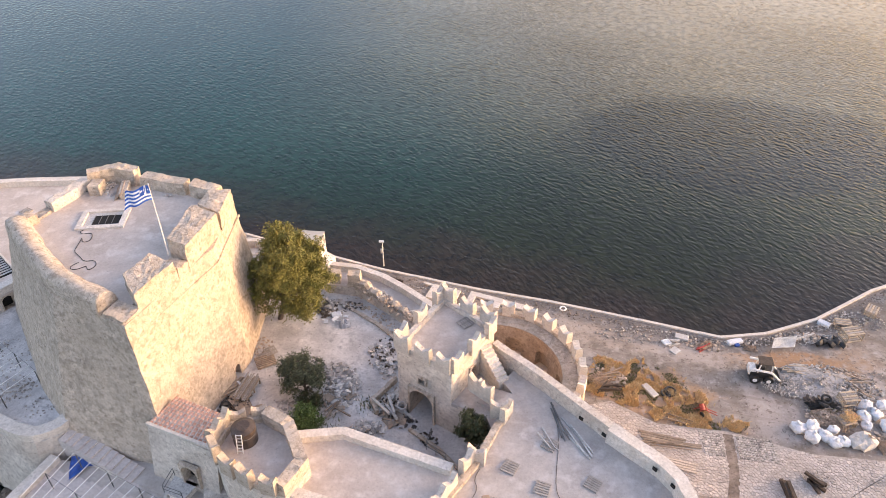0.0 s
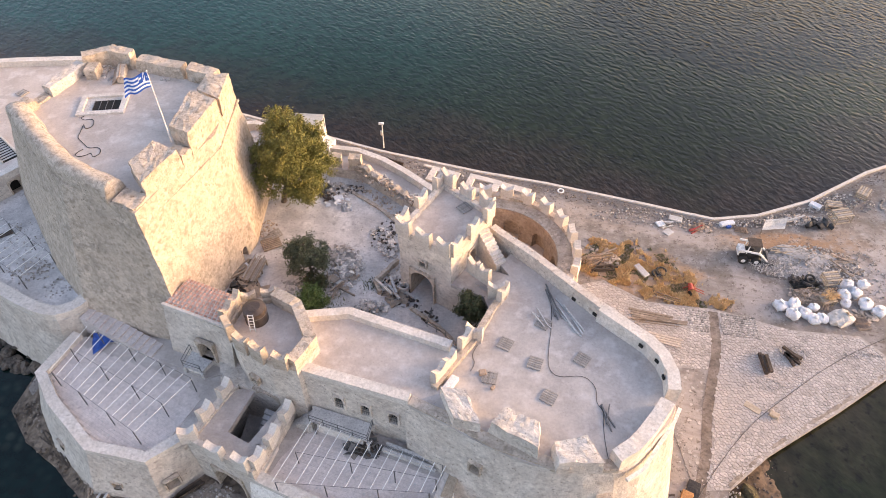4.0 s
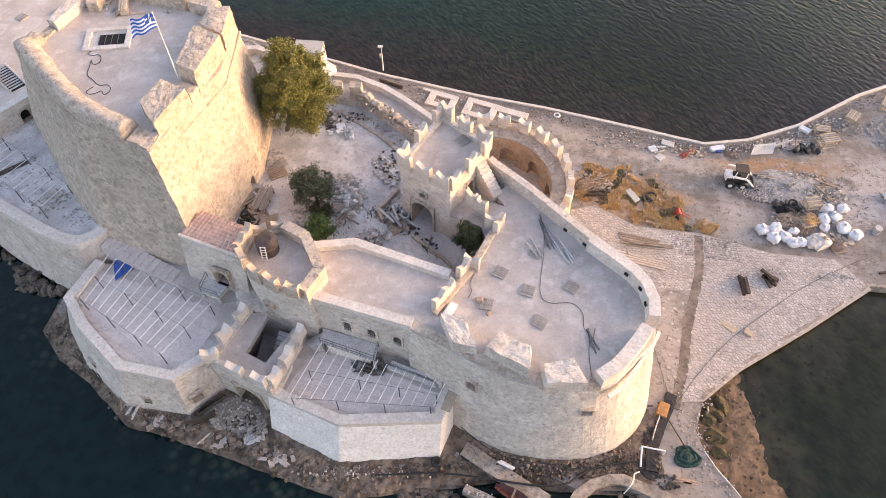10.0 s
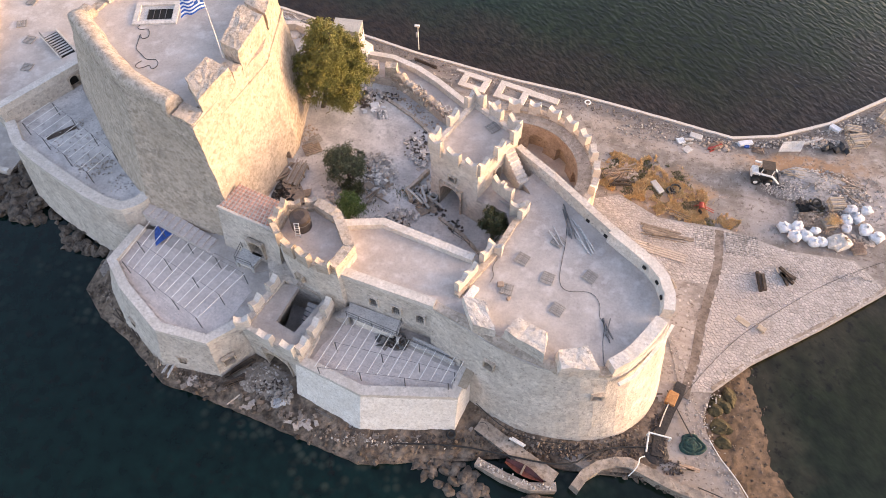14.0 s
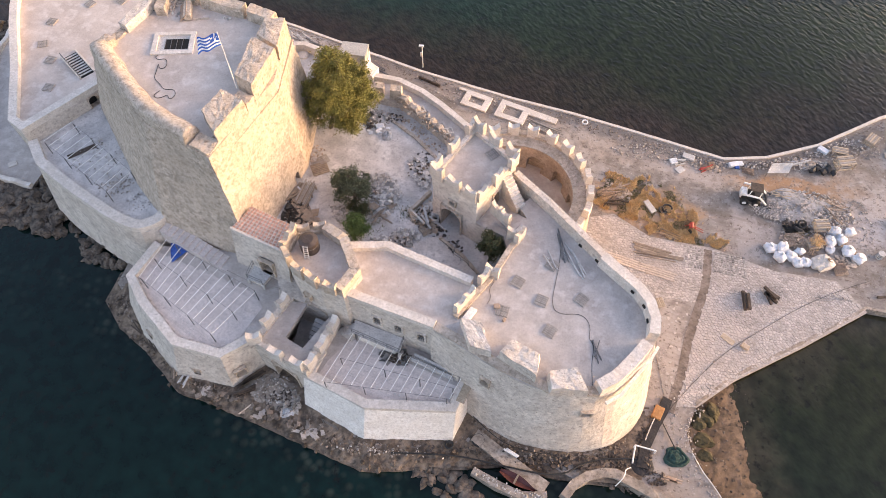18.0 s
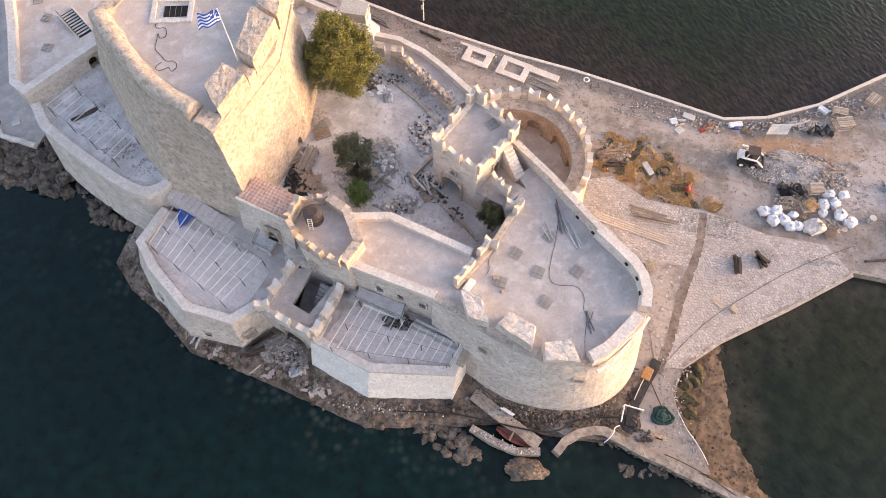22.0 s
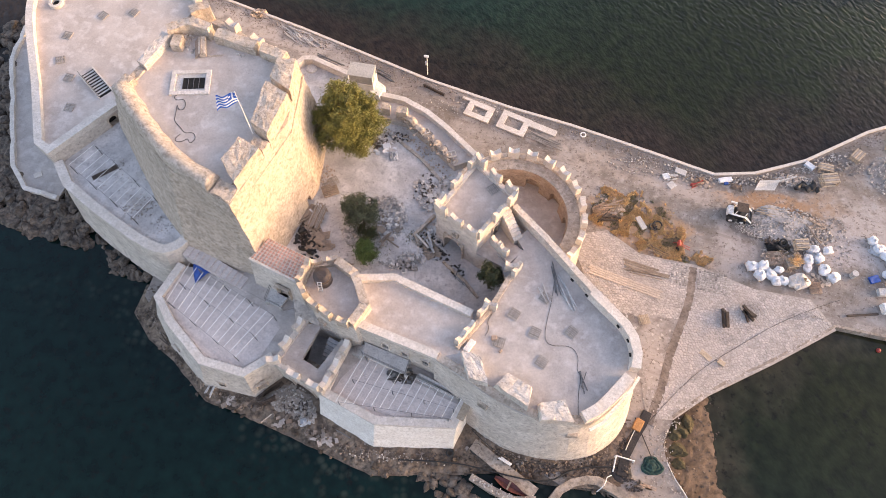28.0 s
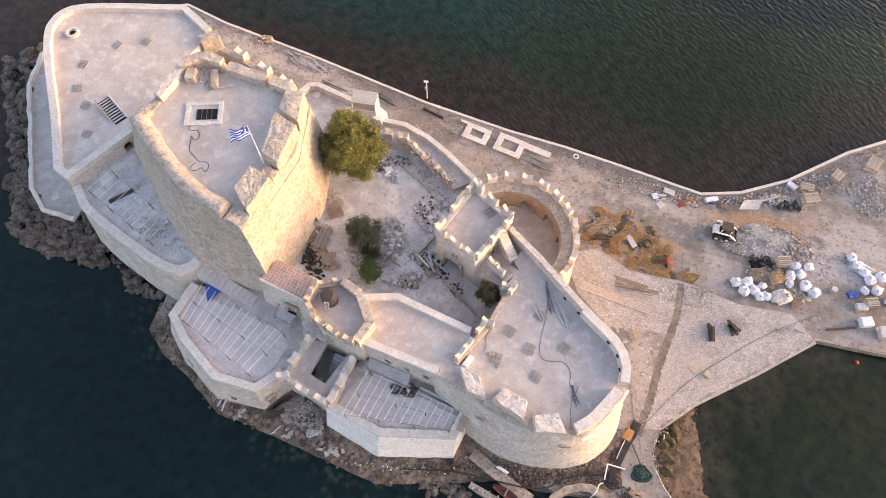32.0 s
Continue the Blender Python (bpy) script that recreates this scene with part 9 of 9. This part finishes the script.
# planks and scrap along the western ledge
for c, n, L, sp, a, mt, lab in (((-33.2, -8.2), 2, 2.2, 0.25, 75, M_PLANK, "pale plank leaning at the ledge"), ((-33.0, -9.9), 3, 1.7, 0.3, 95, M_WOOD, "grey boards lying on the ledge"), ((-24.2, -13.3), 1, 1.7, 0.1, 60, M_PLANK, "single pale plank on the ledge"), ((-38.6, -4.9), 4, 2.0, 0.4, -45, M_DARKWOOD, "dark wet timbers along the wall's foot"), ((-36.4, -7.0), 4, 2.2, 0.4, -40, M_DARKWOOD, "dark wet timbers along the wall's foot")):
    sticks("ledge_planks", c, n, L, sp, a, mt, lab, "planks", 1.08, 0.06, 16)
slabs("ledge_slabs", heap(-22.6, -13.7, 1.08, 1.0, 0.4, 0.0, 6) + heap(-29.0, -11.6, 1.1, 0.3, 0.3, 0.0, 2) + heap(-16.6, -15.2, 1.08, 2.0, 0.4, 0.0, 8), 0.5, 0.1, 4, M_MORTAR, "pale flat slabs lying on the ledge", "slabs")
# lean-to, sticks and stones in the north corner of the keep roof
lean = thing("stone_lean_to", "sloping stone slab over a dark gap on the keep roof", "hood", at=pose(-34.6, 23.9, K, 0, 0, 14))
bm = bmesh.new()
box(bm, -0.35, -1.25, 0.0, 0.45, 1.2, 0.75, bevel=0.05)
part("body", bm, M_OLD, lean)
bm = bmesh.new()
box(bm, -0.62, -1.3, 0.0, 0.62, 1.3, 0.1, pose(-0.42, 0, 0.34, 0, -42, 0), bevel=0.03)
part("cover_slab", bm, M_BRICKY, lean)
for a, n, L in ((30, 3, 2.0), (-50, 2, 1.6), (80, 2, 1.5)):
    sticks("roof_laths", (-36.7, 24.7), n, L, 0.4, a, M_PLANK, "loose pale laths heaped on the keep roof", "laths", K + 0.02, 0.05, 14)
sticks("roof_plank", (-33.0, 23.1), 2, 1.8, 0.12, 8, M_PLANK, "pale plank on the keep roof", "plank", K + 0.01, 0.05, 4)
slabs("roof_stones", heap(-37.0, 25.2, K, 0.8, 0.7, 0.3, 26) + heap(-31.0, 23.4, K, 1.4, 0.2, 0.0, 5) + heap(-36.0, 23.6, K, 0.9, 0.5, 0.0, 8), 0.2, 0.14, 16, M_SLABS, "broken stones in the corner of the keep roof", "stones")
